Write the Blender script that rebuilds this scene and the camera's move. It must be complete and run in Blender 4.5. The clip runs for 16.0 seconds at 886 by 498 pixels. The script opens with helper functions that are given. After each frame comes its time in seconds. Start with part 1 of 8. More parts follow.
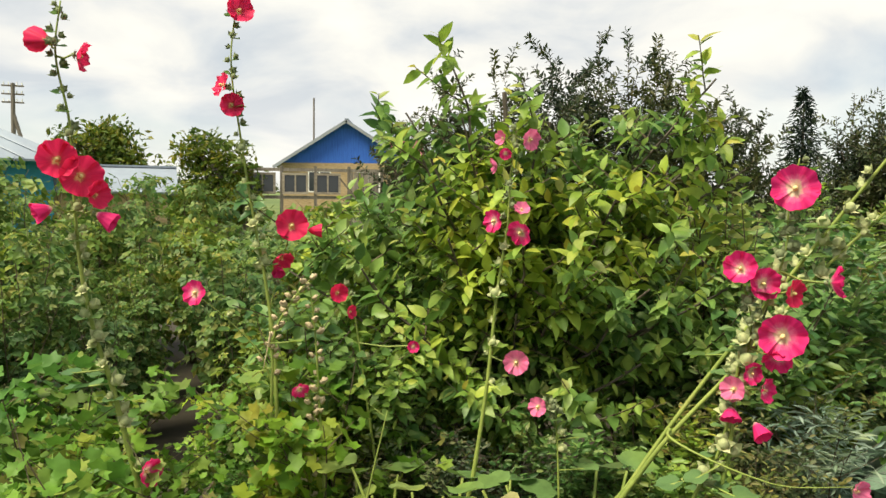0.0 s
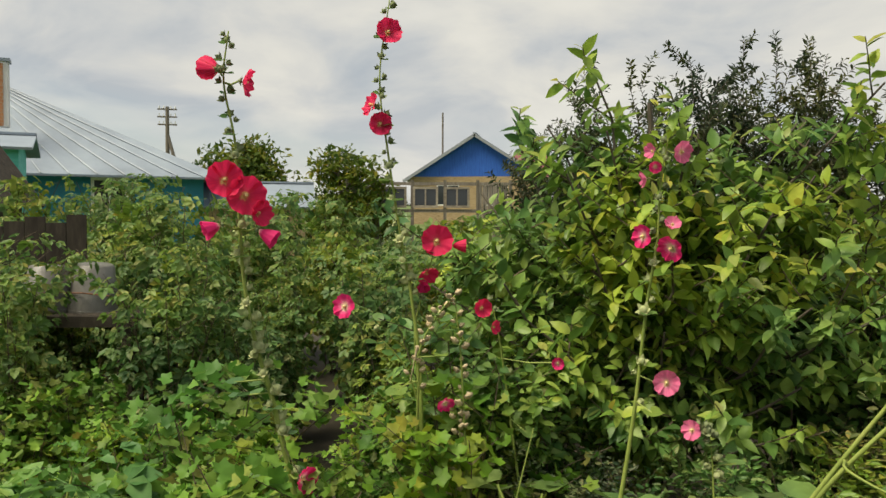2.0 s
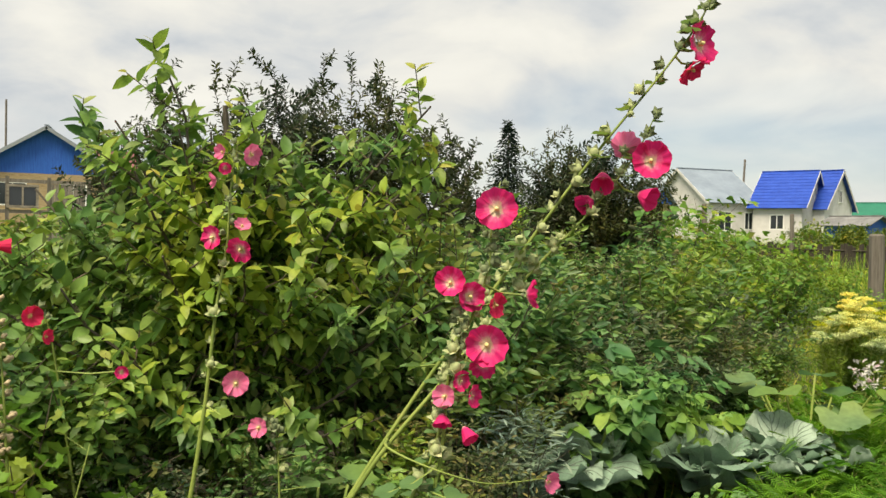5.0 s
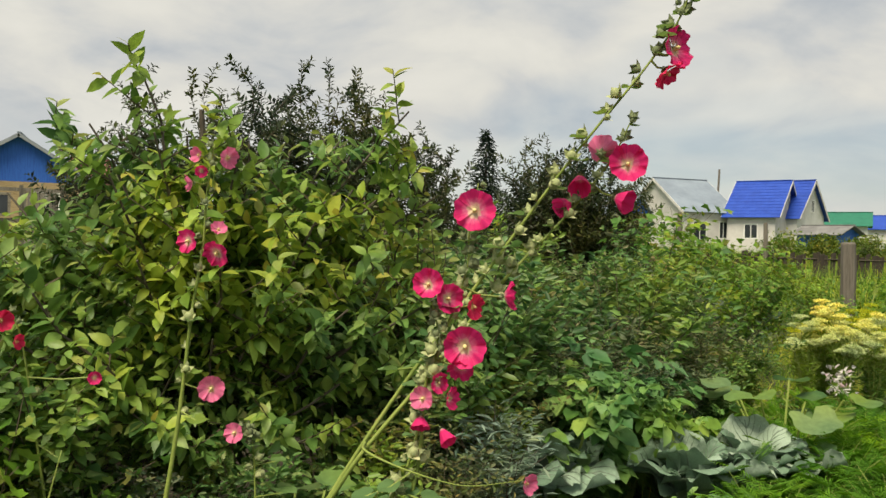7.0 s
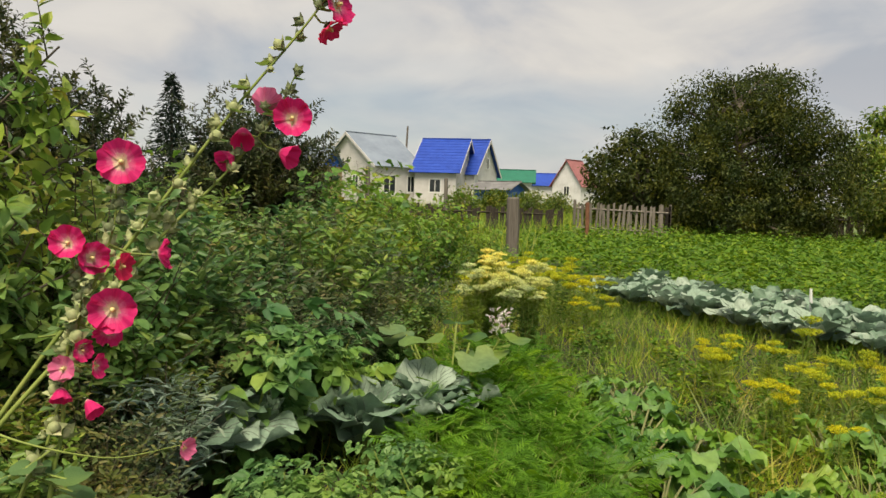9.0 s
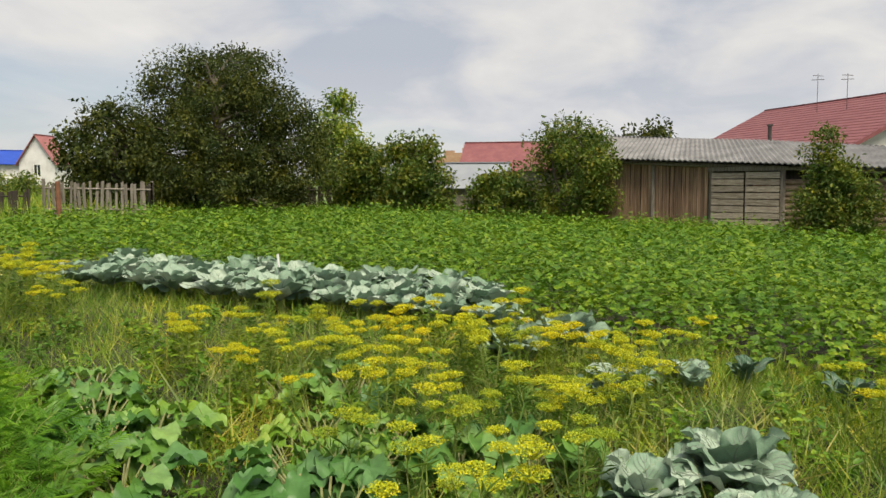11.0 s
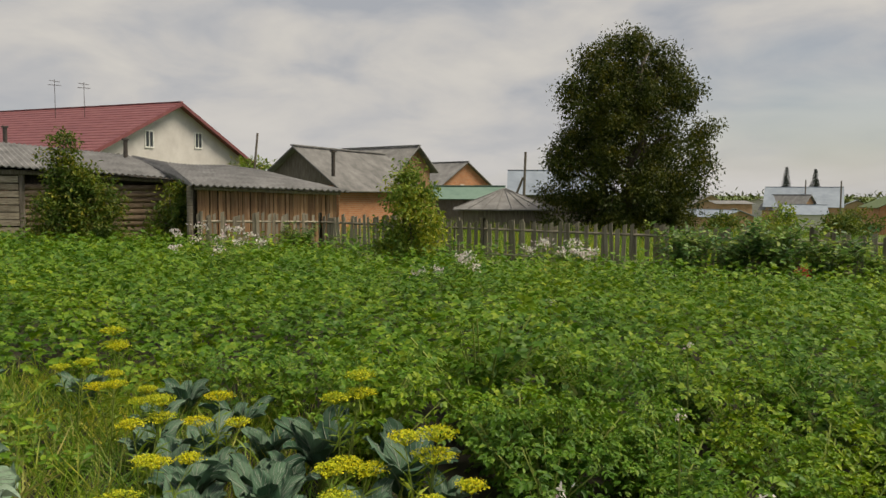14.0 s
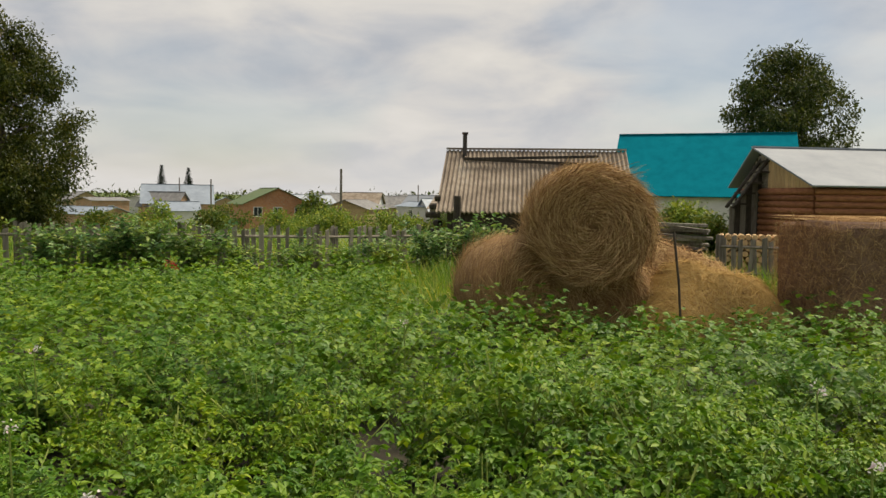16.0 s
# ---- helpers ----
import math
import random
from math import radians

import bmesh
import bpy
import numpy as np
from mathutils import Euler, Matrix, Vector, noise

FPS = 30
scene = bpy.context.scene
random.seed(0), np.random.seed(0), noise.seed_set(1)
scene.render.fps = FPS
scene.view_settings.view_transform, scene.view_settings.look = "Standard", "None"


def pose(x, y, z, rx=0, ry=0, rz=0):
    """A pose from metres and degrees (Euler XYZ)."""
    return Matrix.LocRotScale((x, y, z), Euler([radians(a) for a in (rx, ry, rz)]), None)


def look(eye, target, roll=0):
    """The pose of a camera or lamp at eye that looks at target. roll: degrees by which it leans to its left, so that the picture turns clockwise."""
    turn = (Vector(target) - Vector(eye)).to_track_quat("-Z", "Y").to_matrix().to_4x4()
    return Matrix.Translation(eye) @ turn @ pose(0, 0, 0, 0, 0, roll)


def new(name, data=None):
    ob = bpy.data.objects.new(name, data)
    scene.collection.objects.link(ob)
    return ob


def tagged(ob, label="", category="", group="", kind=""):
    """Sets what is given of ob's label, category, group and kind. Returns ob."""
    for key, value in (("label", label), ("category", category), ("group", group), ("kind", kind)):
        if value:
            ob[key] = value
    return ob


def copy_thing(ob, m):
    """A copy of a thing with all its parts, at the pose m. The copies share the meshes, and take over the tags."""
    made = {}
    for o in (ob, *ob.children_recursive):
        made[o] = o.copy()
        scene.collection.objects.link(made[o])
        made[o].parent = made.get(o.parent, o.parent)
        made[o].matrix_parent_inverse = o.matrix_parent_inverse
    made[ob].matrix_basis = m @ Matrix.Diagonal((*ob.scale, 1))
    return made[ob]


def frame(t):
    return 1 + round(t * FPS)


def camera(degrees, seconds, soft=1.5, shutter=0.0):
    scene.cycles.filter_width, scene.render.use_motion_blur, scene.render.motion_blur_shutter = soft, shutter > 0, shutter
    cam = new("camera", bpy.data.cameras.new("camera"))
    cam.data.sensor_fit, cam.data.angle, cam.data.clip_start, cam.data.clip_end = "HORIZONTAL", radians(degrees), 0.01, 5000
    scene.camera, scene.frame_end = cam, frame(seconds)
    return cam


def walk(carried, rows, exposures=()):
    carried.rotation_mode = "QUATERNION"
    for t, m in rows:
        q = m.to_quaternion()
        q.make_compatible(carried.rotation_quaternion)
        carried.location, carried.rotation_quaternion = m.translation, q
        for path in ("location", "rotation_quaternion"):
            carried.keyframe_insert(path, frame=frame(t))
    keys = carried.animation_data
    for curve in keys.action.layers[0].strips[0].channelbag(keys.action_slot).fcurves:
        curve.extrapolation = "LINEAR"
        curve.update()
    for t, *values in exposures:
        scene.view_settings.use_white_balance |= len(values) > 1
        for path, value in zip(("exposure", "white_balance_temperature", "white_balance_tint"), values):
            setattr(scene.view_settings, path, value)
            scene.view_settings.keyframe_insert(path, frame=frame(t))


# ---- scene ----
cam = camera(59.06, 16.0)
# seconds, x, y, z, yaw, pitch, roll
PATH = [
    (0.0, 0.017, -0.008, 1.506, -0.00, -2.90, -0.52),
    (0.5, -0.012, 0.004, 1.511, 1.77, -3.27, -0.45),
    (1.0, -0.044, -0.007, 1.512, 7.43, -3.11, -0.35),
    (1.5, -0.055, -0.004, 1.517, 10.52, -2.85, -0.19),
    (2.0, -0.044, -0.004, 1.515, 9.25, -2.04, -0.23),
    (2.5, -0.029, -0.018, 1.511, 4.02, -1.67, -0.68),
    (3.0, -0.013, -0.003, 1.508, -2.85, -1.51, -0.72),
    (3.5, -0.006, -0.011, 1.500, -8.70, -1.53, -0.99),
    (4.0, -0.000, -0.012, 1.499, -12.96, -1.67, -1.04),
    (4.5, 0.014, -0.010, 1.498, -16.97, -1.63, -1.31),
    (4.7, 0.026, -0.015, 1.500, -18.90, -1.47, -1.46),
    (6.8, 0.033, -0.011, 1.474, -21.55, 0.14, -0.88),
    (7.0, 0.029, -0.013, 1.482, -21.50, -0.46, -1.32),
    (7.5, 0.010, -0.003, 1.483, -21.49, -1.84, -1.80),
    (8.0, 0.049, 0.006, 1.475, -22.43, -3.06, -1.80),
    (8.5, 0.092, -0.006, 1.477, -33.87, -2.79, -2.16),
    (9.0, 0.105, -0.037, 1.492, -43.51, -3.36, -1.80),
    (9.5, 0.178, -0.095, 1.486, -56.20, -3.97, -0.52),
    (9.7, 0.195, -0.117, 1.486, -60.63, -4.14, -0.14),
    (11.8, 0.248, -0.299, 1.456, -90.42, -4.33, 0.09),
    (12.0, 0.280, -0.316, 1.443, -93.79, -4.22, 0.11),
    (12.5, 0.309, -0.333, 1.428, -102.01, -4.04, -0.03),
    (13.0, 0.306, -0.355, 1.423, -111.81, -4.03, -0.20),
    (13.5, 0.295, -0.371, 1.424, -122.20, -4.03, -0.37),
    (14.0, 0.278, -0.396, 1.419, -130.87, -4.08, -0.31),
    (14.5, 0.275, -0.452, 1.407, -141.23, -4.16, -0.60),
    (15.0, 0.258, -0.507, 1.393, -154.78, -4.11, -0.85),
    (15.5, 0.208, -0.510, 1.393, -165.74, -3.93, -0.97),
    (16.0, 0.159, -0.507, 1.396, -174.17, -3.86, -0.81),
]
# the camera's automatic exposure along the way
EXPOSURES = [(0.0, 0.72), (0.5, 0.72), (1.0, 0.14), (1.5, 0.14), (2.0, 0.24), (2.5, 0.55), (3.0, 0.72), (4.5, 0.58), (7.0, 0.24), (7.5, 0.6), (8.0, 0.48), (8.5, 0.32), (9.0, 0.15),
             (9.5, 0.72), (9.7, 0.7), (12.0, 0.1), (12.5, 0.1), (13.5, -0.2), (14.0, -0.1), (14.5, 0.42), (15.0, -0.42), (15.5, -0.25), (16.0, 0.15)]
EXPOSURES = [(t, e, 6500 if 11 < t < 14 else 7050, 10 if t > 8.2 else 6) for t, e in EXPOSURES]
walk(cam, [(t, pose(x, y, z, 90 + pitch, roll, yaw)) for t, x, y, z, yaw, pitch, roll in PATH], EXPOSURES)

# ---- sky and sun ----
SUN_EL, SUN_AZ = 60.0, 232.0      # degrees; azimuth counted from +y clockwise
world = bpy.data.worlds.new("overcast_sky")
scene.world = world
world.use_nodes = True
wt = world.node_tree
wt.nodes.clear()


def wnode(kind, **values):
    n = wt.nodes.new(kind)
    for k, v in values.items():
        n.inputs[k].default_value = v
    return n


def ramp(node, stops):
    cr = node.color_ramp
    while len(cr.elements) > 1:
        cr.elements.remove(cr.elements[-1])
    for i, (p, c) in enumerate(stops):
        e = cr.elements[0] if i == 0 else cr.elements.new(p)
        e.position = p
        e.color = (*c, 1)


w_out = wt.nodes.new("ShaderNodeOutputWorld")
w_sky = wt.nodes.new("ShaderNodeTexSky")
w_sky.sky_type = "NISHITA"
w_sky.sun_disc = False
w_sky.sun_elevation, w_sky.sun_rotation = radians(SUN_EL), radians(SUN_AZ)
w_bg = wnode("ShaderNodeBackground", Strength=0.09)
wt.links.new(w_sky.outputs[0], w_bg.inputs["Color"])
w_co = wt.nodes.new("ShaderNodeTexCoord")
w_sep = wt.nodes.new("ShaderNodeSeparateXYZ")
wt.links.new(w_co.outputs["Generated"], w_sep.inputs[0])
# a flat deck of cloud: direction divided by its height
w_h = wt.nodes.new("ShaderNodeMath")
w_h.operation = "MAXIMUM"
wt.links.new(w_sep.outputs[2], w_h.inputs[0])
w_h.inputs[1].default_value = 0.0
w_add = wt.nodes.new("ShaderNodeMath")
w_add.operation = "ADD"
wt.links.new(w_h.outputs[0], w_add.inputs[0])
w_add.inputs[1].default_value = 0.28
w_div = wt.nodes.new("ShaderNodeVectorMath")
w_div.operation = "DIVIDE"
w_cmb = wt.nodes.new("ShaderNodeCombineXYZ")
for i in range(3):
    wt.links.new(w_add.outputs[0], w_cmb.inputs[i])
wt.links.new(w_co.outputs["Generated"], w_div.inputs[0])
wt.links.new(w_cmb.outputs[0], w_div.inputs[1])
w_n1 = wnode("ShaderNodeTexNoise", Scale=2.1, Detail=9.0, Roughness=0.52, Distortion=0.35)
w_n2 = wnode("ShaderNodeTexNoise", Scale=0.7, Detail=4.0, Roughness=0.5, Distortion=0.3)
wt.links.new(w_div.outputs[0], w_n1.inputs["Vector"])
wt.links.new(w_div.outputs[0], w_n2.inputs["Vector"])
w_r1 = wt.nodes.new("ShaderNodeValToRGB")      # cloud tone
ramp(w_r1, [(0.36, (0.53, 0.58, 0.67)), (0.45, (0.65, 0.68, 0.74)), (0.52, (0.75, 0.76, 0.785)), (0.60, (0.83, 0.83, 0.83)), (0.70, (0.89, 0.885, 0.88))])
wt.links.new(w_n1.outputs[0], w_r1.inputs[0])
w_r2 = wt.nodes.new("ShaderNodeValToRGB")      # thin places that let the blue through
ramp(w_r2, [(0.38, (0.5, 0.5, 0.5)), (0.52, (0.0, 0.0, 0.0))])
wt.links.new(w_n2.outputs[0], w_r2.inputs[0])
w_hz = wt.nodes.new("ShaderNodeMapRange")      # the deck thins to a pale band towards the horizon
w_hz.inputs[1].default_value, w_hz.inputs[2].default_value = 0.0, 0.16
w_hz.inputs[3].default_value, w_hz.inputs[4].default_value = 0.72, 0.0
wt.links.new(w_sep.outputs[2], w_hz.inputs[0])
w_mix = wt.nodes.new("ShaderNodeMixRGB")
wt.links.new(w_hz.outputs[0], w_mix.inputs[0])
wt.links.new(w_r1.outputs[0], w_mix.inputs[1])
w_mix.inputs[2].default_value = (0.80, 0.81, 0.84, 1)
w_cl = wnode("ShaderNodeBackground", Strength=0.75)
wt.links.new(w_mix.outputs[0], w_cl.inputs["Color"])
w_ms = wt.nodes.new("ShaderNodeMixShader")
wt.links.new(w_r2.outputs[0], w_ms.inputs[0])
wt.links.new(w_cl.outputs[0], w_ms.inputs[1])
wt.links.new(w_bg.outputs[0], w_ms.inputs[2])
wt.links.new(w_ms.outputs[0], w_out.inputs[0])

sun_data = bpy.data.lights.new("sun", "SUN")
sun_data.energy, sun_data.angle, sun_data.color = 4.6, radians(30), (1.0, 0.92, 0.76)
sun = new("sun", sun_data)
_az, _el = radians(SUN_AZ), radians(SUN_EL)
sun.matrix_world = look((60 * math.sin(_az), 60 * math.cos(_az), 60 * math.tan(_el)), (0, 0, 0))


# ---- materials ----
def material(name):
    m = bpy.data.materials.new(name)
    m.use_nodes = True
    t = m.node_tree
    return m, t, t.nodes["Principled BSDF"], t.nodes["Material Output"]


def large_leaf_mat(name, colours, rough=0.5, through_light=0.2):
    m = leaf_mat(name, colours, rough, through_light, drift=False)
    t = m.node_tree
    oi = t.nodes.new("ShaderNodeObjectInfo")
    r = [n for n in t.nodes if n.bl_idname == "ShaderNodeValToRGB"][0]
    t.links.new(oi.outputs["Random"], r.inputs[0])
    return m


def leaf_mat(name, colours, rough=0.55, through_light=0.4, spec=0.26, drift=True):
    """Foliage: one of several tones a leaf, fine blotches, and light that shines through."""
    m, t, b, out = material(name)
    g = t.nodes.new("ShaderNodeNewGeometry")
    r = t.nodes.new("ShaderNodeValToRGB")
    ramp(r, [(i / (len(colours) - 1), c) for i, c in enumerate(colours)])
    t.links.new(g.outputs["Random Per Island"], r.inputs[0])
    n = t.nodes.new("ShaderNodeTexNoise")
    n.inputs["Scale"].default_value, n.inputs["Detail"].default_value = 35, 3
    c = t.nodes.new("ShaderNodeTexCoord")
    t.links.new(c.outputs["Object"], n.inputs["Vector"])
    mr = t.nodes.new("ShaderNodeMapRange")
    mr.inputs[3].default_value, mr.inputs[4].default_value = 0.65, 1.35
    t.links.new(n.outputs[0], mr.inputs[0])
    mul = t.nodes.new("ShaderNodeVectorMath")
    mul.operation = "SCALE"
    t.links.new(r.outputs[0], mul.inputs[0])
    t.links.new(mr.outputs[0], mul.inputs[3])
    if not drift:
        leaf_end(t, b, out, mul, rough, spec, through_light)
        return m
    n2 = t.nodes.new("ShaderNodeTexNoise")        # some plants yellower, some bluer
    n2.inputs["Scale"].default_value, n2.inputs["Detail"].default_value = 1.5, 3
    t.links.new(g.outputs["Position"], n2.inputs["Vector"])
    r2 = t.nodes.new("ShaderNodeValToRGB")
    ramp(r2, [(0.36, (0.50, 0.66, 0.90)), (0.47, (0.84, 0.90, 1.0)), (0.55, (1.0, 1.0, 0.85)), (0.64, (1.22, 1.06, 0.62))])
    t.links.new(n2.outputs[0], r2.inputs[0])
    gain = t.nodes.new("ShaderNodeVectorMath")
    gain.operation = "MULTIPLY"
    t.links.new(mul.outputs[0], gain.inputs[0])
    t.links.new(r2.outputs[0], gain.inputs[1])
    mul = t.nodes.new("ShaderNodeVectorMath")
    mul.operation = "SCALE"
    mul.inputs[3].default_value = 1.16
    t.links.new(gain.outputs[0], mul.inputs[0])
    leaf_end(t, b, out, mul, rough, spec, through_light)
    return m


def leaf_end(t, b, out, mul, rough, spec, through_light):
    t.links.new(mul.outputs[0], b.inputs["Base Color"])
    b.inputs["Roughness"].default_value = rough
    b.inputs["Specular IOR Level"].default_value = spec
    tr = t.nodes.new("ShaderNodeBsdfTranslucent")
    t.links.new(mul.outputs[0], tr.inputs[0])
    mx = t.nodes.new("ShaderNodeMixShader")
    mx.inputs[0].default_value = through_light
    t.links.new(b.outputs[0], mx.inputs[1])
    t.links.new(tr.outputs[0], mx.inputs[2])
    t.links.new(mx.outputs[0], out.inputs[0])


def surface(name, c1, c2, scale=4.0, stretch=(1, 1, 1), rough=0.8, metal=0.0, bump=0.15, fine=60.0, c3=None, spec=0.3, random_tone=0.0):
    """Two scales of variation between tones, with fine relief; stretch draws the grain out along an axis."""
    m, t, b, out = material(name)
    c = t.nodes.new("ShaderNodeTexCoord")
    mp = t.nodes.new("ShaderNodeMapping")
    mp.inputs["Scale"].default_value = stretch
    t.links.new(c.outputs["Object"], mp.inputs[0])
    if random_tone:
        own = t.nodes.new("ShaderNodeObjectInfo")
        shift = t.nodes.new("ShaderNodeVectorMath")
        shift.operation = "SCALE"
        shift.inputs[0].default_value = (31.0, 17.0, 23.0)
        t.links.new(own.outputs["Random"], shift.inputs[3])
        t.links.new(shift.outputs[0], mp.inputs["Location"])
    n = t.nodes.new("ShaderNodeTexNoise")
    n.inputs["Scale"].default_value, n.inputs["Detail"].default_value = scale, 8
    n.inputs["Roughness"].default_value = 0.65
    t.links.new(mp.outputs[0], n.inputs["Vector"])
    r = t.nodes.new("ShaderNodeValToRGB")
    ramp(r, [(0.3, c1), (0.55, c2), (0.75, c3 or c2)])
    t.links.new(n.outputs[0], r.inputs[0])
    col = r.outputs[0]
    if random_tone:
        oi = t.nodes.new("ShaderNodeObjectInfo")
        mr = t.nodes.new("ShaderNodeMapRange")
        mr.inputs[3].default_value, mr.inputs[4].default_value = 1 - random_tone, 1 + random_tone
        t.links.new(oi.outputs["Random"], mr.inputs[0])
        sc = t.nodes.new("ShaderNodeVectorMath")
        sc.operation = "SCALE"
        t.links.new(col, sc.inputs[0])
        t.links.new(mr.outputs[0], sc.inputs[3])
        col = sc.outputs[0]
    t.links.new(col, b.inputs["Base Color"])
    f = t.nodes.new("ShaderNodeTexNoise")
    f.inputs["Scale"].default_value, f.inputs["Detail"].default_value = fine, 4
    t.links.new(mp.outputs[0], f.inputs["Vector"])
    bp = t.nodes.new("ShaderNodeBump")
    bp.inputs["Strength"].default_value, bp.inputs["Distance"].default_value = bump, 0.02
    t.links.new(f.outputs[0], bp.inputs["Height"])
    t.links.new(bp.outputs[0], b.inputs["Normal"])
    b.inputs["Roughness"].default_value, b.inputs["Metallic"].default_value = rough, metal
    b.inputs["Specular IOR Level"].default_value = spec
    return m


M_STEM = surface("green_stem", (0.136, 0.193, 0.037), (0.233, 0.289, 0.065), 12, rough=0.6, c3=(0.273, 0.300, 0.082))
M_TWIG = surface("twig_bark", (0.05, 0.04, 0.03), (0.10, 0.075, 0.05), 12, rough=0.85, c3=(0.13, 0.10, 0.07))
M_BARK = surface("bark", (0.05, 0.042, 0.035), (0.11, 0.09, 0.07), 8, (1, 1, 0.3), bump=0.5, c3=(0.16, 0.14, 0.11))
M_BIRCH = surface("birch_bark", (0.08, 0.08, 0.075), (0.45, 0.44, 0.42), 3, (1, 1, 3), bump=0.3, c3=(0.6, 0.59, 0.56))
M_DRY = surface("dry_stalk", (0.34, 0.25, 0.14), (0.52, 0.42, 0.27), 60, c3=(0.66, 0.56, 0.40))
M_POD = surface("seed_pod", (0.224, 0.270, 0.112), (0.392, 0.419, 0.210), 30, c3=(0.532, 0.472, 0.280))
M_BUD = surface("green_bud", (0.115, 0.144, 0.065), (0.194, 0.230, 0.115), 30, c3=(0.259, 0.288, 0.173))
L_HOLLY = leaf_mat("hollyhock_leaf", [(0.08, 0.15, 0.035), (0.12, 0.20, 0.05), (0.16, 0.25, 0.075), (0.21, 0.28, 0.10)], 0.65)
L_CURRANT = leaf_mat("currant_leaf", [(0.060, 0.141, 0.020), (0.101, 0.215, 0.026), (0.148, 0.282, 0.034), (0.222, 0.356, 0.048), (0.134, 0.255, 0.036), (0.269, 0.309, 0.055), (0.114, 0.228, 0.031), (0.228, 0.202, 0.048)], 0.5)
L_BLUELEAF = leaf_mat("blue_green_leaf", [(0.080, 0.182, 0.047), (0.123, 0.242, 0.060), (0.173, 0.299, 0.085), (0.240, 0.360, 0.116)], 0.5)
L_RASP = leaf_mat("raspberry_leaf", [(0.055, 0.116, 0.024), (0.092, 0.167, 0.035), (0.129, 0.211, 0.044), (0.184, 0.253, 0.060), (0.247, 0.238, 0.066)], 0.5, 0.38, 0.32)
L_APPLE = leaf_mat("apple_leaf", [(0.076, 0.154, 0.039), (0.121, 0.220, 0.050), (0.178, 0.291, 0.062), (0.250, 0.367, 0.085), (0.309, 0.389, 0.089)], 0.40, 0.4, 0.34)
L_APPLEYOUNG = leaf_mat("young_apple_leaf", [(0.126, 0.198, 0.041), (0.175, 0.252, 0.054), (0.243, 0.297, 0.072), (0.321, 0.324, 0.090), (0.194, 0.261, 0.063)], 0.42, 0.4, .34)
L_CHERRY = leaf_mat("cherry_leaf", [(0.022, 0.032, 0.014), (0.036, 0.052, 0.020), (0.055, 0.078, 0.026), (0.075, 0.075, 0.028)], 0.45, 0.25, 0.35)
L_HEDGE = leaf_mat("hedge_leaf", [(0.050, 0.111, 0.025), (0.082, 0.165, 0.036), (0.129, 0.234, 0.051), (0.183, 0.278, 0.063), (0.234, 0.271, 0.076)], 0.42, 0.35, 0.36)
L_GREYHEDGE = leaf_mat("grey_hedge_leaf", [(0.045, 0.080, 0.03), (0.08, 0.120, 0.045), (0.12, 0.155, 0.065), (0.16, 0.18, 0.085), (0.20, 0.18, 0.08)], 0.5)
L_POTATO = leaf_mat("potato_leaf", [(0.051, 0.120, 0.009), (0.081, 0.173, 0.010), (0.081, 0.173, 0.010), (0.115, 0.217, 0.015), (0.175, 0.266, 0.021), (0.182, 0.261, 0.025)], 0.48, 0.30, 0.26)
L_CABBAGE = large_leaf_mat("cabbage_leaf", [(0.139, 0.222, 0.143), (0.214, 0.317, 0.223), (0.290, 0.391, 0.294), (0.386, 0.465, 0.366)], 0.5, 0.2)
L_DARKCAB = large_leaf_mat("dark_cabbage_leaf", [(0.041, 0.097, 0.057), (0.065, 0.130, 0.078), (0.100, 0.172, 0.109)], 0.6, 0.12)
M_RIB = surface("cabbage_rib", (0.150, 0.195, 0.148), (0.196, 0.237, 0.190), 30)
L_BEET = leaf_mat("beet_leaf", [(0.076, 0.175, 0.023), (0.115, 0.229, 0.035), (0.152, 0.273, 0.055), (0.230, 0.337, 0.094), (0.124, 0.217, 0.039)], 0.4, 0.3, 0.3)
L_CARROT = leaf_mat("carrot_leaf", [(0.075, 0.183, 0.010), (0.119, 0.253, 0.014), (0.164, 0.309, 0.020)], 0.6)
L_DILL = leaf_mat("dill_leaf", [(0.116, 0.193, 0.020), (0.180, 0.275, 0.035), (0.246, 0.323, 0.041)], 0.5, 0.4, 0.25)
L_UMBEL = leaf_mat("dill_flower", [(0.233, 0.302, 0.017), (0.362, 0.398, 0.019), (0.490, 0.485, 0.022), (0.582, 0.507, 0.019)], 0.7, 0.3)
L_PALEUMBEL = leaf_mat("pale_flower", [(0.420, 0.472, 0.150), (0.600, 0.619, 0.244), (0.780, 0.737, 0.375)], 0.7, 0.25)
L_GRASS = leaf_mat("grass_blade", [(0.095, 0.188, 0.014), (0.156, 0.268, 0.020), (0.251, 0.346, 0.041), (0.469, 0.424, 0.089)], 0.5, 0.35, 0.3)
L_STRAW = leaf_mat("straw_blade", [(0.14, 0.23, 0.03), (0.20, 0.28, 0.045), (0.30, 0.31, 0.08), (0.40, 0.36, 0.13), (0.13, 0.22, 0.03)], 0.7, 0.25)
L_WILLOW = leaf_mat("willow_leaf", [(0.024, 0.036, 0.006), (0.042, 0.056, 0.010), (0.066, 0.085, 0.012), (0.105, 0.112, 0.020)], 0.55, 0.3)
L_BIRCH = leaf_mat("birch_leaf", [(0.025, 0.036, 0.003), (0.041, 0.055, 0.007), (0.064, 0.078, 0.009), (0.103, 0.103, 0.014)], 0.5, 0.3)
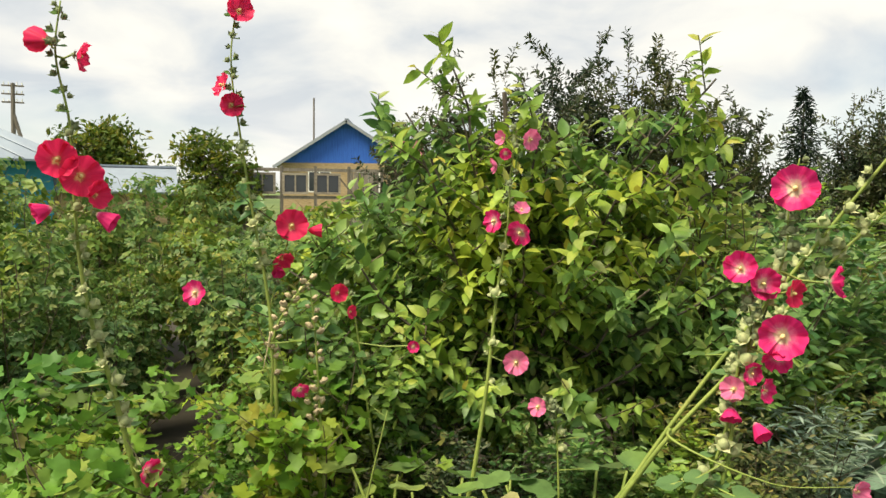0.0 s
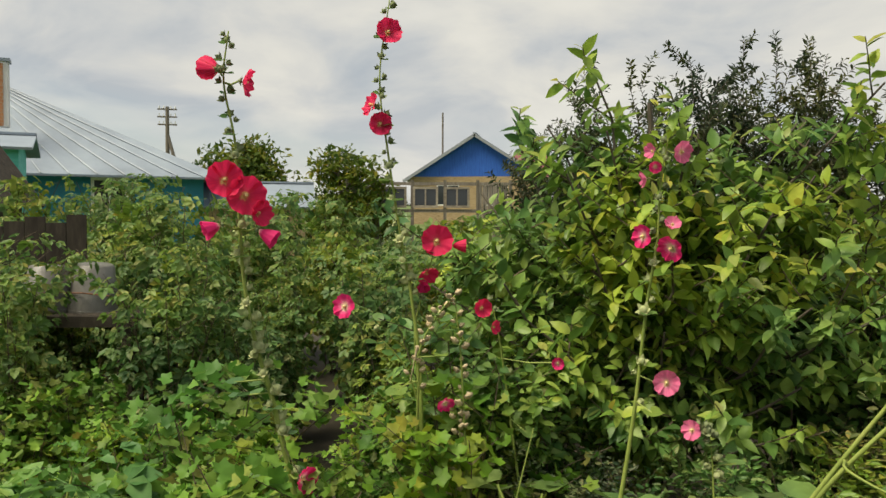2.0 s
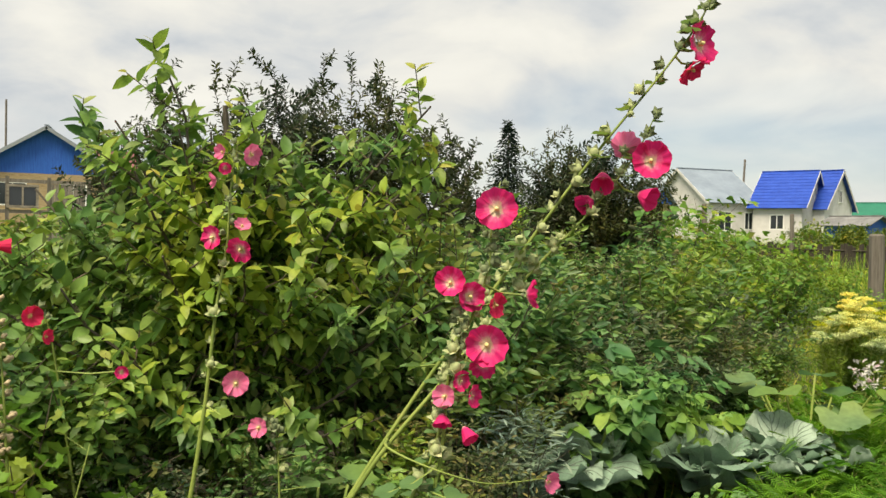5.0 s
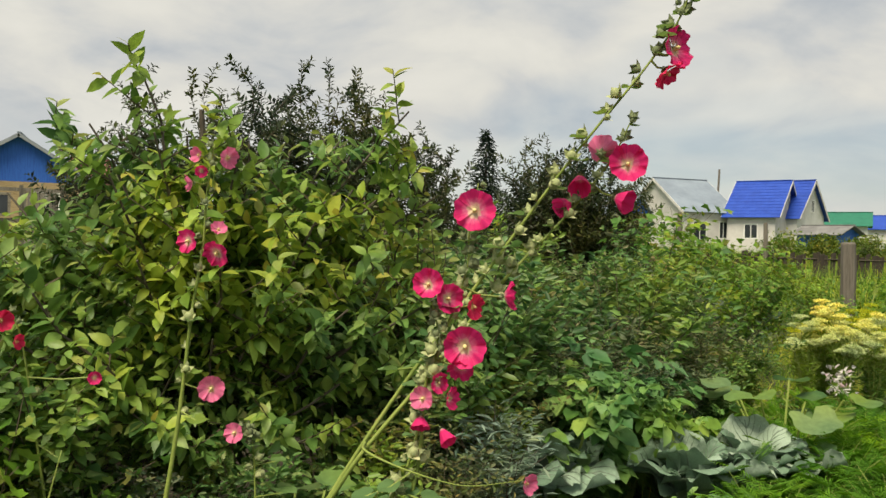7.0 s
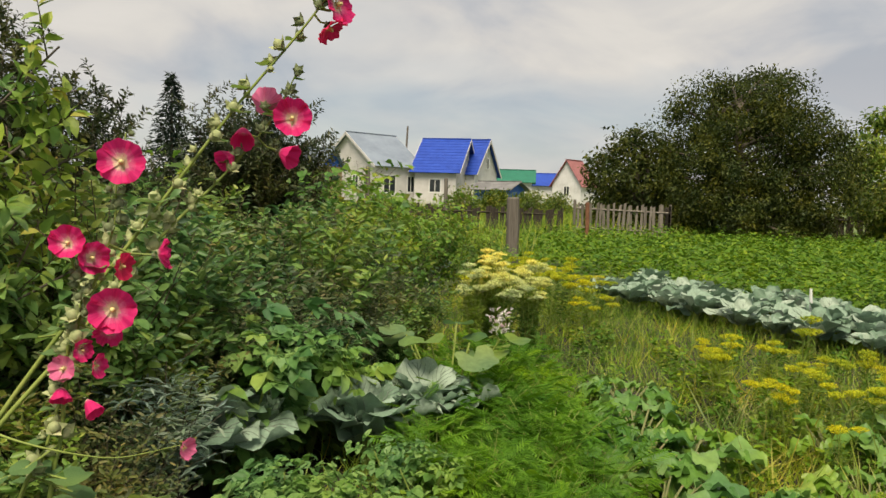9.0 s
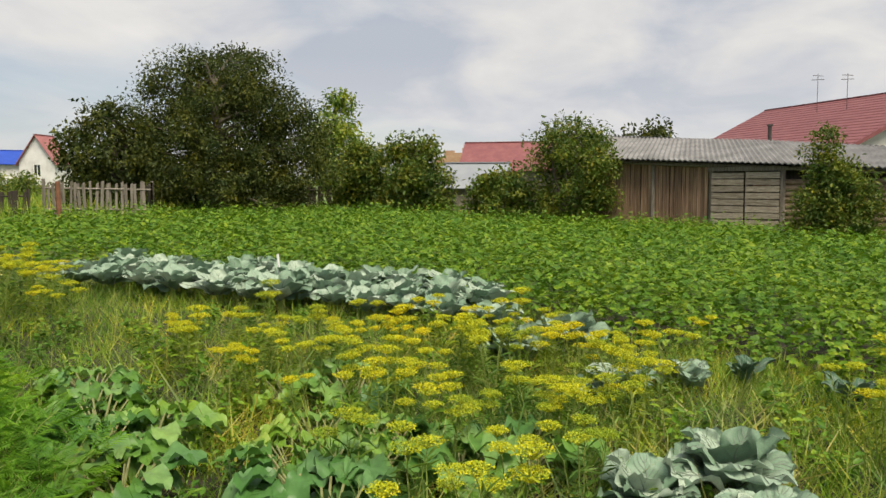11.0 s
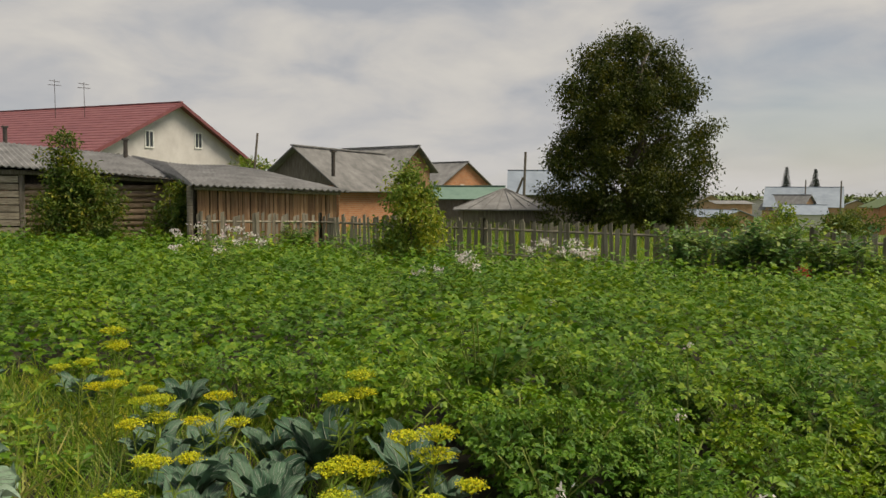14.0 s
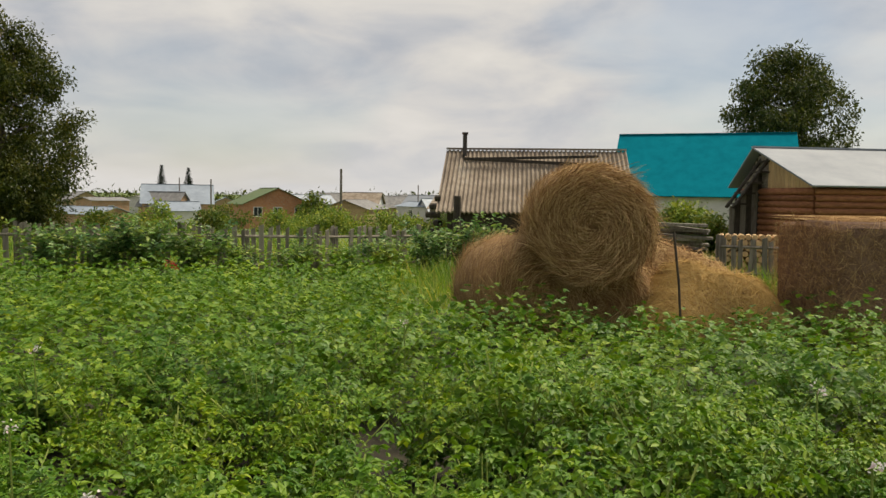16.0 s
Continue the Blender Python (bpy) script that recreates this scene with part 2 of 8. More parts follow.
L_BUSH = leaf_mat("bush_leaf", [(0.044, 0.078, 0.009), (0.075, 0.120, 0.014), (0.119, 0.162, 0.020), (0.193, 0.183, 0.031)], 0.55, 0.3)
L_LIGHTBUSH = leaf_mat("light_bush_leaf", [(0.090, 0.154, 0.017), (0.149, 0.225, 0.027), (0.224, 0.281, 0.041), (0.328, 0.337, 0.061)], 0.55, 0.3)
L_SPRUCE = leaf_mat("spruce_needles", [(0.010, 0.020, 0.012), (0.018, 0.032, 0.018), (0.03, 0.045, 0.025)], 0.7, 0.1)
L_WITHER = leaf_mat("withered_leaf", [(0.24, 0.16, 0.07), (0.34, 0.26, 0.12), (0.20, 0.21, 0.07), (0.28, 0.24, 0.10)], 0.8, 0.2)
L_GREY = leaf_mat("grey_leaf", [(0.169, 0.234, 0.143), (0.247, 0.312, 0.208), (0.338, 0.390, 0.286)], 0.7)
L_WHITE = leaf_mat("white_petal", [(0.55, 0.5, 0.5), (0.7, 0.66, 0.65), (0.8, 0.78, 0.74), (0.6, 0.42, 0.47)], 0.6, drift=False)
L_REDP = leaf_mat("red_petal", [(0.4, 0.02, 0.03), (0.55, 0.05, 0.06)], 0.6, drift=False)

M_WOODGREY = surface("weathered_boards", (0.09, 0.075, 0.06), (0.20, 0.175, 0.15), 5, (6, 6, 0.5), c3=(0.30, 0.27, 0.23), random_tone=0.25)
M_PICKET = surface("silvery_pickets", (0.15, 0.13, 0.10), (0.27, 0.24, 0.19), 5, (6, 6, 0.5), c3=(0.38, 0.34, 0.28), random_tone=0.3)
M_WOODBROWN = surface("rain_stained_boards", (0.143, 0.077, 0.045), (0.312, 0.182, 0.098), 4, (6, 6, 0.5), c3=(0.429, 0.322, 0.225), random_tone=0.3)
M_WHITEWOOD = surface("bleached_boards", (0.13, 0.10, 0.075), (0.30, 0.26, 0.21), 4, (1, 1, 10), c3=(0.44, 0.40, 0.34), random_tone=0.3)
M_WOODOLD = surface("old_dark_boards", (0.092, 0.058, 0.040), (0.255, 0.162, 0.107), 5, (6, 6, 0.5), c3=(0.474, 0.324, 0.223), random_tone=0.35)
M_LOG = surface("old_logs", (0.12, 0.08, 0.05), (0.26, 0.19, 0.13), 4, (1, 1, 5), c3=(0.36, 0.29, 0.22), random_tone=0.2)
M_REDLOG = surface("red_brown_logs", (0.150, 0.055, 0.028), (0.275, 0.110, 0.052), 4, (1, 1, 5), c3=(0.350, 0.165, 0.085), random_tone=0.2)
M_YELLOWLOG = surface("honey_logs", (0.24, 0.17, 0.09), (0.38, 0.28, 0.16), 4, (1, 1, 5), c3=(0.42, 0.33, 0.22), random_tone=0.15)
M_PLANKNEW = surface("new_planks", (0.408, 0.253, 0.116), (0.576, 0.391, 0.200), 5, (6, 6, 0.5), c3=(0.624, 0.460, 0.273), random_tone=0.15)
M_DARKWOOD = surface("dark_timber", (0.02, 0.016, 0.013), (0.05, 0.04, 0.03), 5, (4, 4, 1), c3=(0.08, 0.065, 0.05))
M_SLATE = surface("fibre_cement_sheet", (0.106, 0.107, 0.106), (0.196, 0.193, 0.194), 1.6, bump=0.2, c3=(0.267, 0.268, 0.265))
M_SLATEBROWN = surface("mossy_fibre_cement", (0.12, 0.09, 0.065), (0.25, 0.205, 0.16), 1.6, bump=0.2, c3=(0.36, 0.32, 0.27))
M_METALGREY = surface("galvanised_roof", (0.158, 0.192, 0.239), (0.222, 0.265, 0.324), 0.8, rough=0.5, bump=0.03, c3=(0.268, 0.318, 0.377), spec=0.5)
M_METALWHITE = surface("pale_metal_roof", (0.20, 0.22, 0.25), (0.25, 0.27, 0.30), 0.8, rough=0.65, bump=0.03, c3=(0.29, 0.31, 0.34), spec=0.2)
M_BLUEROOF = surface("blue_metal_tile", (0.012, 0.045, 0.29), (0.02, 0.065, 0.38), 2, rough=0.45, bump=0.05, c3=(0.028, 0.08, 0.42))
M_BLUEWALL = surface("blue_boards", (0.016, 0.074, 0.350), (0.026, 0.115, 0.475), 3, (6, 6, 0.5), rough=0.6, c3=(0.039, 0.149, 0.525))
M_TEALROOF = surface("teal_metal_roof", (0.001, 0.12, 0.165), (0.001, 0.15, 0.20), 2, rough=0.7, bump=0.02, c3=(0.002, 0.165, 0.22), spec=0.0)
M_GREENROOF = surface("green_metal_roof", (0.015, 0.12, 0.075), (0.022, 0.16, 0.10), 2, rough=0.5, bump=0.03)
M_PALEGREEN = surface("pale_green_sheet", (0.10, 0.17, 0.14), (0.14, 0.22, 0.18), 2, rough=0.6, bump=0.03)
M_MOSSROOF = surface("moss_green_roof", (0.06, 0.09, 0.04), (0.10, 0.14, 0.055), 2, rough=0.7)
M_MAROON = surface("maroon_metal_roof", (0.157, 0.053, 0.059), (0.207, 0.075, 0.078), 2, rough=0.5, bump=0.05, c3=(0.239, 0.105, 0.104))
M_PINKROOF = surface("faded_red_roof", (0.24, 0.09, 0.09), (0.32, 0.13, 0.13), 2, rough=0.6)
M_CREAM = surface("cream_siding", (0.488, 0.462, 0.454), (0.586, 0.561, 0.551), 1.2, rough=0.7, bump=0.05, c3=(0.645, 0.621, 0.616))
M_WHITEWALL = surface("whitewash", (0.550, 0.540, 0.530), (0.680, 0.670, 0.668), 1.5, rough=0.8, c3=(0.750, 0.740, 0.742))
M_TURQ = surface("turquoise_boards", (0.07, 0.38, 0.36), (0.11, 0.48, 0.45), 3, (1, 1, 6), rough=0.65, c3=(0.16, 0.52, 0.48))
M_TEALBOARD = surface("deep_blue_boards", (0.02, 0.17, 0.28), (0.03, 0.22, 0.34), 3, rough=0.65)
M_WHITEPAINT = surface("white_paint", (0.62, 0.62, 0.60), (0.76, 0.76, 0.74), 6, rough=0.6, c3=(0.8, 0.8, 0.78))
# white enamel, darkened in its colour for the shade under the raspberries
M_ENAMEL = surface("shaded_worn_enamel", (0.084, 0.077, 0.067), (0.144, 0.142, 0.135), 5, rough=0.4, c3=(0.163, 0.161, 0.154), spec=0.5)
M_RUST = surface("rust", (0.09, 0.04, 0.025), (0.20, 0.09, 0.05), 8, c3=(0.28, 0.15, 0.09))
M_PIPE = surface("sooty_pipe", (0.03, 0.028, 0.026), (0.07, 0.06, 0.055), 6, rough=0.7)
M_POLE = surface("grey_pole", (0.09, 0.075, 0.06), (0.16, 0.14, 0.12), 5, (6, 6, 0.5))
M_GLASS, _t, _b, _o = material("window_glass")
_b.inputs["Base Color"].default_value = (0.03, 0.035, 0.04, 1)
_b.inputs["Roughness"].default_value = 0.08
_b.inputs["Specular IOR Level"].default_value = 0.6


def brick_mat(name, c1, c2, mortar):
    m, t, b, out = material(name)
    c = t.nodes.new("ShaderNodeTexCoord")
    sp = t.nodes.new("ShaderNodeSeparateXYZ")
    t.links.new(c.outputs["Object"], sp.inputs[0])
    ad = t.nodes.new("ShaderNodeMath")
    t.links.new(sp.outputs[0], ad.inputs[0])
    t.links.new(sp.outputs[1], ad.inputs[1])
    cm = t.nodes.new("ShaderNodeCombineXYZ")
    t.links.new(ad.outputs[0], cm.inputs[0])
    t.links.new(sp.outputs[2], cm.inputs[1])
    br = t.nodes.new("ShaderNodeTexBrick")
    br.inputs["Color1"].default_value, br.inputs["Color2"].default_value = (*c1, 1), (*c2, 1)
    br.inputs["Mortar"].default_value = (*mortar, 1)
    br.inputs["Scale"].default_value = 1.0
    br.inputs["Brick Width"].default_value, br.inputs["Row Height"].default_value = 0.26, 0.075
    br.inputs["Mortar Size"].default_value = 0.006
    t.links.new(cm.outputs[0], br.inputs["Vector"])
    n = t.nodes.new("ShaderNodeTexNoise")
    n.inputs["Scale"].default_value, n.inputs["Detail"].default_value = 1.4, 6
    t.links.new(c.outputs["Object"], n.inputs["Vector"])
    mr = t.nodes.new("ShaderNodeMapRange")
    mr.inputs[3].default_value, mr.inputs[4].default_value = 0.7, 1.3
    t.links.new(n.outputs[0], mr.inputs[0])
    sc = t.nodes.new("ShaderNodeVectorMath")
    sc.operation = "SCALE"
    t.links.new(br.outputs[0], sc.inputs[0])
    t.links.new(mr.outputs[0], sc.inputs[3])
    t.links.new(sc.outputs[0], b.inputs["Base Color"])
    b.inputs["Roughness"].default_value = 0.9
    return m


M_BRICK = brick_mat("orange_brick", (0.396, 0.160, 0.072), (0.484, 0.220, 0.108), (0.396, 0.300, 0.216))
M_BRICK2 = brick_mat("pale_brick", (0.40, 0.22, 0.12), (0.50, 0.30, 0.18), (0.42, 0.36, 0.30))


def hay_mat(name, c1, c2, c3):
    return leaf_mat(name, [c1, c2, c3], 0.85, 0.1, 0.1, False)


M_HAYCORE = surface("packed_hay", (0.162, 0.090, 0.040), (0.304, 0.180, 0.080), 9, (1, 1, 1), bump=0.8, fine=45, c3=(0.385, 0.247, 0.117))
L_HAY = hay_mat("hay_stalk", (0.15, 0.075, 0.032), (0.40, 0.245, 0.11), (0.68, 0.48, 0.25))
L_HAYGOLD = hay_mat("golden_hay_stalk", (0.295, 0.176, 0.056), (0.410, 0.264, 0.090), (0.476, 0.336, 0.143))
M_HAYDARK = surface("dark_hay", (0.12, 0.065, 0.045), (0.22, 0.13, 0.085), 6, bump=0.8, fine=40, c3=(0.28, 0.18, 0.12))


def petal_mat(name, edge, mid, heart, reach):
    """A flower's petals: pale heart at the origin, deep colour outside, fine rays."""
    m, t, b, out = material(name)
    c = t.nodes.new("ShaderNodeTexCoord")
    ln = t.nodes.new("ShaderNodeVectorMath")
    ln.operation = "LENGTH"
    t.links.new(c.outputs["Object"], ln.inputs[0])
    n = t.nodes.new("ShaderNodeTexNoise")
    n.inputs["Scale"].default_value, n.inputs["Detail"].default_value = 90, 3
    t.links.new(c.outputs["Object"], n.inputs["Vector"])
    mr = t.nodes.new("ShaderNodeMapRange")
    mr.inputs[3].default_value, mr.inputs[4].default_value = -0.014, 0.014
    t.links.new(n.outputs[0], mr.inputs[0])
    ad = t.nodes.new("ShaderNodeMath")
    t.links.new(ln.outputs["Value"], ad.inputs[0])
    t.links.new(mr.outputs[0], ad.inputs[1])
    dv = t.nodes.new("ShaderNodeMath")
    dv.operation = "DIVIDE"
    t.links.new(ad.outputs[0], dv.inputs[0])
    dv.inputs[1].default_value = 0.055
    r = t.nodes.new("ShaderNodeValToRGB")
    ramp(r, [(0.10, heart), (reach * .75, heart), (reach + .08, mid), (reach + 0.34, edge), (1.0, edge)])
    t.links.new(dv.outputs[0], r.inputs[0])
    sp = t.nodes.new("ShaderNodeSeparateXYZ")      # fine veins that run outwards
    t.links.new(c.outputs["Object"], sp.inputs[0])
    an = t.nodes.new("ShaderNodeMath")
    an.operation = "ARCTAN2"
    t.links.new(sp.outputs[1], an.inputs[0])
    t.links.new(sp.outputs[0], an.inputs[1])
    vn = t.nodes.new("ShaderNodeTexNoise")
    vn.noise_dimensions = "1D"
    vn.inputs["Scale"].default_value, vn.inputs["Detail"].default_value = 9.0, 3
    t.links.new(an.outputs[0], vn.inputs["W"])
    vm = t.nodes.new("ShaderNodeMapRange")
    vm.inputs[1].default_value, vm.inputs[2].default_value = 0.3, 0.7
    vm.inputs[3].default_value, vm.inputs[4].default_value = 0.0, 0.38
    t.links.new(vn.outputs[0], vm.inputs[0])
    vx = t.nodes.new("ShaderNodeMixRGB")
    vx.inputs[2].default_value = (edge[0] * .62, edge[1] * .5, edge[2] * .75, 1)
    t.links.new(vm.outputs[0], vx.inputs[0])
    t.links.new(r.outputs[0], vx.inputs[1])
    r = vx
    t.links.new(r.outputs[0], b.inputs["Base Color"])
    b.inputs["Roughness"].default_value = 0.6
    b.inputs["Specular IOR Level"].default_value = 0.2
    tr = t.nodes.new("ShaderNodeBsdfTranslucent")
    t.links.new(r.outputs[0], tr.inputs[0])
    mx = t.nodes.new("ShaderNodeMixShader")
    mx.inputs[0].default_value = 0.35
    t.links.new(b.outputs[0], mx.inputs[1])
    t.links.new(tr.outputs[0], mx.inputs[2])
    t.links.new(mx.outputs[0], out.inputs[0])
    return m


PETAL_RED = petal_mat("crimson_petal", (0.80, 0.03, 0.12), (0.78, 0.07, 0.14), (0.80, 0.66, 0.28), 0.20)
PETAL_ROSE = petal_mat("rose_petal", (0.78, 0.03, 0.19), (0.84, 0.19, 0.36), (0.86, 0.74, 0.50), 0.34)
PETAL_PINK = petal_mat("pink_petal", (0.84, 0.19, 0.36), (0.85, 0.30, 0.44), (0.85, 0.70, 0.35), 0.24)
M_STAMEN = surface("stamen", (0.65, 0.55, 0.2), (0.75, 0.65, 0.3), 50)


# ---- mesh helpers ----
def unit(a):
    return a / np.maximum(np.linalg.norm(a, axis=-1, keepdims=True), 1e-9)


def mesh_of(name, chunks, smooth=False):
    """One mesh out of chunks of (points n x 3, faces m x k)."""
    vs, loops, starts, totals, base, at = [], [], [], [], 0, 0
    for v, f in chunks:
        v, f = np.asarray(v, float).reshape(-1, 3), np.asarray(f, int)
        if not len(f):
            continue
        vs.append(v)
        loops.append((f + base).ravel())
        k = f.shape[1]
        starts.append(at + np.arange(len(f)) * k)
        totals.append(np.full(len(f), k))
        at += f.size
        base += len(v)
    me = bpy.data.meshes.new(name)
    v, lo, st, to = np.concatenate(vs), np.concatenate(loops), np.concatenate(starts), np.concatenate(totals)
    me.vertices.add(len(v))
    me.vertices.foreach_set("co", v.ravel())
    me.loops.add(len(lo))
    me.loops.foreach_set("vertex_index", lo)
    me.polygons.add(len(st))
    me.polygons.foreach_set("loop_start", st)
    me.polygons.foreach_set("loop_total", to)
    me.polygons.foreach_set("use_smooth", np.full(len(st), smooth))
    me.update(calc_edges=True)
    return me


def part(name, chunks, mat, parent=None, label="", smooth=False, at=None):
    """Chunks as one mesh object, under a thing or a part; at: its own origin in the parent."""
    me = mesh_of(name, chunks, smooth)
    me.materials.append(mat)
    ob = new(name, me)
    if parent:
        ob.parent = parent
    if at is not None:
        ob.matrix_basis = at if isinstance(at, Matrix) else Matrix.Translation(at)
    if label:
        tagged(ob, label)
    return ob


def thing(name, label, category, m=None, group="", kind=""):
    ob = new(name)
    ob.empty_display_size = 0.2
    if m is not None:
        ob.matrix_basis = m
    return tagged(ob, label, category, group, kind)


BOX_F = np.array([(0, 3, 2, 1), (4, 5, 6, 7), (0, 1, 5, 4), (1, 2, 6, 5), (2, 3, 7, 6), (3, 0, 4, 7)])


def box(x0, y0, z0, x1, y1, z1):
    v = [(x0, y0, z0), (x1, y0, z0), (x1, y1, z0), (x0, y1, z0), (x0, y0, z1), (x1, y0, z1), (x1, y1, z1), (x0, y1, z1)]
    return np.array(v, float), BOX_F


def turned(chunk, m):
    v, f = chunk
    a = np.array(m)
    return v @ a[:3, :3].T + a[:3, 3], f


def tube(points, radii, n=6, cap=True):
    p = np.asarray(points, float)
    r = np.broadcast_to(np.asarray(radii, float), len(p))
    t = unit(np.gradient(p, axis=0))
    ref = np.where(np.abs(t[:, 2:3]) > 0.9, [[1.0, 0, 0]], [[0, 0, 1.0]])
    ref = np.repeat(ref[:1], len(p), 0)
    u = unit(np.cross(t, ref))
    w = np.cross(t, u)
    a = np.arange(n) * 2 * np.pi / n
    v = (p[:, None] + r[:, None, None] * (np.cos(a)[None, :, None] * u[:, None] + np.sin(a)[None, :, None] * w[:, None])).reshape(-1, 3)
    i, j = np.meshgrid(np.arange(len(p) - 1), np.arange(n), indexing="ij")
    f = np.stack([i * n + j, i * n + (j + 1) % n, (i + 1) * n + (j + 1) % n, (i + 1) * n + j], -1).reshape(-1, 4)
    if cap:
        top = (len(p) - 1) * n
        v = np.vstack([v, v[top:top + n] * 0.02 + p[-1] * 0.98])
        f = np.vstack([f, [(top + q, top + (q + 1) % n, top + n + (q + 1) % n, top + n + q) for q in range(n)]])
    return v, f


def curve(points, n):
    """A smooth line through control points."""
    p = np.asarray(points, float)
    s = np.linspace(0, len(p) - 1, n)
    i = np.clip(s.astype(int), 0, len(p) - 2)
    u = (s - i)[:, None]
    q = np.vstack([2 * p[0] - p[1], p, 2 * p[-1] - p[-2]])
    a, b, c, d = q[i], q[i + 1], q[i + 2], q[i + 3]
    return 0.5 * (2 * b + (c - a) * u + (2 * a - 5 * b + 4 * c - d) * u * u + (3 * b - 3 * c + d - a) * u ** 3)


def ball(c, r, rings=5, n=8, squash=1.0):
    th = np.linspace(0, np.pi, rings + 1)
    ph = np.arange(n) * 2 * np.pi / n
    v = np.array([(r * math.sin(a) * math.cos(b), r * math.sin(a) * math.sin(b), r * squash * math.cos(a)) for a in th for b in ph]) + np.asarray(c)
    f = [(i * n + j, (i + 1) * n + j, (i + 1) * n + (j + 1) % n, i * n + (j + 1) % n) for i in range(rings) for j in range(n)]
    return v, np.array(f)


def strew(tpl, p, way, up, size):
    """Copies of a leaf (length 1 along y, face up z) at p, along way, facing up, of that size, as one chunk."""
    v, f = tpl
    p, way, up = np.asarray(p, float), np.asarray(way, float), np.asarray(up, float)
    y = unit(way)
    x = unit(np.cross(y, up))
    z = np.cross(x, y)
    b = np.stack([x, y, z], -1) * np.asarray(size, float).reshape(-1, 1, 1)
    w = np.einsum("nij,kj->nki", b, v) + p[:, None]
    n, k = len(p), len(v)
    return w.reshape(-1, 3), (f[None] + (np.arange(n) * k)[:, None, None]).reshape(-1, f.shape[1])


def joined(chunks):
    vs, fs, b = [], [], 0
    for v, f in chunks:
        vs.append(v)
        fs.append(f + b)
        b += len(v)
    return np.vstack(vs), np.vstack(fs)


# leaf shapes, length 1 along y
def leaf4(w, fold=0.1, droop=0.12):
    v = np.array([(0, 0, 0), (-w, .42, fold), (0, .48, 0), (w, .42, fold), (0, 1, -droop)])
    return v, np.array([(0, 2, 1), (2, 4, 1), (0, 3, 2), (2, 3, 4)])


def leaf4r(w, fold=0.1, droop=0.12):
    """A leaf with a rounder outline and a straight fold along its rib."""
    v = np.array([(0, 0, 0), (-w * .85, .26, fold), (-w * .8, .68, fold * .8 - droop * .4), (0, 1, -droop), (w * .8, .68, fold * .8 - droop * .4), (w * .85, .26, fold)])
    return v, np.array([(0, 3, 2), (0, 2, 1), (0, 4, 3), (0, 5, 4)])


def leaf2(w, fold=0.08):
    v = np.array([(0, 0, 0), (-w, .5, fold), (w, .5, fold), (0, 1, -.05)])
    return v, np.array([(0, 3, 1), (0, 2, 3)])


def lobed(lobes, depth, w=0.5, n=3, wave=0.06):
    """A round leaf with lobes; the stalk meets it near the lower edge."""
    k = lobes * n + 1
    a = np.linspace(-2.75, 2.75, k)
    r = 0.5 * (1 - depth * (0.5 + 0.5 * np.cos(np.linspace(0, lobes * 2 * np.pi, k))))
    v = np.stack([np.sin(a) * r * 2 * w, np.cos(a) * r + 0.42, wave * np.cos(a * 3 + 1) + 0.10 * (r * 2) ** 2], -1)
    v = np.vstack([[(0, 0.28, 0)], v])
    f = np.array([(0, i + 1, i) for i in range(1, k)])
    return v, f


def pinnate(leaflet, pairs, size, top_size, spread=65):
    """A compound leaf: pairs of leaflets along a rib and one at its end."""
    p, way, s = [(0, 1 - top_size, 0)], [(0, 1, -.1)], [top_size]
    for i in range(pairs):
        y = 0.28 + (1 - top_size - 0.22) * i / max(1, pairs - 1) if pairs > 1 else 0.5
        for sx in (-1, 1):
            p.append((0, y, 0))
            way.append((sx * math.sin(radians(spread)), math.cos(radians(spread)), -0.12))
            s.append(size * (0.75 + 0.5 * i / max(1, pairs)))
    v, f = strew(leaflet, p, way, np.tile((0.0, 0, 1), (len(p), 1)), s)
    rib = (np.array([(-.012, 0, 0), (.012, 0, 0), (0, 1 - top_size, .0)]), np.array([(0, 1, 2)]))
    return joined([(v, f), rib])


def curled(w, fold, droop, twist=0.0, belly=0.42):
    """A pointed oval leaf of five cross-sections, folded along its rib, its tip hanging and twisted."""
    ts = (0.0, 0.16, 0.40, 0.70, 1.0)
    ws = (0.0, 0.66, 1.0, 0.72, 0.0)
    v = []
    for t, q in zip(ts, ws):
        z = -droop * t * t
        a = twist * t
        if q == 0:
            v.append((0, t, z))
        else:
            for sx in (-1, 0, 1):
                v.append((sx * w * q * math.cos(a), t, z + abs(sx) * fold * q + sx * w * q * math.sin(a)))
    f = [(0, 2, 1), (0, 3, 2)]
    for k in (1, 4):
        for i in (0, 1):
            f += [(k + i, k + i + 1, k + i + 4), (k + i, k + i + 4, k + i + 3)]
    f += [(7, 8, 10), (8, 9, 10)]
    return np.array(v), np.array(f)


T_APPLE = [curled(.26, .07, .30, .25), curled(.29, .10, .16, -.3), curled(.24, .04, .42, .1), curled(.28, .12, .05, -.15)]
T_NARROW = leaf4(0.16)
T_OVAL = leaf4r(0.27)
T_FAR = leaf2(0.24)
T_HEDGE = [leaf4r(0.20, .08, .10), leaf4r(0.17, .05, .22), leaf4r(.23, .12, .02)]
T_LONG = leaf2(0.13)
T_RASP = [pinnate(leaf4r(0.33, 0.10, 0.26), 1, 0.50, 0.55), pinnate(leaf4r(0.30, 0.14, 0.12), 2, 0.40, 0.46, 55)]
T_RASPFAR = pinnate(leaf2(0.34), 1, 0.5, 0.55)
T_BEDPOT = [pinnate(leaf4r(0.40, 0.10, 0.28), 2, 0.36, 0.40), pinnate(leaf4r(0.37, 0.05, 0.40), 1, 0.42, 0.46, 55)]
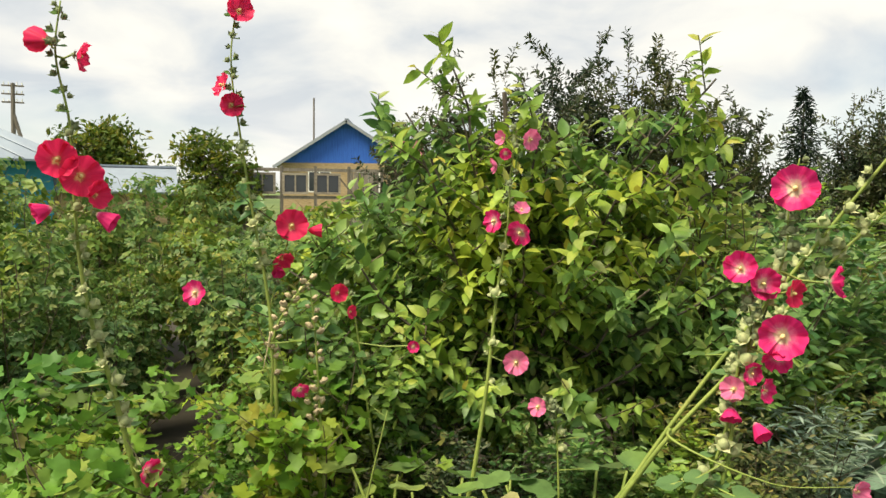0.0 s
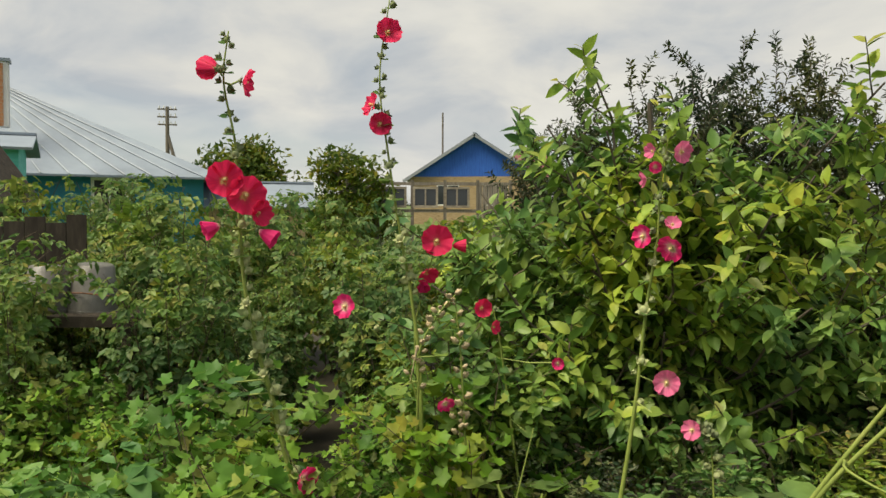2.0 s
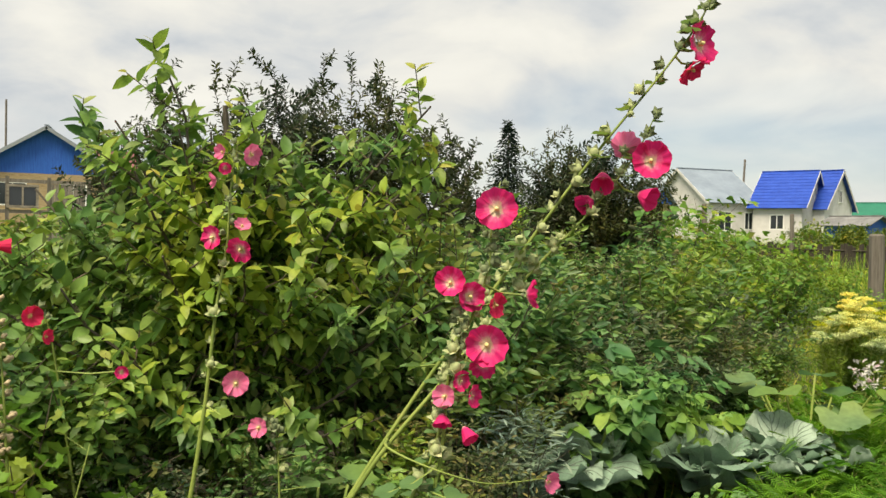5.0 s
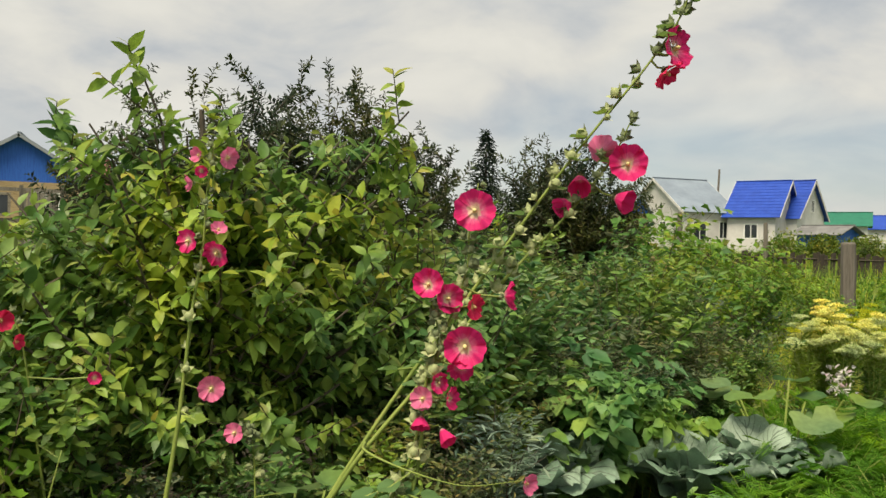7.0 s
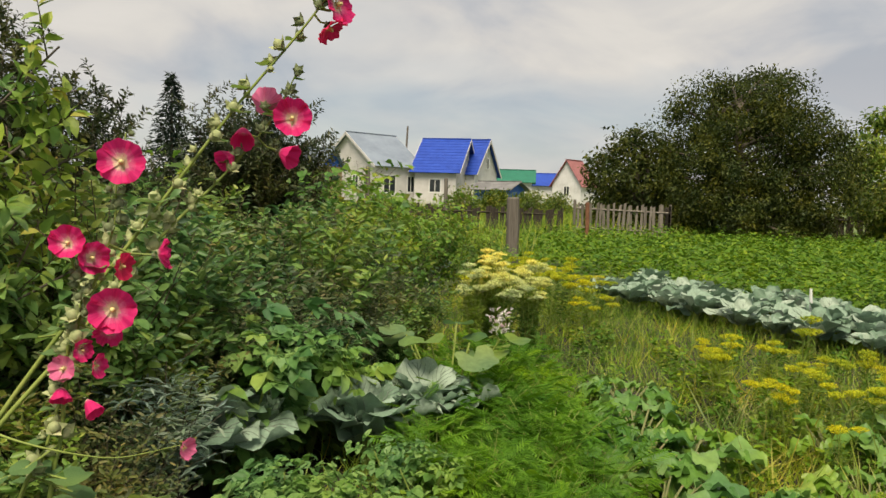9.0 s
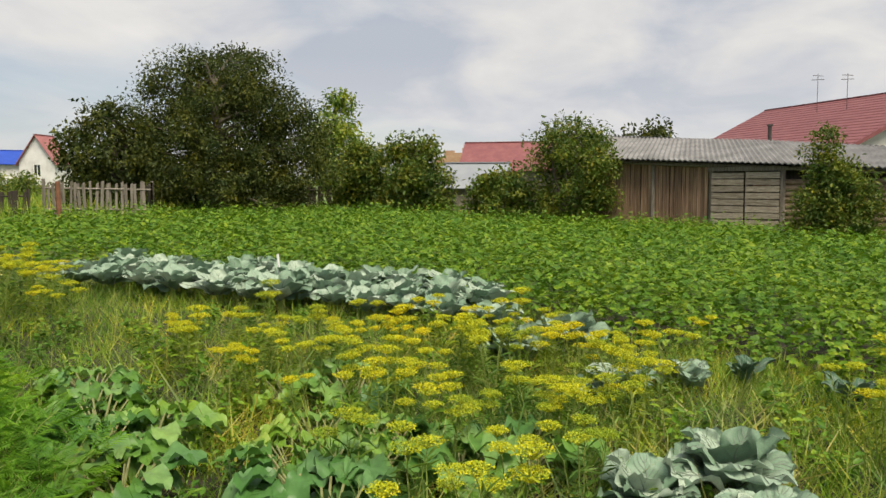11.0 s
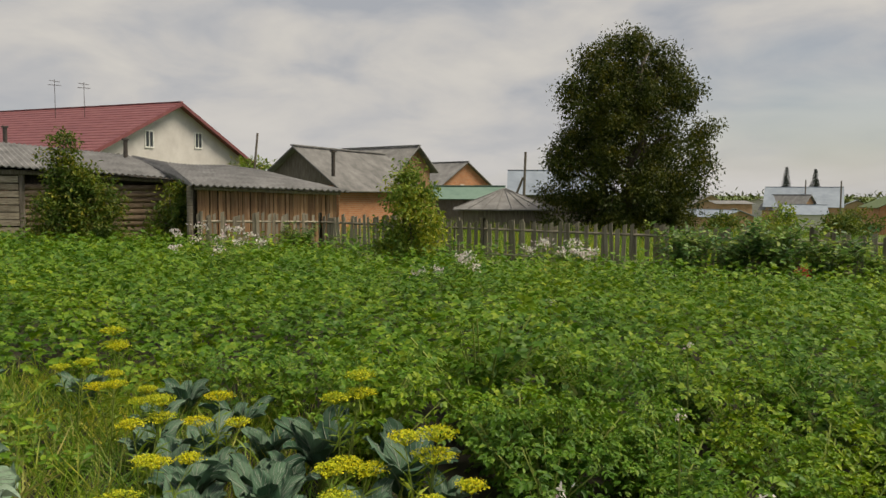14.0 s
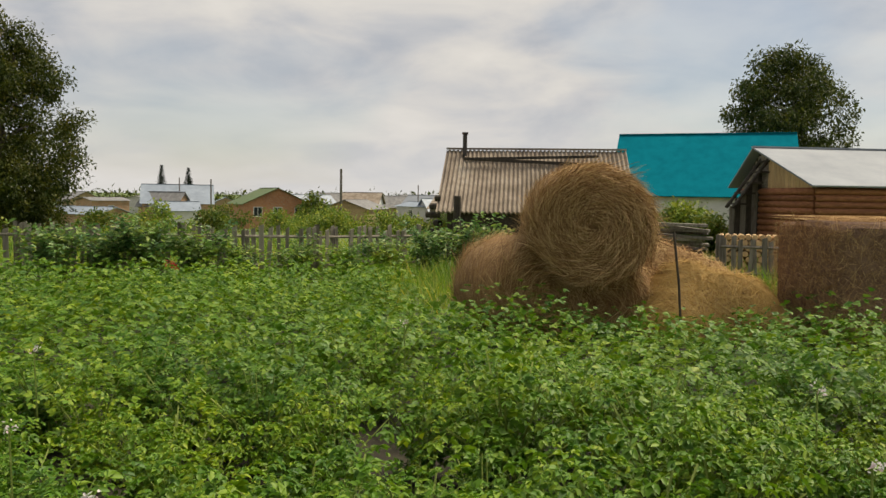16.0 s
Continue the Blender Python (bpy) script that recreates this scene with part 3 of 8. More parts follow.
T_POTATO = [pinnate(leaf4r(0.36, 0.14, 0.30), 2, 0.34, 0.38), pinnate(leaf4r(0.34, 0.06, 0.42), 2, 0.30, 0.42, 55)]
T_POTFAR = pinnate(leaf2(0.38), 1, 0.52, 0.55)
T_POTMID = [pinnate(leaf2(0.34, .12), 2, 0.36, 0.40), pinnate(leaf2(0.32, .06), 2, 0.32, 0.44, 55)]
T_RASPMID = pinnate(leaf2(.33, .12), 2, 0.46, 0.5, 58)
T_CURRANT = lobed(5, 0.34, 0.54, 2)
T_HOLLY = lobed(5, 0.16, 0.55, 3, 0.05)

RNG = np.random.default_rng(7)


def rnd(a, b, n=None):
    return RNG.uniform(a, b, n)


def ground_z(x, y):
    """The plot rises gently to the north and falls away to the south."""
    y = np.asarray(y, float)
    return np.where(y > 0, 0.03 * np.minimum(y, 150), np.where(y > -25, 0.018 * y, -0.45 + 0.036 * np.maximum(y + 25, -60)))


def stand(x, y, yaw=0.0, s=1.0, dz=0.0):
    return pose(x, y, float(ground_z(x, y)) + dz, 0, 0, yaw) @ Matrix.Scale(s, 4)


# ---- ground ----
def build_ground():
    e = np.concatenate([-np.geomspace(60, 2600, 14)[::-1], np.linspace(-55, 55, 74), np.geomspace(60, 2600, 14)])
    x, y = np.meshgrid(e, e, indexing="ij")
    z = ground_z(x, y) + 0.03 * np.sin(x * 1.7 + np.cos(y)) * np.cos(y * 1.9)
    n = len(e)
    i, j = np.meshgrid(np.arange(n - 1), np.arange(n - 1), indexing="ij")
    f = np.stack([i * n + j, (i + 1) * n + j, (i + 1) * n + j + 1, i * n + j + 1], -1).reshape(-1, 4)
    m, t, b, out = material("garden_ground")
    c = t.nodes.new("ShaderNodeTexCoord")
    cols = []
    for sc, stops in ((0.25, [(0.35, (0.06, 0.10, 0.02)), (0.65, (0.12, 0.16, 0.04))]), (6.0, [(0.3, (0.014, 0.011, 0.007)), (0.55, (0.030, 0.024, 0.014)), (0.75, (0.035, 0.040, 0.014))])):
        n1 = t.nodes.new("ShaderNodeTexNoise")
        n1.inputs["Scale"].default_value, n1.inputs["Detail"].default_value = sc, 8
        t.links.new(c.outputs["Object"], n1.inputs["Vector"])
        r = t.nodes.new("ShaderNodeValToRGB")
        ramp(r, stops)
        t.links.new(n1.outputs[0], r.inputs[0])
        cols.append(r.outputs[0])
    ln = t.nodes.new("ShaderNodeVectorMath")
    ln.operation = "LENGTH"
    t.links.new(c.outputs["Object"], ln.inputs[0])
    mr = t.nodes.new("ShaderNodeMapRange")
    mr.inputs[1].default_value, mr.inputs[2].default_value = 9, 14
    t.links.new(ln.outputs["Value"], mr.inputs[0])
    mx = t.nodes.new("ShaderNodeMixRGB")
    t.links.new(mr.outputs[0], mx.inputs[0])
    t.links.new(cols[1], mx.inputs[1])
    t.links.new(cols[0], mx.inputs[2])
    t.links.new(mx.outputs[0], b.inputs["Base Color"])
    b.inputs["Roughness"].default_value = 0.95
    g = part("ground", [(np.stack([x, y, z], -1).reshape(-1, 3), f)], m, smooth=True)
    tagged(g, "dark garden soil passing into rough green meadow", "ground", kind="structure")


build_ground()


# ---- houses and sheds ----
def panel(x0, x1, z0, z1, th, holes):
    """A wall in the xz plane from y = 0 to th, with rectangular holes (x0, x1, z0, z1), as one closed mesh."""
    xs = sorted({x0, x1, *[v for h in holes for v in h[:2]]})
    zs = sorted({z0, z1, *[v for h in holes for v in h[2:]]})
    nx, nz = len(xs), len(zs)
    v = [(x, y, z) for y in (0, th) for x in xs for z in zs]
    q = nx * nz

    def solid(i, j):
        if not (0 <= i < nx - 1 and 0 <= j < nz - 1):
            return False
        mx, mz = (xs[i] + xs[i + 1]) / 2, (zs[j] + zs[j + 1]) / 2
        return not any(h[0] < mx < h[1] and h[2] < mz < h[3] for h in holes)

    f = []
    for i in range(nx - 1):
        for j in range(nz - 1):
            if not solid(i, j):
                continue
            a, b, c, d = i * nz + j, (i + 1) * nz + j, (i + 1) * nz + j + 1, i * nz + j + 1
            f += [(a, b, c, d), (q + a, q + d, q + c, q + b)]
            for other, e in (((i - 1, j), (d, a)), ((i + 1, j), (b, c)), ((i, j - 1), (a, b)), ((i, j + 1), (c, d))):
                if not solid(*other):
                    f.append((e[0], q + e[0], q + e[1], e[1]))
    return [(np.array(v, float), np.array(f))]


def slope_sheet(u0, u1, y0, z0, y1, z1, wave=0.0, pitch=0.13, th=0.05, along=1):
    """A roof slope from its eave (y0, z0) to its ridge (y1, z1), x from u0 to u1; wave: depth of the corrugation."""
    if wave:
        n = max(8, int((u1 - u0) / pitch) * 4)
        x = np.linspace(u0, u1, n + 1)
        h = wave * np.sin(np.arange(n + 1) * np.pi / 2)
    else:
        x, h = np.array([u0, u1]), np.zeros(2)
    rows = along + 1
    ys, zs = np.linspace(y0, y1, rows), np.linspace(z0, z1, rows)
    nrm = np.array([-(z1 - z0), abs(y1 - y0)])
    nrm = nrm / np.hypot(*nrm)
    ny = -math.copysign(1, y1 - y0) * abs(nrm[0])
    v, f, k = [], [], len(x)
    for layer in (0.0, -th):
        for a, b in zip(ys, zs):
            v.append(np.stack([x, np.full(k, a) + (h + layer) * ny, np.full(k, b) + (h + layer) * nrm[1]], -1))
    v = np.vstack(v)
    q = rows * k
    for r in range(rows - 1):
        for i in range(k - 1):
            f.append((r * k + i, r * k + i + 1, (r + 1) * k + i + 1, (r + 1) * k + i))
            f.append((q + r * k + i, q + (r + 1) * k + i, q + (r + 1) * k + i + 1, q + r * k + i + 1))
    for i in range(k - 1):
        f.append((i, q + i, q + i + 1, i + 1))
        j = (rows - 1) * k + i
        f.append((j, j + 1, q + j + 1, q + j))
    for r in range(rows - 1):
        a, b = r * k, (r + 1) * k
        f.append((a, b, q + b, q + a))
        f.append((a + k - 1, q + a + k - 1, q + b + k - 1, b + k - 1))
    return v, np.array(f)


def add_window(house, m, w, h, frame_mat=None, mullions=1):
    fr = frame_mat or M_WHITEPAINT
    win = part("window", [box(-w / 2, -.03, -h / 2, w / 2, .02, -h / 2 + .07), box(-w / 2, -.03, h / 2 - .07, w / 2, .02, h / 2),
                          box(-w / 2, -.03, -h / 2 + .07, -w / 2 + .07, .02, h / 2 - .07), box(w / 2 - .07, -.03, -h / 2 + .07, w / 2, .02, h / 2 - .07)], fr, house, at=m)
    part("pane", [box(-w / 2 + .07, .0, -h / 2 + .07, w / 2 - .07, .012, h / 2 - .07)], M_GLASS, win, "dark window glass")
    for i in range(mullions):
        x = -w / 2 + w * (i + 1) / (mullions + 1)
        part("mullion", [box(x - .025, -.025, -h / 2 + .07, x + .025, -.002, h / 2 - .07)], fr, win)
    return win


def gable_house(name, label, x, y, yaw, length, width, z0, eave, ridge, wall, roof, gable=None, over=0.35, wave=0.0, windows=(), ends=None, category="house",
                boards=None, logs=(), trim=None, roof_over=None, slope_rows=1, back=1.0):
    """A house with its ridge along local x. Windows: (side, place along it, height of its middle, width, height); sides s, n, e, w."""
    h = thing(name, label, category, pose(x, y, 0, 0, 0, yaw))
    L, W, th = length / 2, width / 2, 0.18
    B = W * back            # depth behind the ridge
    gable = gable or wall
    zb = z0 - 0.4
    sides = {"s": (pose(0, -B, 0), L), "n": (pose(0, W, 0, 0, 0, 180), L), "e": (pose(L, 0, 0, 0, 0, 90), W), "w": (pose(-L, 0, 0, 0, 0, -90), W)}
    for s, (m, half) in sides.items():
        ins = 0 if s in "sn" else th
        wl = [q for q in windows if q[0] == s and q[2] < eave]
        holes = [(q[1] - q[3] / 2, q[1] + q[3] / 2, q[2] - q[4] / 2, q[2] + q[4] / 2) for q in wl]
        part("wall", [turned(c, m) for c in panel(-(B if s == "e" else half) + ins, (B if s == "w" else half) - ins, zb, eave, th, holes)], wall, h)
        for q in wl:
            add_window(h, m @ pose(q[1], 0.02, q[2]), q[3], q[4])
    slope = (ridge - eave) / W
    for s in "ew":
        m, half = sides[s]
        a, b = (B, W) if s == "e" else (W, B)
        pts = [(-a, 0, eave), (b, 0, eave), (0, 0, ridge), (-a, th, eave), (b, th, eave), (0, th, ridge)]
        v = np.array(pts)
        part("gable", [turned((v, np.array([(0, 1, 2), (5, 4, 3)])), m), turned((v, np.array([(0, 3, 4, 1), (1, 4, 5, 2), (2, 5, 3, 0)])), m)], gable, h)
        for q in windows:
            if q[0] == s and q[2] >= eave:
                add_window(h, m @ pose(q[1], -0.022, q[2]), q[3], q[4])
        if trim:
            for sx in (-1, 1):
                a = math.degrees(math.atan2(ridge - eave, W))
                ln = math.hypot(W + over, (W + over) * slope)
                bar = box(-ln, -over - .03, -.14, 0, -over, .03)
                part("fascia", [turned(bar, m @ pose(0, 0, ridge + .02) @ (pose(0, 0, 0, 0, -a, 0) if sx < 0 else pose(0, 0, 0, 0, a, 0) @ Matrix.Scale(-1, 4, (1, 0, 0))))], trim, h)
    ze = eave - over * slope
    ro = over if roof_over is None else roof_over
    for sy in (-1, 1):
        part("roof_slope", [slope_sheet(-L - ro, L + ro, sy * ((W if sy > 0 else B) + over), ze + .06, 0, ridge + .06, wave, along=slope_rows)], roof, h)
        for k in range(1, slope_rows * 2 if slope_rows > 4 else 0):
            q = k / (slope_rows * 2)
            yy, zz = sy * ((W if sy > 0 else B) + over) * (1 - q), (ze + .06) * (1 - q) + (ridge + .06) * q
            part("tile_course", [tube([(-L - ro, yy, zz + .004), (L + ro, yy, zz + .004)], .022, 4)], roof, h)
    part("ridge_cap", [box(-L - ro, -.09, ridge + .05 + wave, L + ro, .09, ridge + .10 + wave)], roof, h)
    if boards:      # separate upright boards on named sides: (side, from, to, material, board width)
        for s, a, b, mat, bw in boards:
            m, half = sides[s]
            n = max(1, int((b - a) / bw))
            me = None
            for i in range(n):
                xx = a + (b - a) * i / n
                dz = float(rnd(-0.04, 0.03))
                ob = part("board", [box(.006, -.03, 0, (b - a) / n - .008, 0, 1)], mat, h) if me is None else new("board", me)
                me = ob.data
                ob.parent = h
                ob.matrix_basis = m @ pose(xx, -.004 - float(rnd(0, .012)), zb) @ Matrix.Diagonal((1, 1, eave - zb + dz - .05, 1))
    for s, a, b, mat, rad in logs:     # round logs laid one on another along a side
        m, half = sides[s]
        n = int((eave - zb) / (rad * 1.85))
        for i in range(n):
            part("log", [turned(tube([(a, 0, 0), ((a + b) / 2, rnd(-.015, .015), 0), (b, 0, 0)], rad * (1 + rnd(-.08, .08)), 8), m @ pose(0, -rad * .35, zb + rad + i * rad * 1.85))], mat, h, smooth=True)
    return h


def pipe(name, label, x, y, z0, z1, r=0.07, mat=None, category="chimney"):
    p = thing(name, label, category, pose(x, y, 0))
    part("pipe", [tube([(0, 0, z0), (0, 0, z1)], r, 10)], mat or M_PIPE, p)
    part("cap", [box(-r * 1.3, -r * 1.3, z1 - .01, r * 1.3, r * 1.3, z1 + .05)], mat or M_PIPE, p)


def pole(x, y, z0, z1, lean=(0, 0), r=0.09, arms=0, yaw=0.0, strut=None, label="weathered wooden utility pole"):
    p = thing("utility_pole", label, "pole", pose(x, y, 0, 0, 0, yaw))
    top = np.array((lean[0], lean[1], z1))
    part("shaft", [tube([(0, 0, z0 - .5), top], [r, r * .75], 8)], M_POLE, p)
    for i in range(arms):
        z = z1 - .15 - .45 * i
        part("crossarm", [box(-.55, -.05, z - .04, .55, .05, z + .04)], M_POLE, p)
        for xx in (-.45, -.2, .2, .45):
            part("insulator", [tube([(xx, 0, z + .04), (xx, 0, z + .2)], [.035, .03], 6)], M_WHITEPAINT, p)
    if strut:
        part("strut", [tube([(strut[0], strut[1], z0 - .5), (0, 0, z1 - 1.6)], [r * .9, r * .7], 8)], M_POLE, p)
    return p


# north
gable_house("blue_house", "log house with a bright blue boarded gable and white trim", -5.4, 48.6, 90, 9, 7.4, 1.3, 4.05, 6.4, M_YELLOWLOG, M_METALGREY, M_BLUEWALL,
            over=0.4, trim=M_METALWHITE, windows=(("w", -1.55, 3.0, 1.3, 1.2), ("w", 1.2, 3.0, 1.3, 1.2)))
gable_house("red_roofed_house", "distant house with a faded red metal roof", -3.1, 61.5, 10, 2.0, 6, 1.7, 4.9, 6.85, M_CREAM, M_MAROON)
gable_house("dark_shed", "dark tarred wooden shed with a steep roof", -7.75, 7.3, 100, 2.6, 2.4, 0.2, 1.9, 3.5, M_DARKWOOD, M_DARKWOOD, over=0.2, category="shed")
gable_house("grey_roofed_shed", "low plank shed under a grey sheet roof", -8.6, 19.6, 20, 3.2, 2.6, 0.5, 1.9, 2.45, M_YELLOWLOG, M_METALGREY, over=0.25, category="shed")
gable_house("white_house", "white plastered house with a plain grey metal roof", 35.9, 45.5, -3.5, 3.85, 6.9, 1.2, 4.04, 6.33, M_CREAM, M_METALGREY, over=0.3, trim=M_CREAM,
            windows=(("w", -1.3, 2.75, 0.8, 1.2), ("w", .9, 2.75, .8, 1.2), ("s", -.75, 2.7, 1.1, 1.3), ("s", 1.1, 2.75, .7, 1.2)))
gable_house("blue_summer_kitchen", "small blue boarded shed with a grey metal roof", 26.3, 38.6, 105, 2.55, 2.0, 1.0, 3.42, 4.42, M_YELLOWLOG, M_METALGREY, M_BLUEWALL, over=0.25, category="shed")
gable_house("blue_roofed_house", "cream house with a bright blue metal tile roof", 40.4, 42.2, 123.5, 3.0, 6.7, 1.2, 3.8, 6.2, M_CREAM, M_BLUEROOF, over=0.35, trim=M_CREAM,
            windows=(("w", 0.4, 4.7, .7, .9), ("w", 1.5, 2.8, .9, 1.2), ("n", 0, 2.7, .9, 1.0)), slope_rows=6)
gable_house("blue_roofed_wing", "rear wing of the cream house under the same blue roof", 43.0, 42.6, 112, 3.2, 4.6, 1.2, 3.9, 6.35, M_WHITEWALL, M_BLUEROOF, over=0.3, trim=M_CREAM,
            windows=(("w", 0.2, 4.6, .6, .9),), slope_rows=6)
gable_house("pink_roofed_house", "white house with a steep faded red roof", 61.4, 46.3, 4.2, 2.4, 3.3, 1.3, 3.68, 5.95, M_WHITEWALL, M_PINKROOF, over=0.25, windows=(("w", 0, 3.0, .7, 1),))
gable_house("green_roofed_house", "house under a green metal roof", 55.6, 48.6, 130, 3.0, 4.4, 1.3, 3.7, 4.75, M_WHITEWALL, M_GREENROOF)
gable_house("far_blue_roof", "far house under a blue metal roof", 65, 53, -49, 6, 5, 1.4, 3.7, 4.9, M_WHITEWALL, M_BLUEROOF)
gable_house("blue_barn", "blue boarded barn with a low brown roof", 38.9, 35.4, -78, 2.6, 2.2, 1.0, 2.55, 3.0, M_BLUEWALL, M_SLATE, category="barn")
# east
gable_house("red_barn", "barn with a maroon metal roof", 50.2, 3.2, 90, 8, 5.4, 0.1, 2.5, 4.15, M_WOODGREY, M_MAROON, category="barn")
gable_house("pale_roofed_shed", "low shed under a pale metal roof", 34.3, 4.6, 92, 2.7, 2.6, 0.1, 1.45, 2.4, M_WOODGREY, M_METALWHITE, over=.2, category="shed")
gable_house("maroon_roofed_house", "large cream house with a maroon metal roof and attic windows", 47.2, -14.3, 25.5, 12.9, 11.4, -0.3, 3.33, 6.09, M_CREAM, M_MAROON, over=0.5, trim=M_MAROON, slope_rows=9,
            windows=(("w", 1.75, 4.25, .62, .9), ("w", -1.9, 4.1, .62, .9)))


def sheet4(e0, e1, r0, r1, wave=0.025, pitch=0.17, th=0.03, rows=4, sag=0.0):
    """A corrugated roof between two eave corners and two ridge corners, with a sagging back."""
    e0, e1, r0, r1 = (np.array(q, float) for q in (e0, e1, r0, r1))
    n = max(8, int(np.linalg.norm(e1 - e0) / pitch) * 4)
    u = np.linspace(0, 1, n + 1)[None, :, None]
    v = np.linspace(0, 1, rows + 1)[:, None, None]
    g = (e0 * (1 - u) + e1 * u) * (1 - v) + (r0 * (1 - u) + r1 * u) * v
    g = g + np.array([0, 0, -1.0]) * sag * np.sin(u * np.pi * 2.3) * (.4 + v)
    nr = unit(np.cross(e1 - e0, r0 - e0))
    nr = nr * (1 if nr[2] > 0 else -1)
    lap = (np.arange(rows + 1) % 2)[:, None, None] * .012
    top = g + nr * (wave * np.sin(np.arange(n + 1) * np.pi / 2)[None, :, None] + lap)
    vs = np.concatenate([top.reshape(-1, 3), (top - nr * th).reshape(-1, 3)])
    k, q = n + 1, (rows + 1) * (n + 1)
    i, j = np.meshgrid(np.arange(rows), np.arange(n), indexing="ij")
    f = np.stack([i * k + j, i * k + j + 1, (i + 1) * k + j + 1, (i + 1) * k + j], -1).reshape(-1, 4)
    edge = [(j, q + j, q + j + 1, j + 1) for j in range(n)] + [(rows * k + j, rows * k + j + 1, q + rows * k + j + 1, q + rows * k + j) for j in range(n)]
    edge += [(r * k, (r + 1) * k, q + (r + 1) * k, q + r * k) for r in range(rows)] + [(r * k + n, q + r * k + n, q + (r + 1) * k + n, (r + 1) * k + n) for r in range(rows)]
    return vs, np.vstack([f, f[:, ::-1] + q, np.array(edge)])


def front_wall(shed, a, b, ea, eb, u0, u1, kind, mat, size):
    """Boards on end or logs laid flat along the line from a to b between the shares u0 and u1."""
    a, b = np.array(a, float), np.array(b, float)
    yaw = math.degrees(math.atan2(*(b - a)[::-1]))
    ln = np.linalg.norm(b - a)
    m = pose(a[0], a[1], 0, 0, 0, yaw)
    gz = lambda u: float(ground_z(*(a + (b - a) * u))) - .15
    if kind == "boards":
        n = int((u1 - u0) * ln / size)
        me = mesh_of("board", [box(.004, -.014, 0, size - .006, .014, 1)])
        me.materials.append(mat)
        for i in range(n):
            u = u0 + (u1 - u0) * i / n
            ob = new("board", me)
            ob.parent = shed
            top = ea + (eb - ea) * u - .10 + rnd(-.03, .02)
            ob.matrix_basis = m @ pose(u * ln, rnd(-.012, .012), gz(u), 0, rnd(-.6, .6), 0) @ Matrix.Diagonal((1, 1, top - gz(u), 1))
    else:
        z0, top = gz(u1), ea + (eb - ea) * u1 - .12
        n = int((top - z0) / (size * 1.85))
        for i in range(n):
            z = z0 + size * (1 + 1.85 * i)
            part("log", [turned(tube([(u0 * ln, 0, z), ((u0 + u1) / 2 * ln, rnd(-.02, .02), z + rnd(-.01, .01)), (u1 * ln, 0, z)], size * (1 + rnd(-.1, .1)), 8), m)], mat, shed, smooth=True)


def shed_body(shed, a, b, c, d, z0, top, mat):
    """One closed block that fills the shed behind the cladding, from ground to eave."""
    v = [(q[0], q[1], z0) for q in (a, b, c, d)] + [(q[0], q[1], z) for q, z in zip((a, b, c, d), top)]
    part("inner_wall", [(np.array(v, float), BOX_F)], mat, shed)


SHED_A, SHED_B = (28.1, .83), (23.2, -9.77)
shed = thing("long_log_shed", "long low log shed under sagging grey corrugated sheets", "shed")
front_wall(shed, SHED_A, SHED_B, 2.44, 1.86, 0.0, .462, "boards", M_WOODOLD, .12)
front_wall(shed, SHED_A, SHED_B, 2.44, 1.86, .642, 1.0, "logs", M_LOG, .095)
# a solid dark block closes the shed behind its boards and logs
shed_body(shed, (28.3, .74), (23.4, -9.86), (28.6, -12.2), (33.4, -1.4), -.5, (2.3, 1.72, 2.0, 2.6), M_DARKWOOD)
part("roof_slope", [sheet4((27.85, 1.35, 2.52), (22.75, -9.75, 1.83), (32.6, .2, 3.52), (26.75, -9.53, 2.64), sag=.03)], M_SLATE, shed)
part("roof_slope", [sheet4((36.9, -1.9, 2.4), (31.0, -11.9, 1.8), (32.6, .2, 3.52), (26.75, -9.53, 2.64))], M_SLATE, shed)
for u in (.30, .46, .64, .97):
    q = np.array(SHED_A) * (1 - u) + np.array(SHED_B) * u + [-.07, .03]
    part("post", [tube([(q[0], q[1], -.5), (q[0], q[1], 2.36 - .58 * u)], .07, 7)], M_WOODGREY, shed)
part("wall_plate", [tube([(27.98, .85, 2.36), (23.1, -9.72, 1.72)], .07, 6)], M_WOODGREY, shed)

shed = thing("plank_shed", "low shed clad in rain-stained upright planks", "shed")
front_wall(shed, (19.2, -8.6), (18.62, -12.35), 1.66, 1.52, 0.0, 1.0, "boards", M_WOODBROWN, .105)
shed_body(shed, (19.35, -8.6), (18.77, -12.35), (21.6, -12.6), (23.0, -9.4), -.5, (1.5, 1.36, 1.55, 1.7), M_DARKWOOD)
part("roof_slope", [sheet4((18.9, -8.35, 1.61), (18.25, -12.55, 1.47), (24.9, -10.05, 2.36), (23.3, -12.4, 2.17), sag=.02)], M_SLATE, shed)
part("roof_slope", [sheet4((18.25, -12.55, 1.46), (22.2, -13.2, 1.5), (18.4, -12.5, 1.47), (23.3, -12.4, 2.16))], M_SLATE, shed)
part("roof_slope", [sheet4((23.05, -9.6, 1.83), (18.9, -8.35, 1.60), (26.6, -9.6, 2.60), (24.9, -10.05, 2.35), rows=2)], M_SLATE, shed)
part("post", [tube([(19.22, -8.42, -.5), (19.22, -8.42, 1.58)], .08, 8)], M_WHITEWOOD, shed)
part("wall_plate", [tube([(19.1, -8.5, 1.52), (18.5, -12.4, 1.40)], .06, 6)], M_WOODGREY, shed)

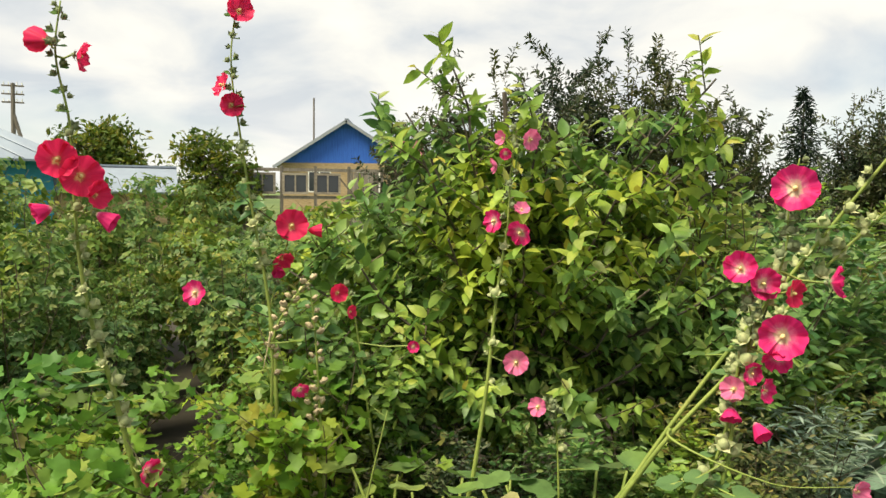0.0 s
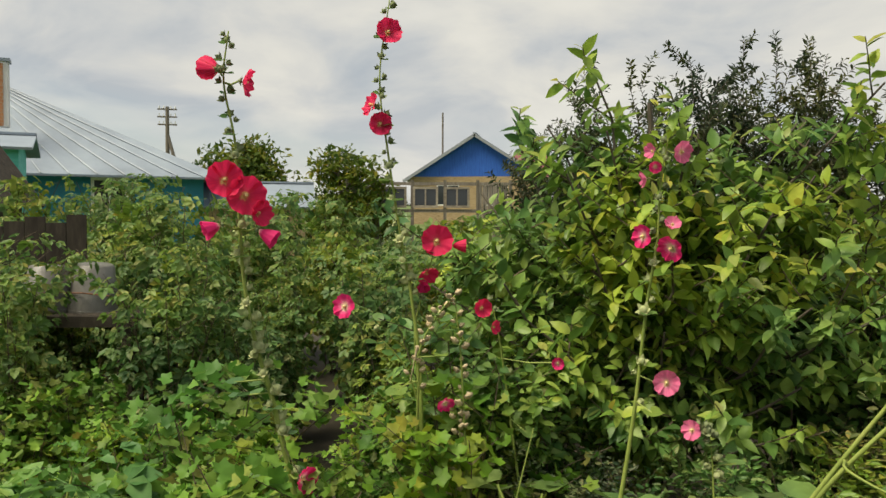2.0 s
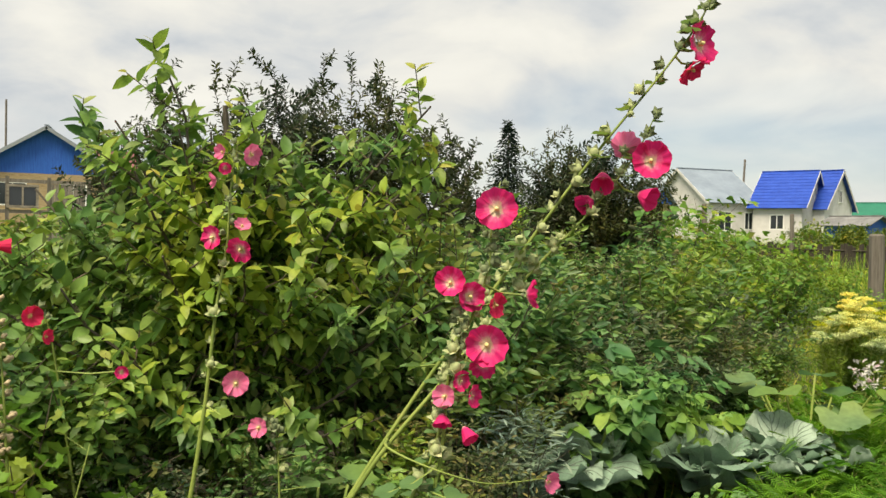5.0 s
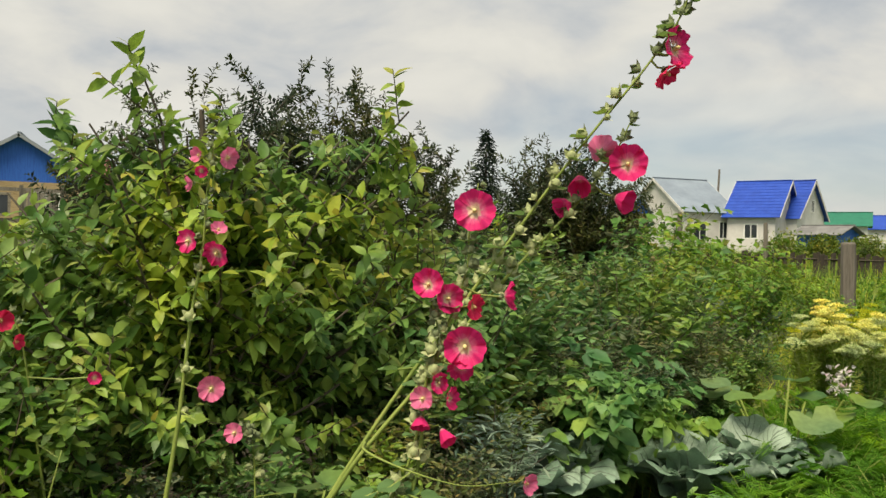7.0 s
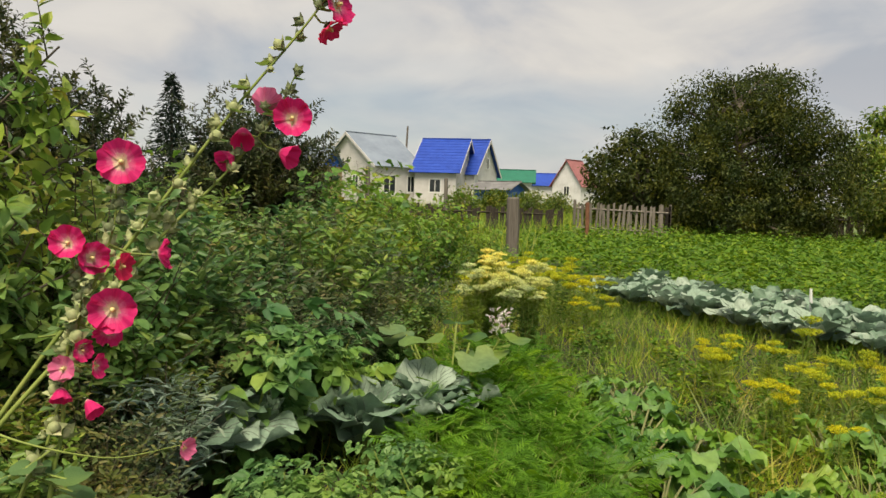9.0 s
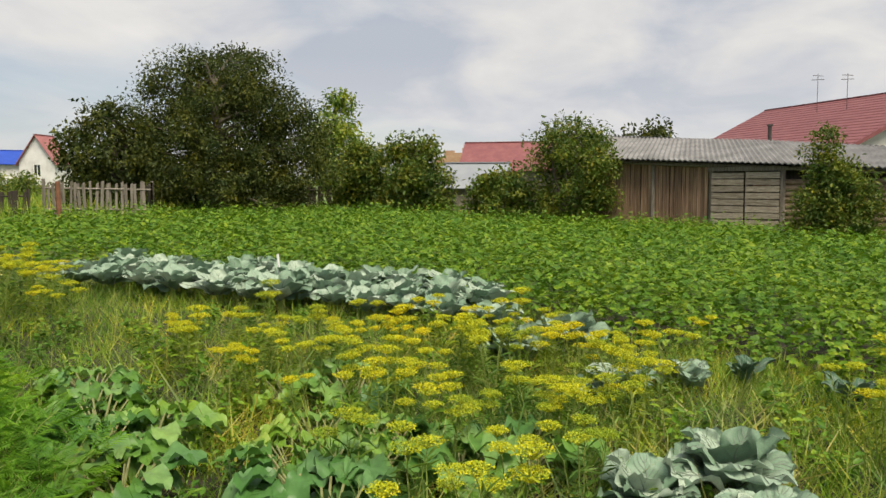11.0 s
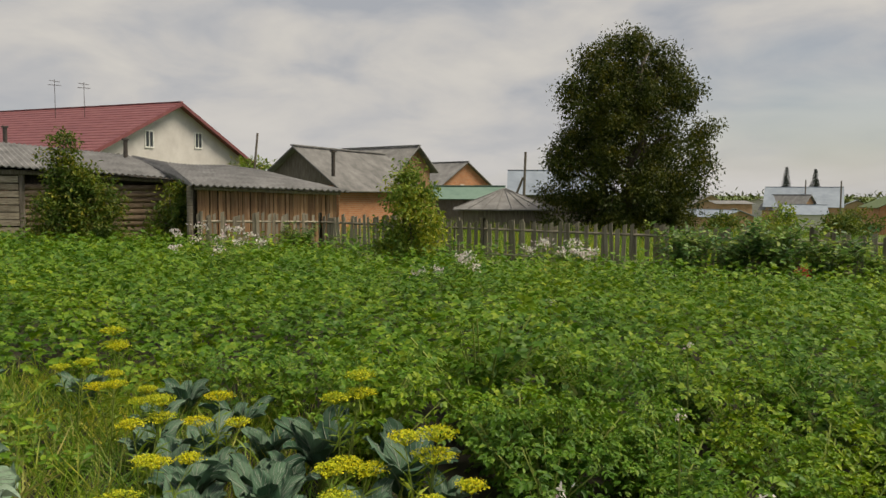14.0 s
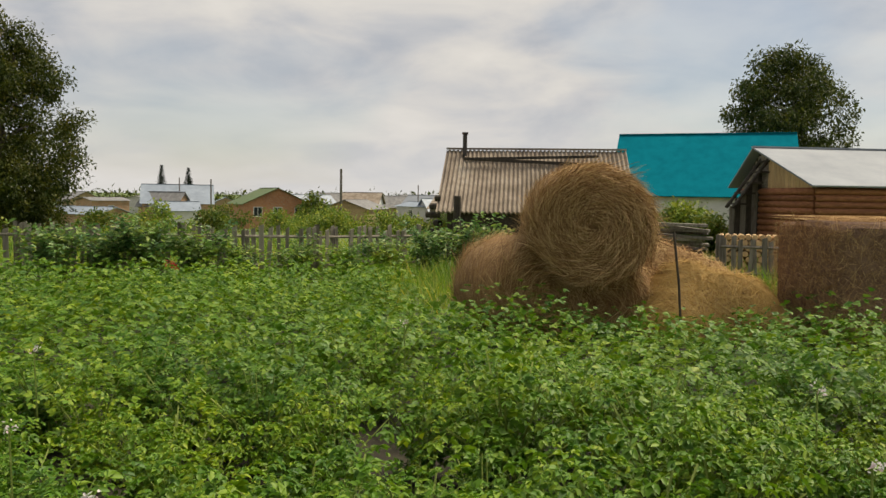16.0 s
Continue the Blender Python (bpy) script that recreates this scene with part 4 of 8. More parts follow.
gable_house("grey_barn", "old barn with brick front under grey sheet roof", 27.35, -18.4, -65.8, 6.3, 3.6, -0.4, 1.68, 3.07, M_BRICK, M_SLATE, M_WOODGREY, wave=0.02, category="barn",
            boards=[("w", -1.7, 1.7, M_WOODGREY, .15)])
gable_house("brown_barn", "old barn with a dark wooden gable under grey sheets", 34.5, -25.5, 10, 5.0, 2.4, -0.5, 2.75, 3.78, M_WOODBROWN, M_SLATE, M_WOODBROWN, wave=0.02, category="barn",
            boards=[("w", -1.1, 1.1, M_WOODBROWN, .15)])
gable_house("brick_house", "orange brick house with a grey roof", 39.8, -35.2, 4, 2.9, 4.5, -0.8, 2.0, 3.43, M_BRICK, M_SLATE, over=.25, windows=(("w", -.3, 1.75, .35, .5),))
gable_house("grey_cottage", "small cottage with a grey roof", 36.7, -42.6, 44, 6.4, 5.0, -1.0, 1.5, 3.0, M_WOODGREY, M_METALGREY)
# south
gable_house("green_brick_house", "orange brick house with a mossy green roof and white window frames", 29.3, -88.4, 122, 8, 7.4, -2.8, 0.3, 2.0, M_BRICK, M_MOSSROOF,
            windows=(("e", -2.2, -.6, 1.0, 1.1), ("e", 0, -.6, 1.0, 1.1), ("e", 2.4, -.6, 1.0, 1.1)))
gable_house("far_grey_house", "far house with a wide grey roof", 46, -101, 24, 8.5, 7, -3, 0.1, 2.4, M_BRICK2, M_METALGREY)
gable_house("far_brown_house", "far house with a brown roof", 22.6, -109, 0, 5, 5, -3, .3, 1.7, M_WHITEWALL, M_SLATEBROWN)
gable_house("far_white_house", "far low white house", 40, -88, 30, 4, 4, -2.8, -0.6, 0.3, M_WHITEWALL, M_METALGREY)
gable_house("far_long_shed", "far long low shed with a pale roof", 46, -79, -24, 9, 4, -2.5, -0.9, -0.25, M_BRICK2, M_METALGREY, category="shed")
gable_house("tumbledown_shed", "tumbledown shed under mossy corrugated sheets", -0.2, -25.4, 0, 5.0, 5.4, -0.5, 1.1, 2.8, M_DARKWOOD, M_SLATEBROWN, over=0.3, wave=0.035, category="shed")
gable_house("teal_roofed_house", "house with a large teal metal roof and white gable", -8.5, -39.5, -12.5, 7.4, 7.2, -1.1, 1.75, 4.5, M_WHITEWALL, M_TEALROOF, over=0.35)
barn = gable_house("log_barn", "red-brown log barn with plank gable and pale metal roof", -10.85, -29.0, 13, 6.0, 6.4, -0.45, 1.95, 3.15, M_REDLOG, M_METALWHITE, M_DARKWOOD, over=0.35, category="barn", back=.4,
                   logs=[("n", -3.1, 3.1, M_REDLOG, .11), ("e", -1.1, 3.2, M_REDLOG, .11)])
for k in range(26):       # upright planks on the gable
    u = -1.2 + .17 * k
    top = 3.08 - (1.2 / 3.2 * u if u > 0 else -1.2 / 1.28 * u)
    if top > 1.62:
        part("gable_plank", [box(3.0, u + .006, 1.5, 3.03, u + .15, top)], M_PLANKNEW if u > .4 else M_WHITEWOOD, barn)
lean = thing("lean_to_frame", "dark weathered timber lean-to with jutting battens", "lean-to", pose(-7.75, -28.2, 0, 0, 0, 13))
for k in range(7):
    part("board", [box(.77 - k * .2, .0, -.9, .95 - k * .2, .04, 1.2 + .27 * k)], M_DARKWOOD if k % 2 else M_WOODGREY, lean)
for y in (-.12, .35):
    part("rafter", [tube([(1.0, y, 1.15), (-.35, y, 3.0)], .06, 6)], M_DARKWOOD, lean)
for k in range(5):
    part("batten", [box(.55 - .26 * k, -.2, 1.25 + .36 * k, .95 - .26 * k, .5, 1.31 + .36 * k)], M_DARKWOOD, lean)
pole(-8.0, 48.6, 1.4, 8.3, r=.07)
pole(-23.6, 43.2, 1.3, 8.2, r=.14, arms=3, yaw=20, strut=(1.6, -.5))
pole(42.1, 49.0, 1.4, 7.7, lean=(.3, 0), r=.1)
pole(34.6, -36.8, -1, 4.05, lean=(-.1, -.1), r=.1, strut=(1.2, .9))
pole(13.9, -58.9, -1.7, 3.35, r=.12)
pole(40.4, -20.8, -.4, 4.7, lean=(-.15, -.5), r=.08)
pipe("stove_pipe", "thin dark stove pipe", 30.0, -6.6, 2.5, 3.55)
pipe("stove_pipe", "thin dark stove pipe", 26.3, -9.3, 1.9, 3.08)
pipe("stove_pipe", "thin dark stove pipe", 24.0, -15.75, 2.0, 2.86)
pipe("stove_pipe", "thin dark stove pipe", 2.0, -25.1, 1.8, 3.35)


def hip_house(name, label, x, y, yaw, length, width, z0, eave, ridge, hip, wall, roof, over=0.5, windows=()):
    """A house under a hipped roof; hip: how far the ridge ends stand in from the end walls."""
    h = thing(name, label, "house", pose(x, y, 0, 0, 0, yaw))
    L, W = length / 2, width / 2
    for s, (m, half) in {"s": (pose(0, -W, 0), L), "n": (pose(0, W, 0, 0, 0, 180), L), "e": (pose(L, 0, 0, 0, 0, 90), W - .18), "w": (pose(-L, 0, 0, 0, 0, -90), W - .18)}.items():
        wl = [q for q in windows if q[0] == s]
        holes = [(q[1] - q[3] / 2, q[1] + q[3] / 2, q[2] - q[4] / 2, q[2] + q[4] / 2) for q in wl]
        part("wall", [turned(c, m) for c in panel(-half, half, z0 - .4, eave, .18, holes)], wall, h)
        for q in wl:
            add_window(h, m @ pose(q[1], 0.02, q[2]), q[3], q[4])
    a, b, ze = L + over, W + over, eave - .12
    c = L - hip
    quads = [[(-a, -b, ze), (a, -b, ze), (c, 0, ridge), (-c, 0, ridge)], [(a, b, ze), (-a, b, ze), (-c, 0, ridge), (c, 0, ridge)],
             [(a, -b, ze), (a, b, ze), (c, .01, ridge), (c, -.01, ridge)], [(-a, b, ze), (-a, -b, ze), (-c, -.01, ridge), (-c, .01, ridge)]]
    for q in quads:
        v = np.array(q + [(p[0], p[1], p[2] - .05) for p in q])
        part("roof_slope", [(v, BOX_F)], roof, h)
        e = [np.array(q[0]), np.array(q[1])]
        n = max(2, int(np.linalg.norm(e[1] - e[0]) / .55))
        for i in range(1, n):          # standing seams
            k = i / n
            lo = e[0] * (1 - k) + e[1] * k
            hi = np.array(q[3]) * (1 - k) + np.array(q[2]) * k
            part("seam", [tube([lo + [0, 0, .02], hi + [0, 0, .02]], .018, 4)], roof, h)
    return h


th = hip_house("turquoise_house", "turquoise wooden house under a grey hipped metal roof", -15.5, 18.0, 33, 11.0, 7.4, 0.5, 2.65, 5.3, 5.3, M_TEALBOARD, M_METALGREY, windows=(("s", 3.4, 2.0, .8, 1.0),))
hip_house("sunken_cellar", "low sunken cellar under an old hipped grey roof", 23.85, -24.25, 45, 3.6, 3.2, -0.6, 0.9, 1.62, 1.75, M_WOODGREY, M_SLATE, over=.3)
gable_house("green_roofed_lean_to", "low lean-to under a pale green sheet roof", 27.6, -25.7, 44, 3.0, 2.0, -0.5, 1.2, 1.7, M_WOODGREY, M_PALEGREEN, over=.2, category="lean-to")
porch = gable_house("turquoise_porch", "bright turquoise boarded porch with a grey lean-to roof", -11.3, 13.3, 33, 1.7, 1.7, 0.4, 2.85, 3.1, M_TURQ, M_METALGREY, over=.25, category="porch")
chim = thing("chimney", "white and red brick chimney on the grey roof", "chimney", pose(-12.75, 15.9, 0, 0, 0, 33))
part("shaft", [box(-.17, -.17, 3.6, .17, .17, 5.05)], M_WHITEWALL, chim)
part("brick_face", [box(-.06, -.185, 3.6, .07, -.172, 5.0)], M_BRICK, chim)
part("chimney_cap", [box(-.21, -.21, 5.05, .21, .21, 5.12)], M_METALGREY, chim)

gate = thing("shed_gate", "double gate of pale horizontal boards in the log shed", "gate", pose(25.83, -4.06, .12, 0, 0, 245.2) @ pose(0, -.36, 0))
for side in (0, 1):
    for i in range(9):
        part("board", [turned(box(-.48, -.02 - rnd(0, .02), -.085 - rnd(0, .012), .48, .02, .075 + rnd(0, .014)), pose(.51 + side * 1.02, .18, -.01 + i * .205, 0, rnd(-1.2, 1.2), 0))], M_WHITEWOOD, gate)
    part("upright", [box(.0 + side * 1.02, .20, -.1, .08 + side * 1.02, .25, 1.75)], M_WOODGREY, gate)
part("upright", [box(2.02, .20, -.1, 2.12, .25, 1.78)], M_WOODGREY, gate)
part("lintel", [box(-.1, .16, 1.76, 2.2, .26, 1.88)], M_WOODGREY, gate)
part("bar", [box(1.25, .20, 1.02, 1.75, .26, 1.10), box(1.25, .20, 1.30, 1.75, .26, 1.36), box(1.30, .20, 1.10, 1.36, .24, 1.30), box(1.64, .20, .80, 1.70, .24, 1.30)], M_RUST, gate, "rusty hasp and bar")


def far_village():
    """Small houses scattered down the slope, each with its own size and roof."""
    rg = np.random.default_rng(77)
    roofs = [M_METALGREY, M_SLATE, M_SLATEBROWN, M_SLATE, M_METALWHITE, M_METALGREY, M_SLATE]
    walls = [M_WHITEWALL, M_BRICK2, M_WOODGREY, M_CREAM, M_YELLOWLOG]
    names = {M_METALGREY: "grey metal", M_SLATE: "dark sheet", M_SLATEBROWN: "brown sheet", M_PINKROOF: "faded red", M_METALWHITE: "pale metal", M_MOSSROOF: "mossy green"}
    for i in range(26):
        d = rg.uniform(98, 165)
        az = radians(rg.uniform(148, 190))
        x, y = d * math.sin(az), d * math.cos(az)
        if math.hypot(x - 29, y + 88) < 11:
            continue
        z = float(ground_z(x, y))
        r = roofs[rg.integers(len(roofs))]
        w = rg.uniform(3.4, 6.5)
        gable_house("village_house", "far village house under a " + names[r] + " roof", x, y, rg.uniform(0, 180), w * rg.uniform(1.1, 1.7), w, z, z + rg.uniform(1.9, 2.7), z + rg.uniform(3.0, 4.3), walls[rg.integers(len(walls))], r,
                    windows=(("s", 0, z + 1.5, .9, 1.0), ("n", 0, z + 1.5, .9, 1.0)))
    for i in range(5):
        d = rg.uniform(70, 120)
        az = radians(rg.uniform(150, 186))
        pole(d * math.sin(az), d * math.cos(az), -2.5, rg.uniform(2.4, 3.4), r=.1)


far_village()


# ---- plants ----
def br(name, chunks, mat, parent):
    return tagged(part(name, chunks, mat, parent), kind="stuff")


def tri_tubes(paths, r0, r1, n=4):
    return [tube(p, np.linspace(r0, r1, len(p)), n) for p in paths]


def canes(n, height, spread, foot=0.06, sag=0.15, pts=6):
    """Stems that rise from one foot and arch outwards."""
    out = []
    for i in range(n):
        a = rnd(0, 2 * np.pi)
        s = spread * math.sqrt(rnd(0.02, 1))
        h = height * rnd(0.72, 1.04) * (1 - 0.18 * (s / max(spread, 1e-6)) ** 2)
        u = np.linspace(0, 1, pts)[:, None]
        d = np.array([math.cos(a), math.sin(a), 0.0])
        p = d * (foot * rnd(0.2, 1) + s * u ** 1.5) + np.array([0, 0, 1.0]) * (h * (u - sag * u ** 3) / (1 - sag))
        p = p + RNG.normal(0, 0.012 * height, p.shape) * u
        out.append(p)
    return out


def along(path, u):
    s = np.clip(u, 0, 0.9999) * (len(path) - 1)
    i = s.astype(int)
    w = (s - i)[:, None]
    return path[i] * (1 - w) + path[i + 1] * w


def leaves_on(paths, tpl, per, size, u0=0.15, rise=0.1, tilt=0.45, out=0.02, drop=0.0, face=0.0):
    """Leaves all round the stems, their faces mostly up, or turned out from the plant's axis by face."""
    ps, ws, us, ss = [], [], [], []
    for p in paths:
        n = max(1, int(per * rnd(0.8, 1.2)))
        u = u0 + (1.02 - u0) * (np.arange(n) + RNG.uniform(0, 1, n)) / n
        q = along(p, u)
        a = np.arange(n) * 2.4 + rnd(0, 6.3) + RNG.normal(0, 0.4, n)
        w = np.stack([np.cos(a), np.sin(a), RNG.normal(rise, 0.3, n) - drop], -1)
        up = np.stack([RNG.normal(0, tilt, n), RNG.normal(0, tilt, n), np.ones(n)], -1) + 0.35 * w * np.array([1, 1, 0])
        if face:
            up = up * [1, 1, .7] + face * unit(q * [1, 1, 0] + RNG.normal(0, .08, (n, 3)) * [1, 1, 0])
        ps.append(q + w * out)
        ws.append(w)
        us.append(up)
        ss.append(size * RNG.uniform(0.65, 1.15, n) * (1 - 0.25 * (u > 0.93)))
    return mixed(tpl, np.vstack(ps), np.vstack(ws), np.vstack(us), np.concatenate(ss))


def mixed(tpl, p, w, u, s):
    """Leaves of one shape, or of several shapes by turns."""
    if not isinstance(tpl, list):
        return strew(tpl, p, w, u, s)
    k = RNG.integers(0, len(tpl), len(p))
    return joined([strew(q, p[k == i], w[k == i], u[k == i], s[k == i]) for i, q in enumerate(tpl)])


def leaves_twig(paths, tpl, gap, size, u0=0.1, u1=1.0, spread=0.85, hang=0.2, tilt=0.4):
    """Leaves set spirally along shoots, pointing out and forwards from the shoot."""
    ps, ws, us, ss = [], [], [], []
    for p in paths:
        ln = np.linalg.norm(np.diff(p, axis=0), axis=1).sum()
        n = max(2, int(ln * (u1 - u0) / gap))
        u = u0 + (u1 - u0) * (np.arange(n) + RNG.uniform(.1, .9, n)) / n
        q = along(p, u)
        t = unit(along(p, np.minimum(u + .08, 1)) - along(p, np.maximum(u - .08, 0)))
        e1 = unit(np.cross(t, [0.13, 0.31, 0.94]))
        e2 = np.cross(t, e1)
        a = (np.arange(n) * 2.4 + rnd(0, 6.3) + RNG.normal(0, .35, n))[:, None]
        w = t * RNG.uniform(.25, .7, (n, 1)) + (np.cos(a) * e1 + np.sin(a) * e2) * spread - np.array([0, 0, 1]) * hang * RNG.uniform(0, 1.6, (n, 1))
        ps.append(q)
        ws.append(w)
        us.append(np.array([0, 0, 1.0]) + .35 * t + RNG.normal(0, tilt, (n, 3)))
        ss.append(size * RNG.uniform(.6, 1.2, n) * np.where(u > .93, .7, 1))
    return mixed(tpl, np.vstack(ps), np.vstack(ws), np.vstack(us), np.concatenate(ss))


def twigs_of(paths, per, length, u0=0.3, rise=0.5):
    out = []
    for p in paths:
        for u in RNG.uniform(u0, 0.98, per):
            q = along(p, np.array([u]))[0]
            a = rnd(0, 6.283)
            d = unit(np.array([math.cos(a), math.sin(a), rnd(rise - .3, rise + .4)]))
            ln = length * rnd(0.5, 1.1)
            k = np.linspace(0, 1, 4)[:, None]
            out.append(q + d * ln * k + np.array([0, 0, 0.12 * ln]) * k ** 2 + RNG.normal(0, .03 * ln, (4, 3)) * k)
    return out


def bush(name, label, category, n, height, spread, tpl, leaf, leaf_m, per, size, twigs=0, twig_len=0.3, twig_per=8, stem_m=None, r=0.006, u0=0.15, tilt=0.45, group="", drop=0.0, rise=0.1, face=0.0):
    """A shrub or herb: stems, side twigs and foliage."""
    th = thing(name, label, category, group=group)
    c = canes(n, height, spread)
    t = twigs_of(c, twigs, twig_len) if twigs else []
    br("branchwork", tri_tubes(c, r, r * .4, 3) + tri_tubes([q[::3] for q in t], r * .45, r * .25, 3), stem_m or M_TWIG, th)
    chunks = [leaves_on(c, tpl, per, size, u0, tilt=tilt, drop=drop, rise=rise, face=face)]
    if t:
        chunks.append(leaves_on(t, tpl, twig_per, size, 0.1, tilt=tilt, drop=drop, rise=rise, face=face))
    tagged(part("foliage", chunks, leaf_m, th, smooth=True), kind="stuff")
    return th


def plant_out(protos, spots):
    """Sets copies of the prototypes on the ground; the prototypes take the first spots."""
    for i, (x, y, yaw, s) in enumerate(spots):
        m = stand(x, y, yaw, s)
        if i < len(protos):
            protos[i].matrix_basis = m
        else:
            copy_thing(protos[i % len(protos)], m)


def inside(poly, x, y):
    n, r, j = len(poly), False, len(poly) - 1
    for i in range(n):
        xi, yi, xj, yj = *poly[i], *poly[j]
        if (yi > y) != (yj > y) and x < (xj - xi) * (y - yi) / (yj - yi) + xi:
            r = not r
        j = i
    return r


def scatter(poly, gap, jitter=0.35, smin=0.85, smax=1.15, keep=lambda x, y: True):
    xs, ys = [p[0] for p in poly], [p[1] for p in poly]
    out = []
    y = min(ys)
    row = 0
    while y < max(ys):
        x = min(xs) + (row % 2) * gap / 2
        while x < max(xs):
            px, py = x + rnd(-jitter, jitter) * gap, y + rnd(-jitter, jitter) * gap
            if inside(poly, px, py) and keep(px, py):
                out.append((px, py, float(rnd(0, 360)), float(rnd(smin, smax))))
            x += gap
        y += gap * 0.87
        row += 1
    return out


def tree(name, label, x, y, height, crown0, rx, ry, leaf_m, clusters, per, size, bark, tpl, profile, trunk_r=0.12, puff=0.55, droop=0.3, trunks=1, seed=1, category="tree", z0=None):
    """A tapered trunk with limbs to each clump of leaves; profile(u) gives the crown's breadth at height u."""
    rg = np.random.default_rng(seed)
    th = thing(name, label, category, stand(x, y) if z0 is None else pose(x, y, z0))
    cs = []
    while len(cs) < clusters:
        u, a, k = rg.uniform(0, 1), rg.uniform(0, 6.283), rg.uniform(0, 1) ** 0.42
        b = profile(u) * (0.82 + 0.18 * math.sin(3 * a + seed) * math.cos(5 * u + seed))
        if rg.uniform() < b + 0.1:
            cs.append((math.cos(a) * rx * b * k, math.sin(a) * ry * b * k, crown0 + (height - crown0) * u))
    cs = np.array(cs)
    stems = []
    for i in range(trunks):
        o = np.array([rg.normal(0, .06 * rx), rg.normal(0, .06 * rx), 0]) if trunks > 1 else np.zeros(3)
        top = np.array([o[0] * 3 + rg.normal(0, .1 * rx), o[1] * 3 + rg.normal(0, .1 * ry), height * (.86 - .06 * i)])
        k = np.linspace(0, 1, 8)[:, None]
        stems.append(o * (1 - k) + top * k + rg.normal(0, .03 * rx, (8, 3)) * k * (1 - k) * 4 + np.array([0, 0, -.1]) * (1 - k))
    for s in stems:
        part("trunk", [tube(s, np.linspace(trunk_r, trunk_r * .18, 8), 8)], bark, th, smooth=True)
    limbs = []
    for c in cs[:: max(1, clusters // 60)]:
        s = stems[rg.integers(len(stems))]
        u = np.clip((c[2] - 0.35 * math.hypot(c[0], c[1])) / s[-1][2], 0.15, 0.95)
        q = along(s, np.array([u]))[0]
        k = np.linspace(0, 1, 5)[:, None]
        limbs.append(q * (1 - k) + c * k + np.array([0, 0, .12 * np.linalg.norm(c - q)]) * (k * (1 - k)) * 2)
    br("branchwork", [tube(p, np.linspace(trunk_r * .3, trunk_r * .06, 5), 4) for p in limbs], bark, th)
    n = clusters * per
    ci = np.repeat(np.arange(clusters), per)
    sig = puff * rg.uniform(0.6, 1.3, clusters)[ci][:, None]
    off = np.clip(rg.normal(0, 1, (n, 3)), -1.5, 1.5) * sig * np.array([1, 1, .75])
    off[:, 2] -= droop * np.abs(rg.normal(0, 1, n)) * sig[:, 0]
    p = cs[ci] + off
    p[:, 2] = np.maximum(p[:, 2], 0.15)
    w = rg.normal(0, 1, (n, 3)) + np.array([0, 0, -droop]) + 0.5 * unit(off)
    up = rg.normal(0, .6, (n, 3)) + np.array([0, 0, 1.0])
    tagged(part("crown", [strew(tpl, p, w, up, size * rg.uniform(.6, 1.25, n))], leaf_m, th), kind="stuff")
    return th


ROUND = lambda u: max(0.0, math.sin(math.pi * min(1, (u * .86 + .12))) ** 0.6)
EGG = lambda u: max(0.0, math.sin(math.pi * min(1, (u ** 0.8 * .88 + .10))) ** 0.7)
BROAD = lambda u: max(0.0, 1 - ((u - .33) / .70) ** 2) ** .6
DOME = lambda u: max(0.0, 1 - u ** 2.6) ** 0.5

# far and middle-distance trees
tree("willow_tree", "broad dark willow with a rounded crown at the field's edge", 27.2, 12.9, 6.15, 0.5, 4.0, 4.4, L_WILLOW, 340, 230, 0.135, M_BARK, T_FAR, DOME, .3, .33, .5, 3, 11)
tree("willow_tree", "lower willow crown beside the broad willow", 26.2, 16.6, 3.9, 0.4, 2.6, 2.4, L_WILLOW, 120, 130, 0.19, M_BARK, T_FAR, DOME, .16, .3, .5, 2, 12)
tree("birch_tree", "light loose birch behind the field", 34.5, 10.9, 5.3, 1.2, 1.6, 1.6, L_LIGHTBUSH, 84, 69, 0.23, M_BIRCH, T_FAR, EGG, .12, 0.34, .5, 1, 13)
tree("elder_bush", "dark green shrub at the field's edge", 30.4, 6.5, 3.3, 0.2, 1.7, 1.7, L_BUSH, 108, 80, 0.20, M_BARK, T_FAR, DOME, .08, 0.29, .3, 3, 14, "bush")
tree("elder_bush", "dark green shrub at the field's edge", 31.5, 9.0, 2.9, 0.2, 1.9, 1.7, L_BUSH, 96, 80, 0.20, M_BARK, T_FAR, DOME, .08, 0.29, .3, 3, 15, "bush")
tree("maple_bush", "bushy young maple beside the long shed", 27.0, 0.3, 3.75, 0.2, 1.9, 1.9, L_BUSH, 130, 130, 0.14, M_BARK, T_FAR, ROUND, .09, 0.28, .3, 4, 16, "bush")
tree("elder_bush", "low olive-green shrub under the young maple", 27.3, 2.6, 1.9, 0.1, 1.8, 1.5, L_BUSH, 84, 69, 0.19, M_BARK, T_FAR, DOME, .05, 0.26, .2, 4, 17, "bush")
tree("cherry_sapling", "fresh green bush in front of the log shed", 21.3, -6.4, 2.1, 0.1, 1.15, 1.15, L_BUSH, 96, 110, 0.12, M_BARK, T_FAR, DOME, .05, 0.23, .2, 4, 18, "bush")
tree("cherry_sapling", "slender upright shoots of a sapling by the shed", 21.4, -6.1, 2.95, 1.2, .6, .6, L_BUSH, 34, 80, 0.11, M_BARK, T_FAR, EGG, .04, 0.17, .2, 2, 19, "bush")
tree("elder_bush", "small shrub at the shed's corner", 20.55, -8.75, 1.75, 0.1, 1.0, .8, L_BUSH, 70, 80, 0.13, M_BARK, T_FAR, DOME, .04, 0.2, .2, 3, 20, "bush")
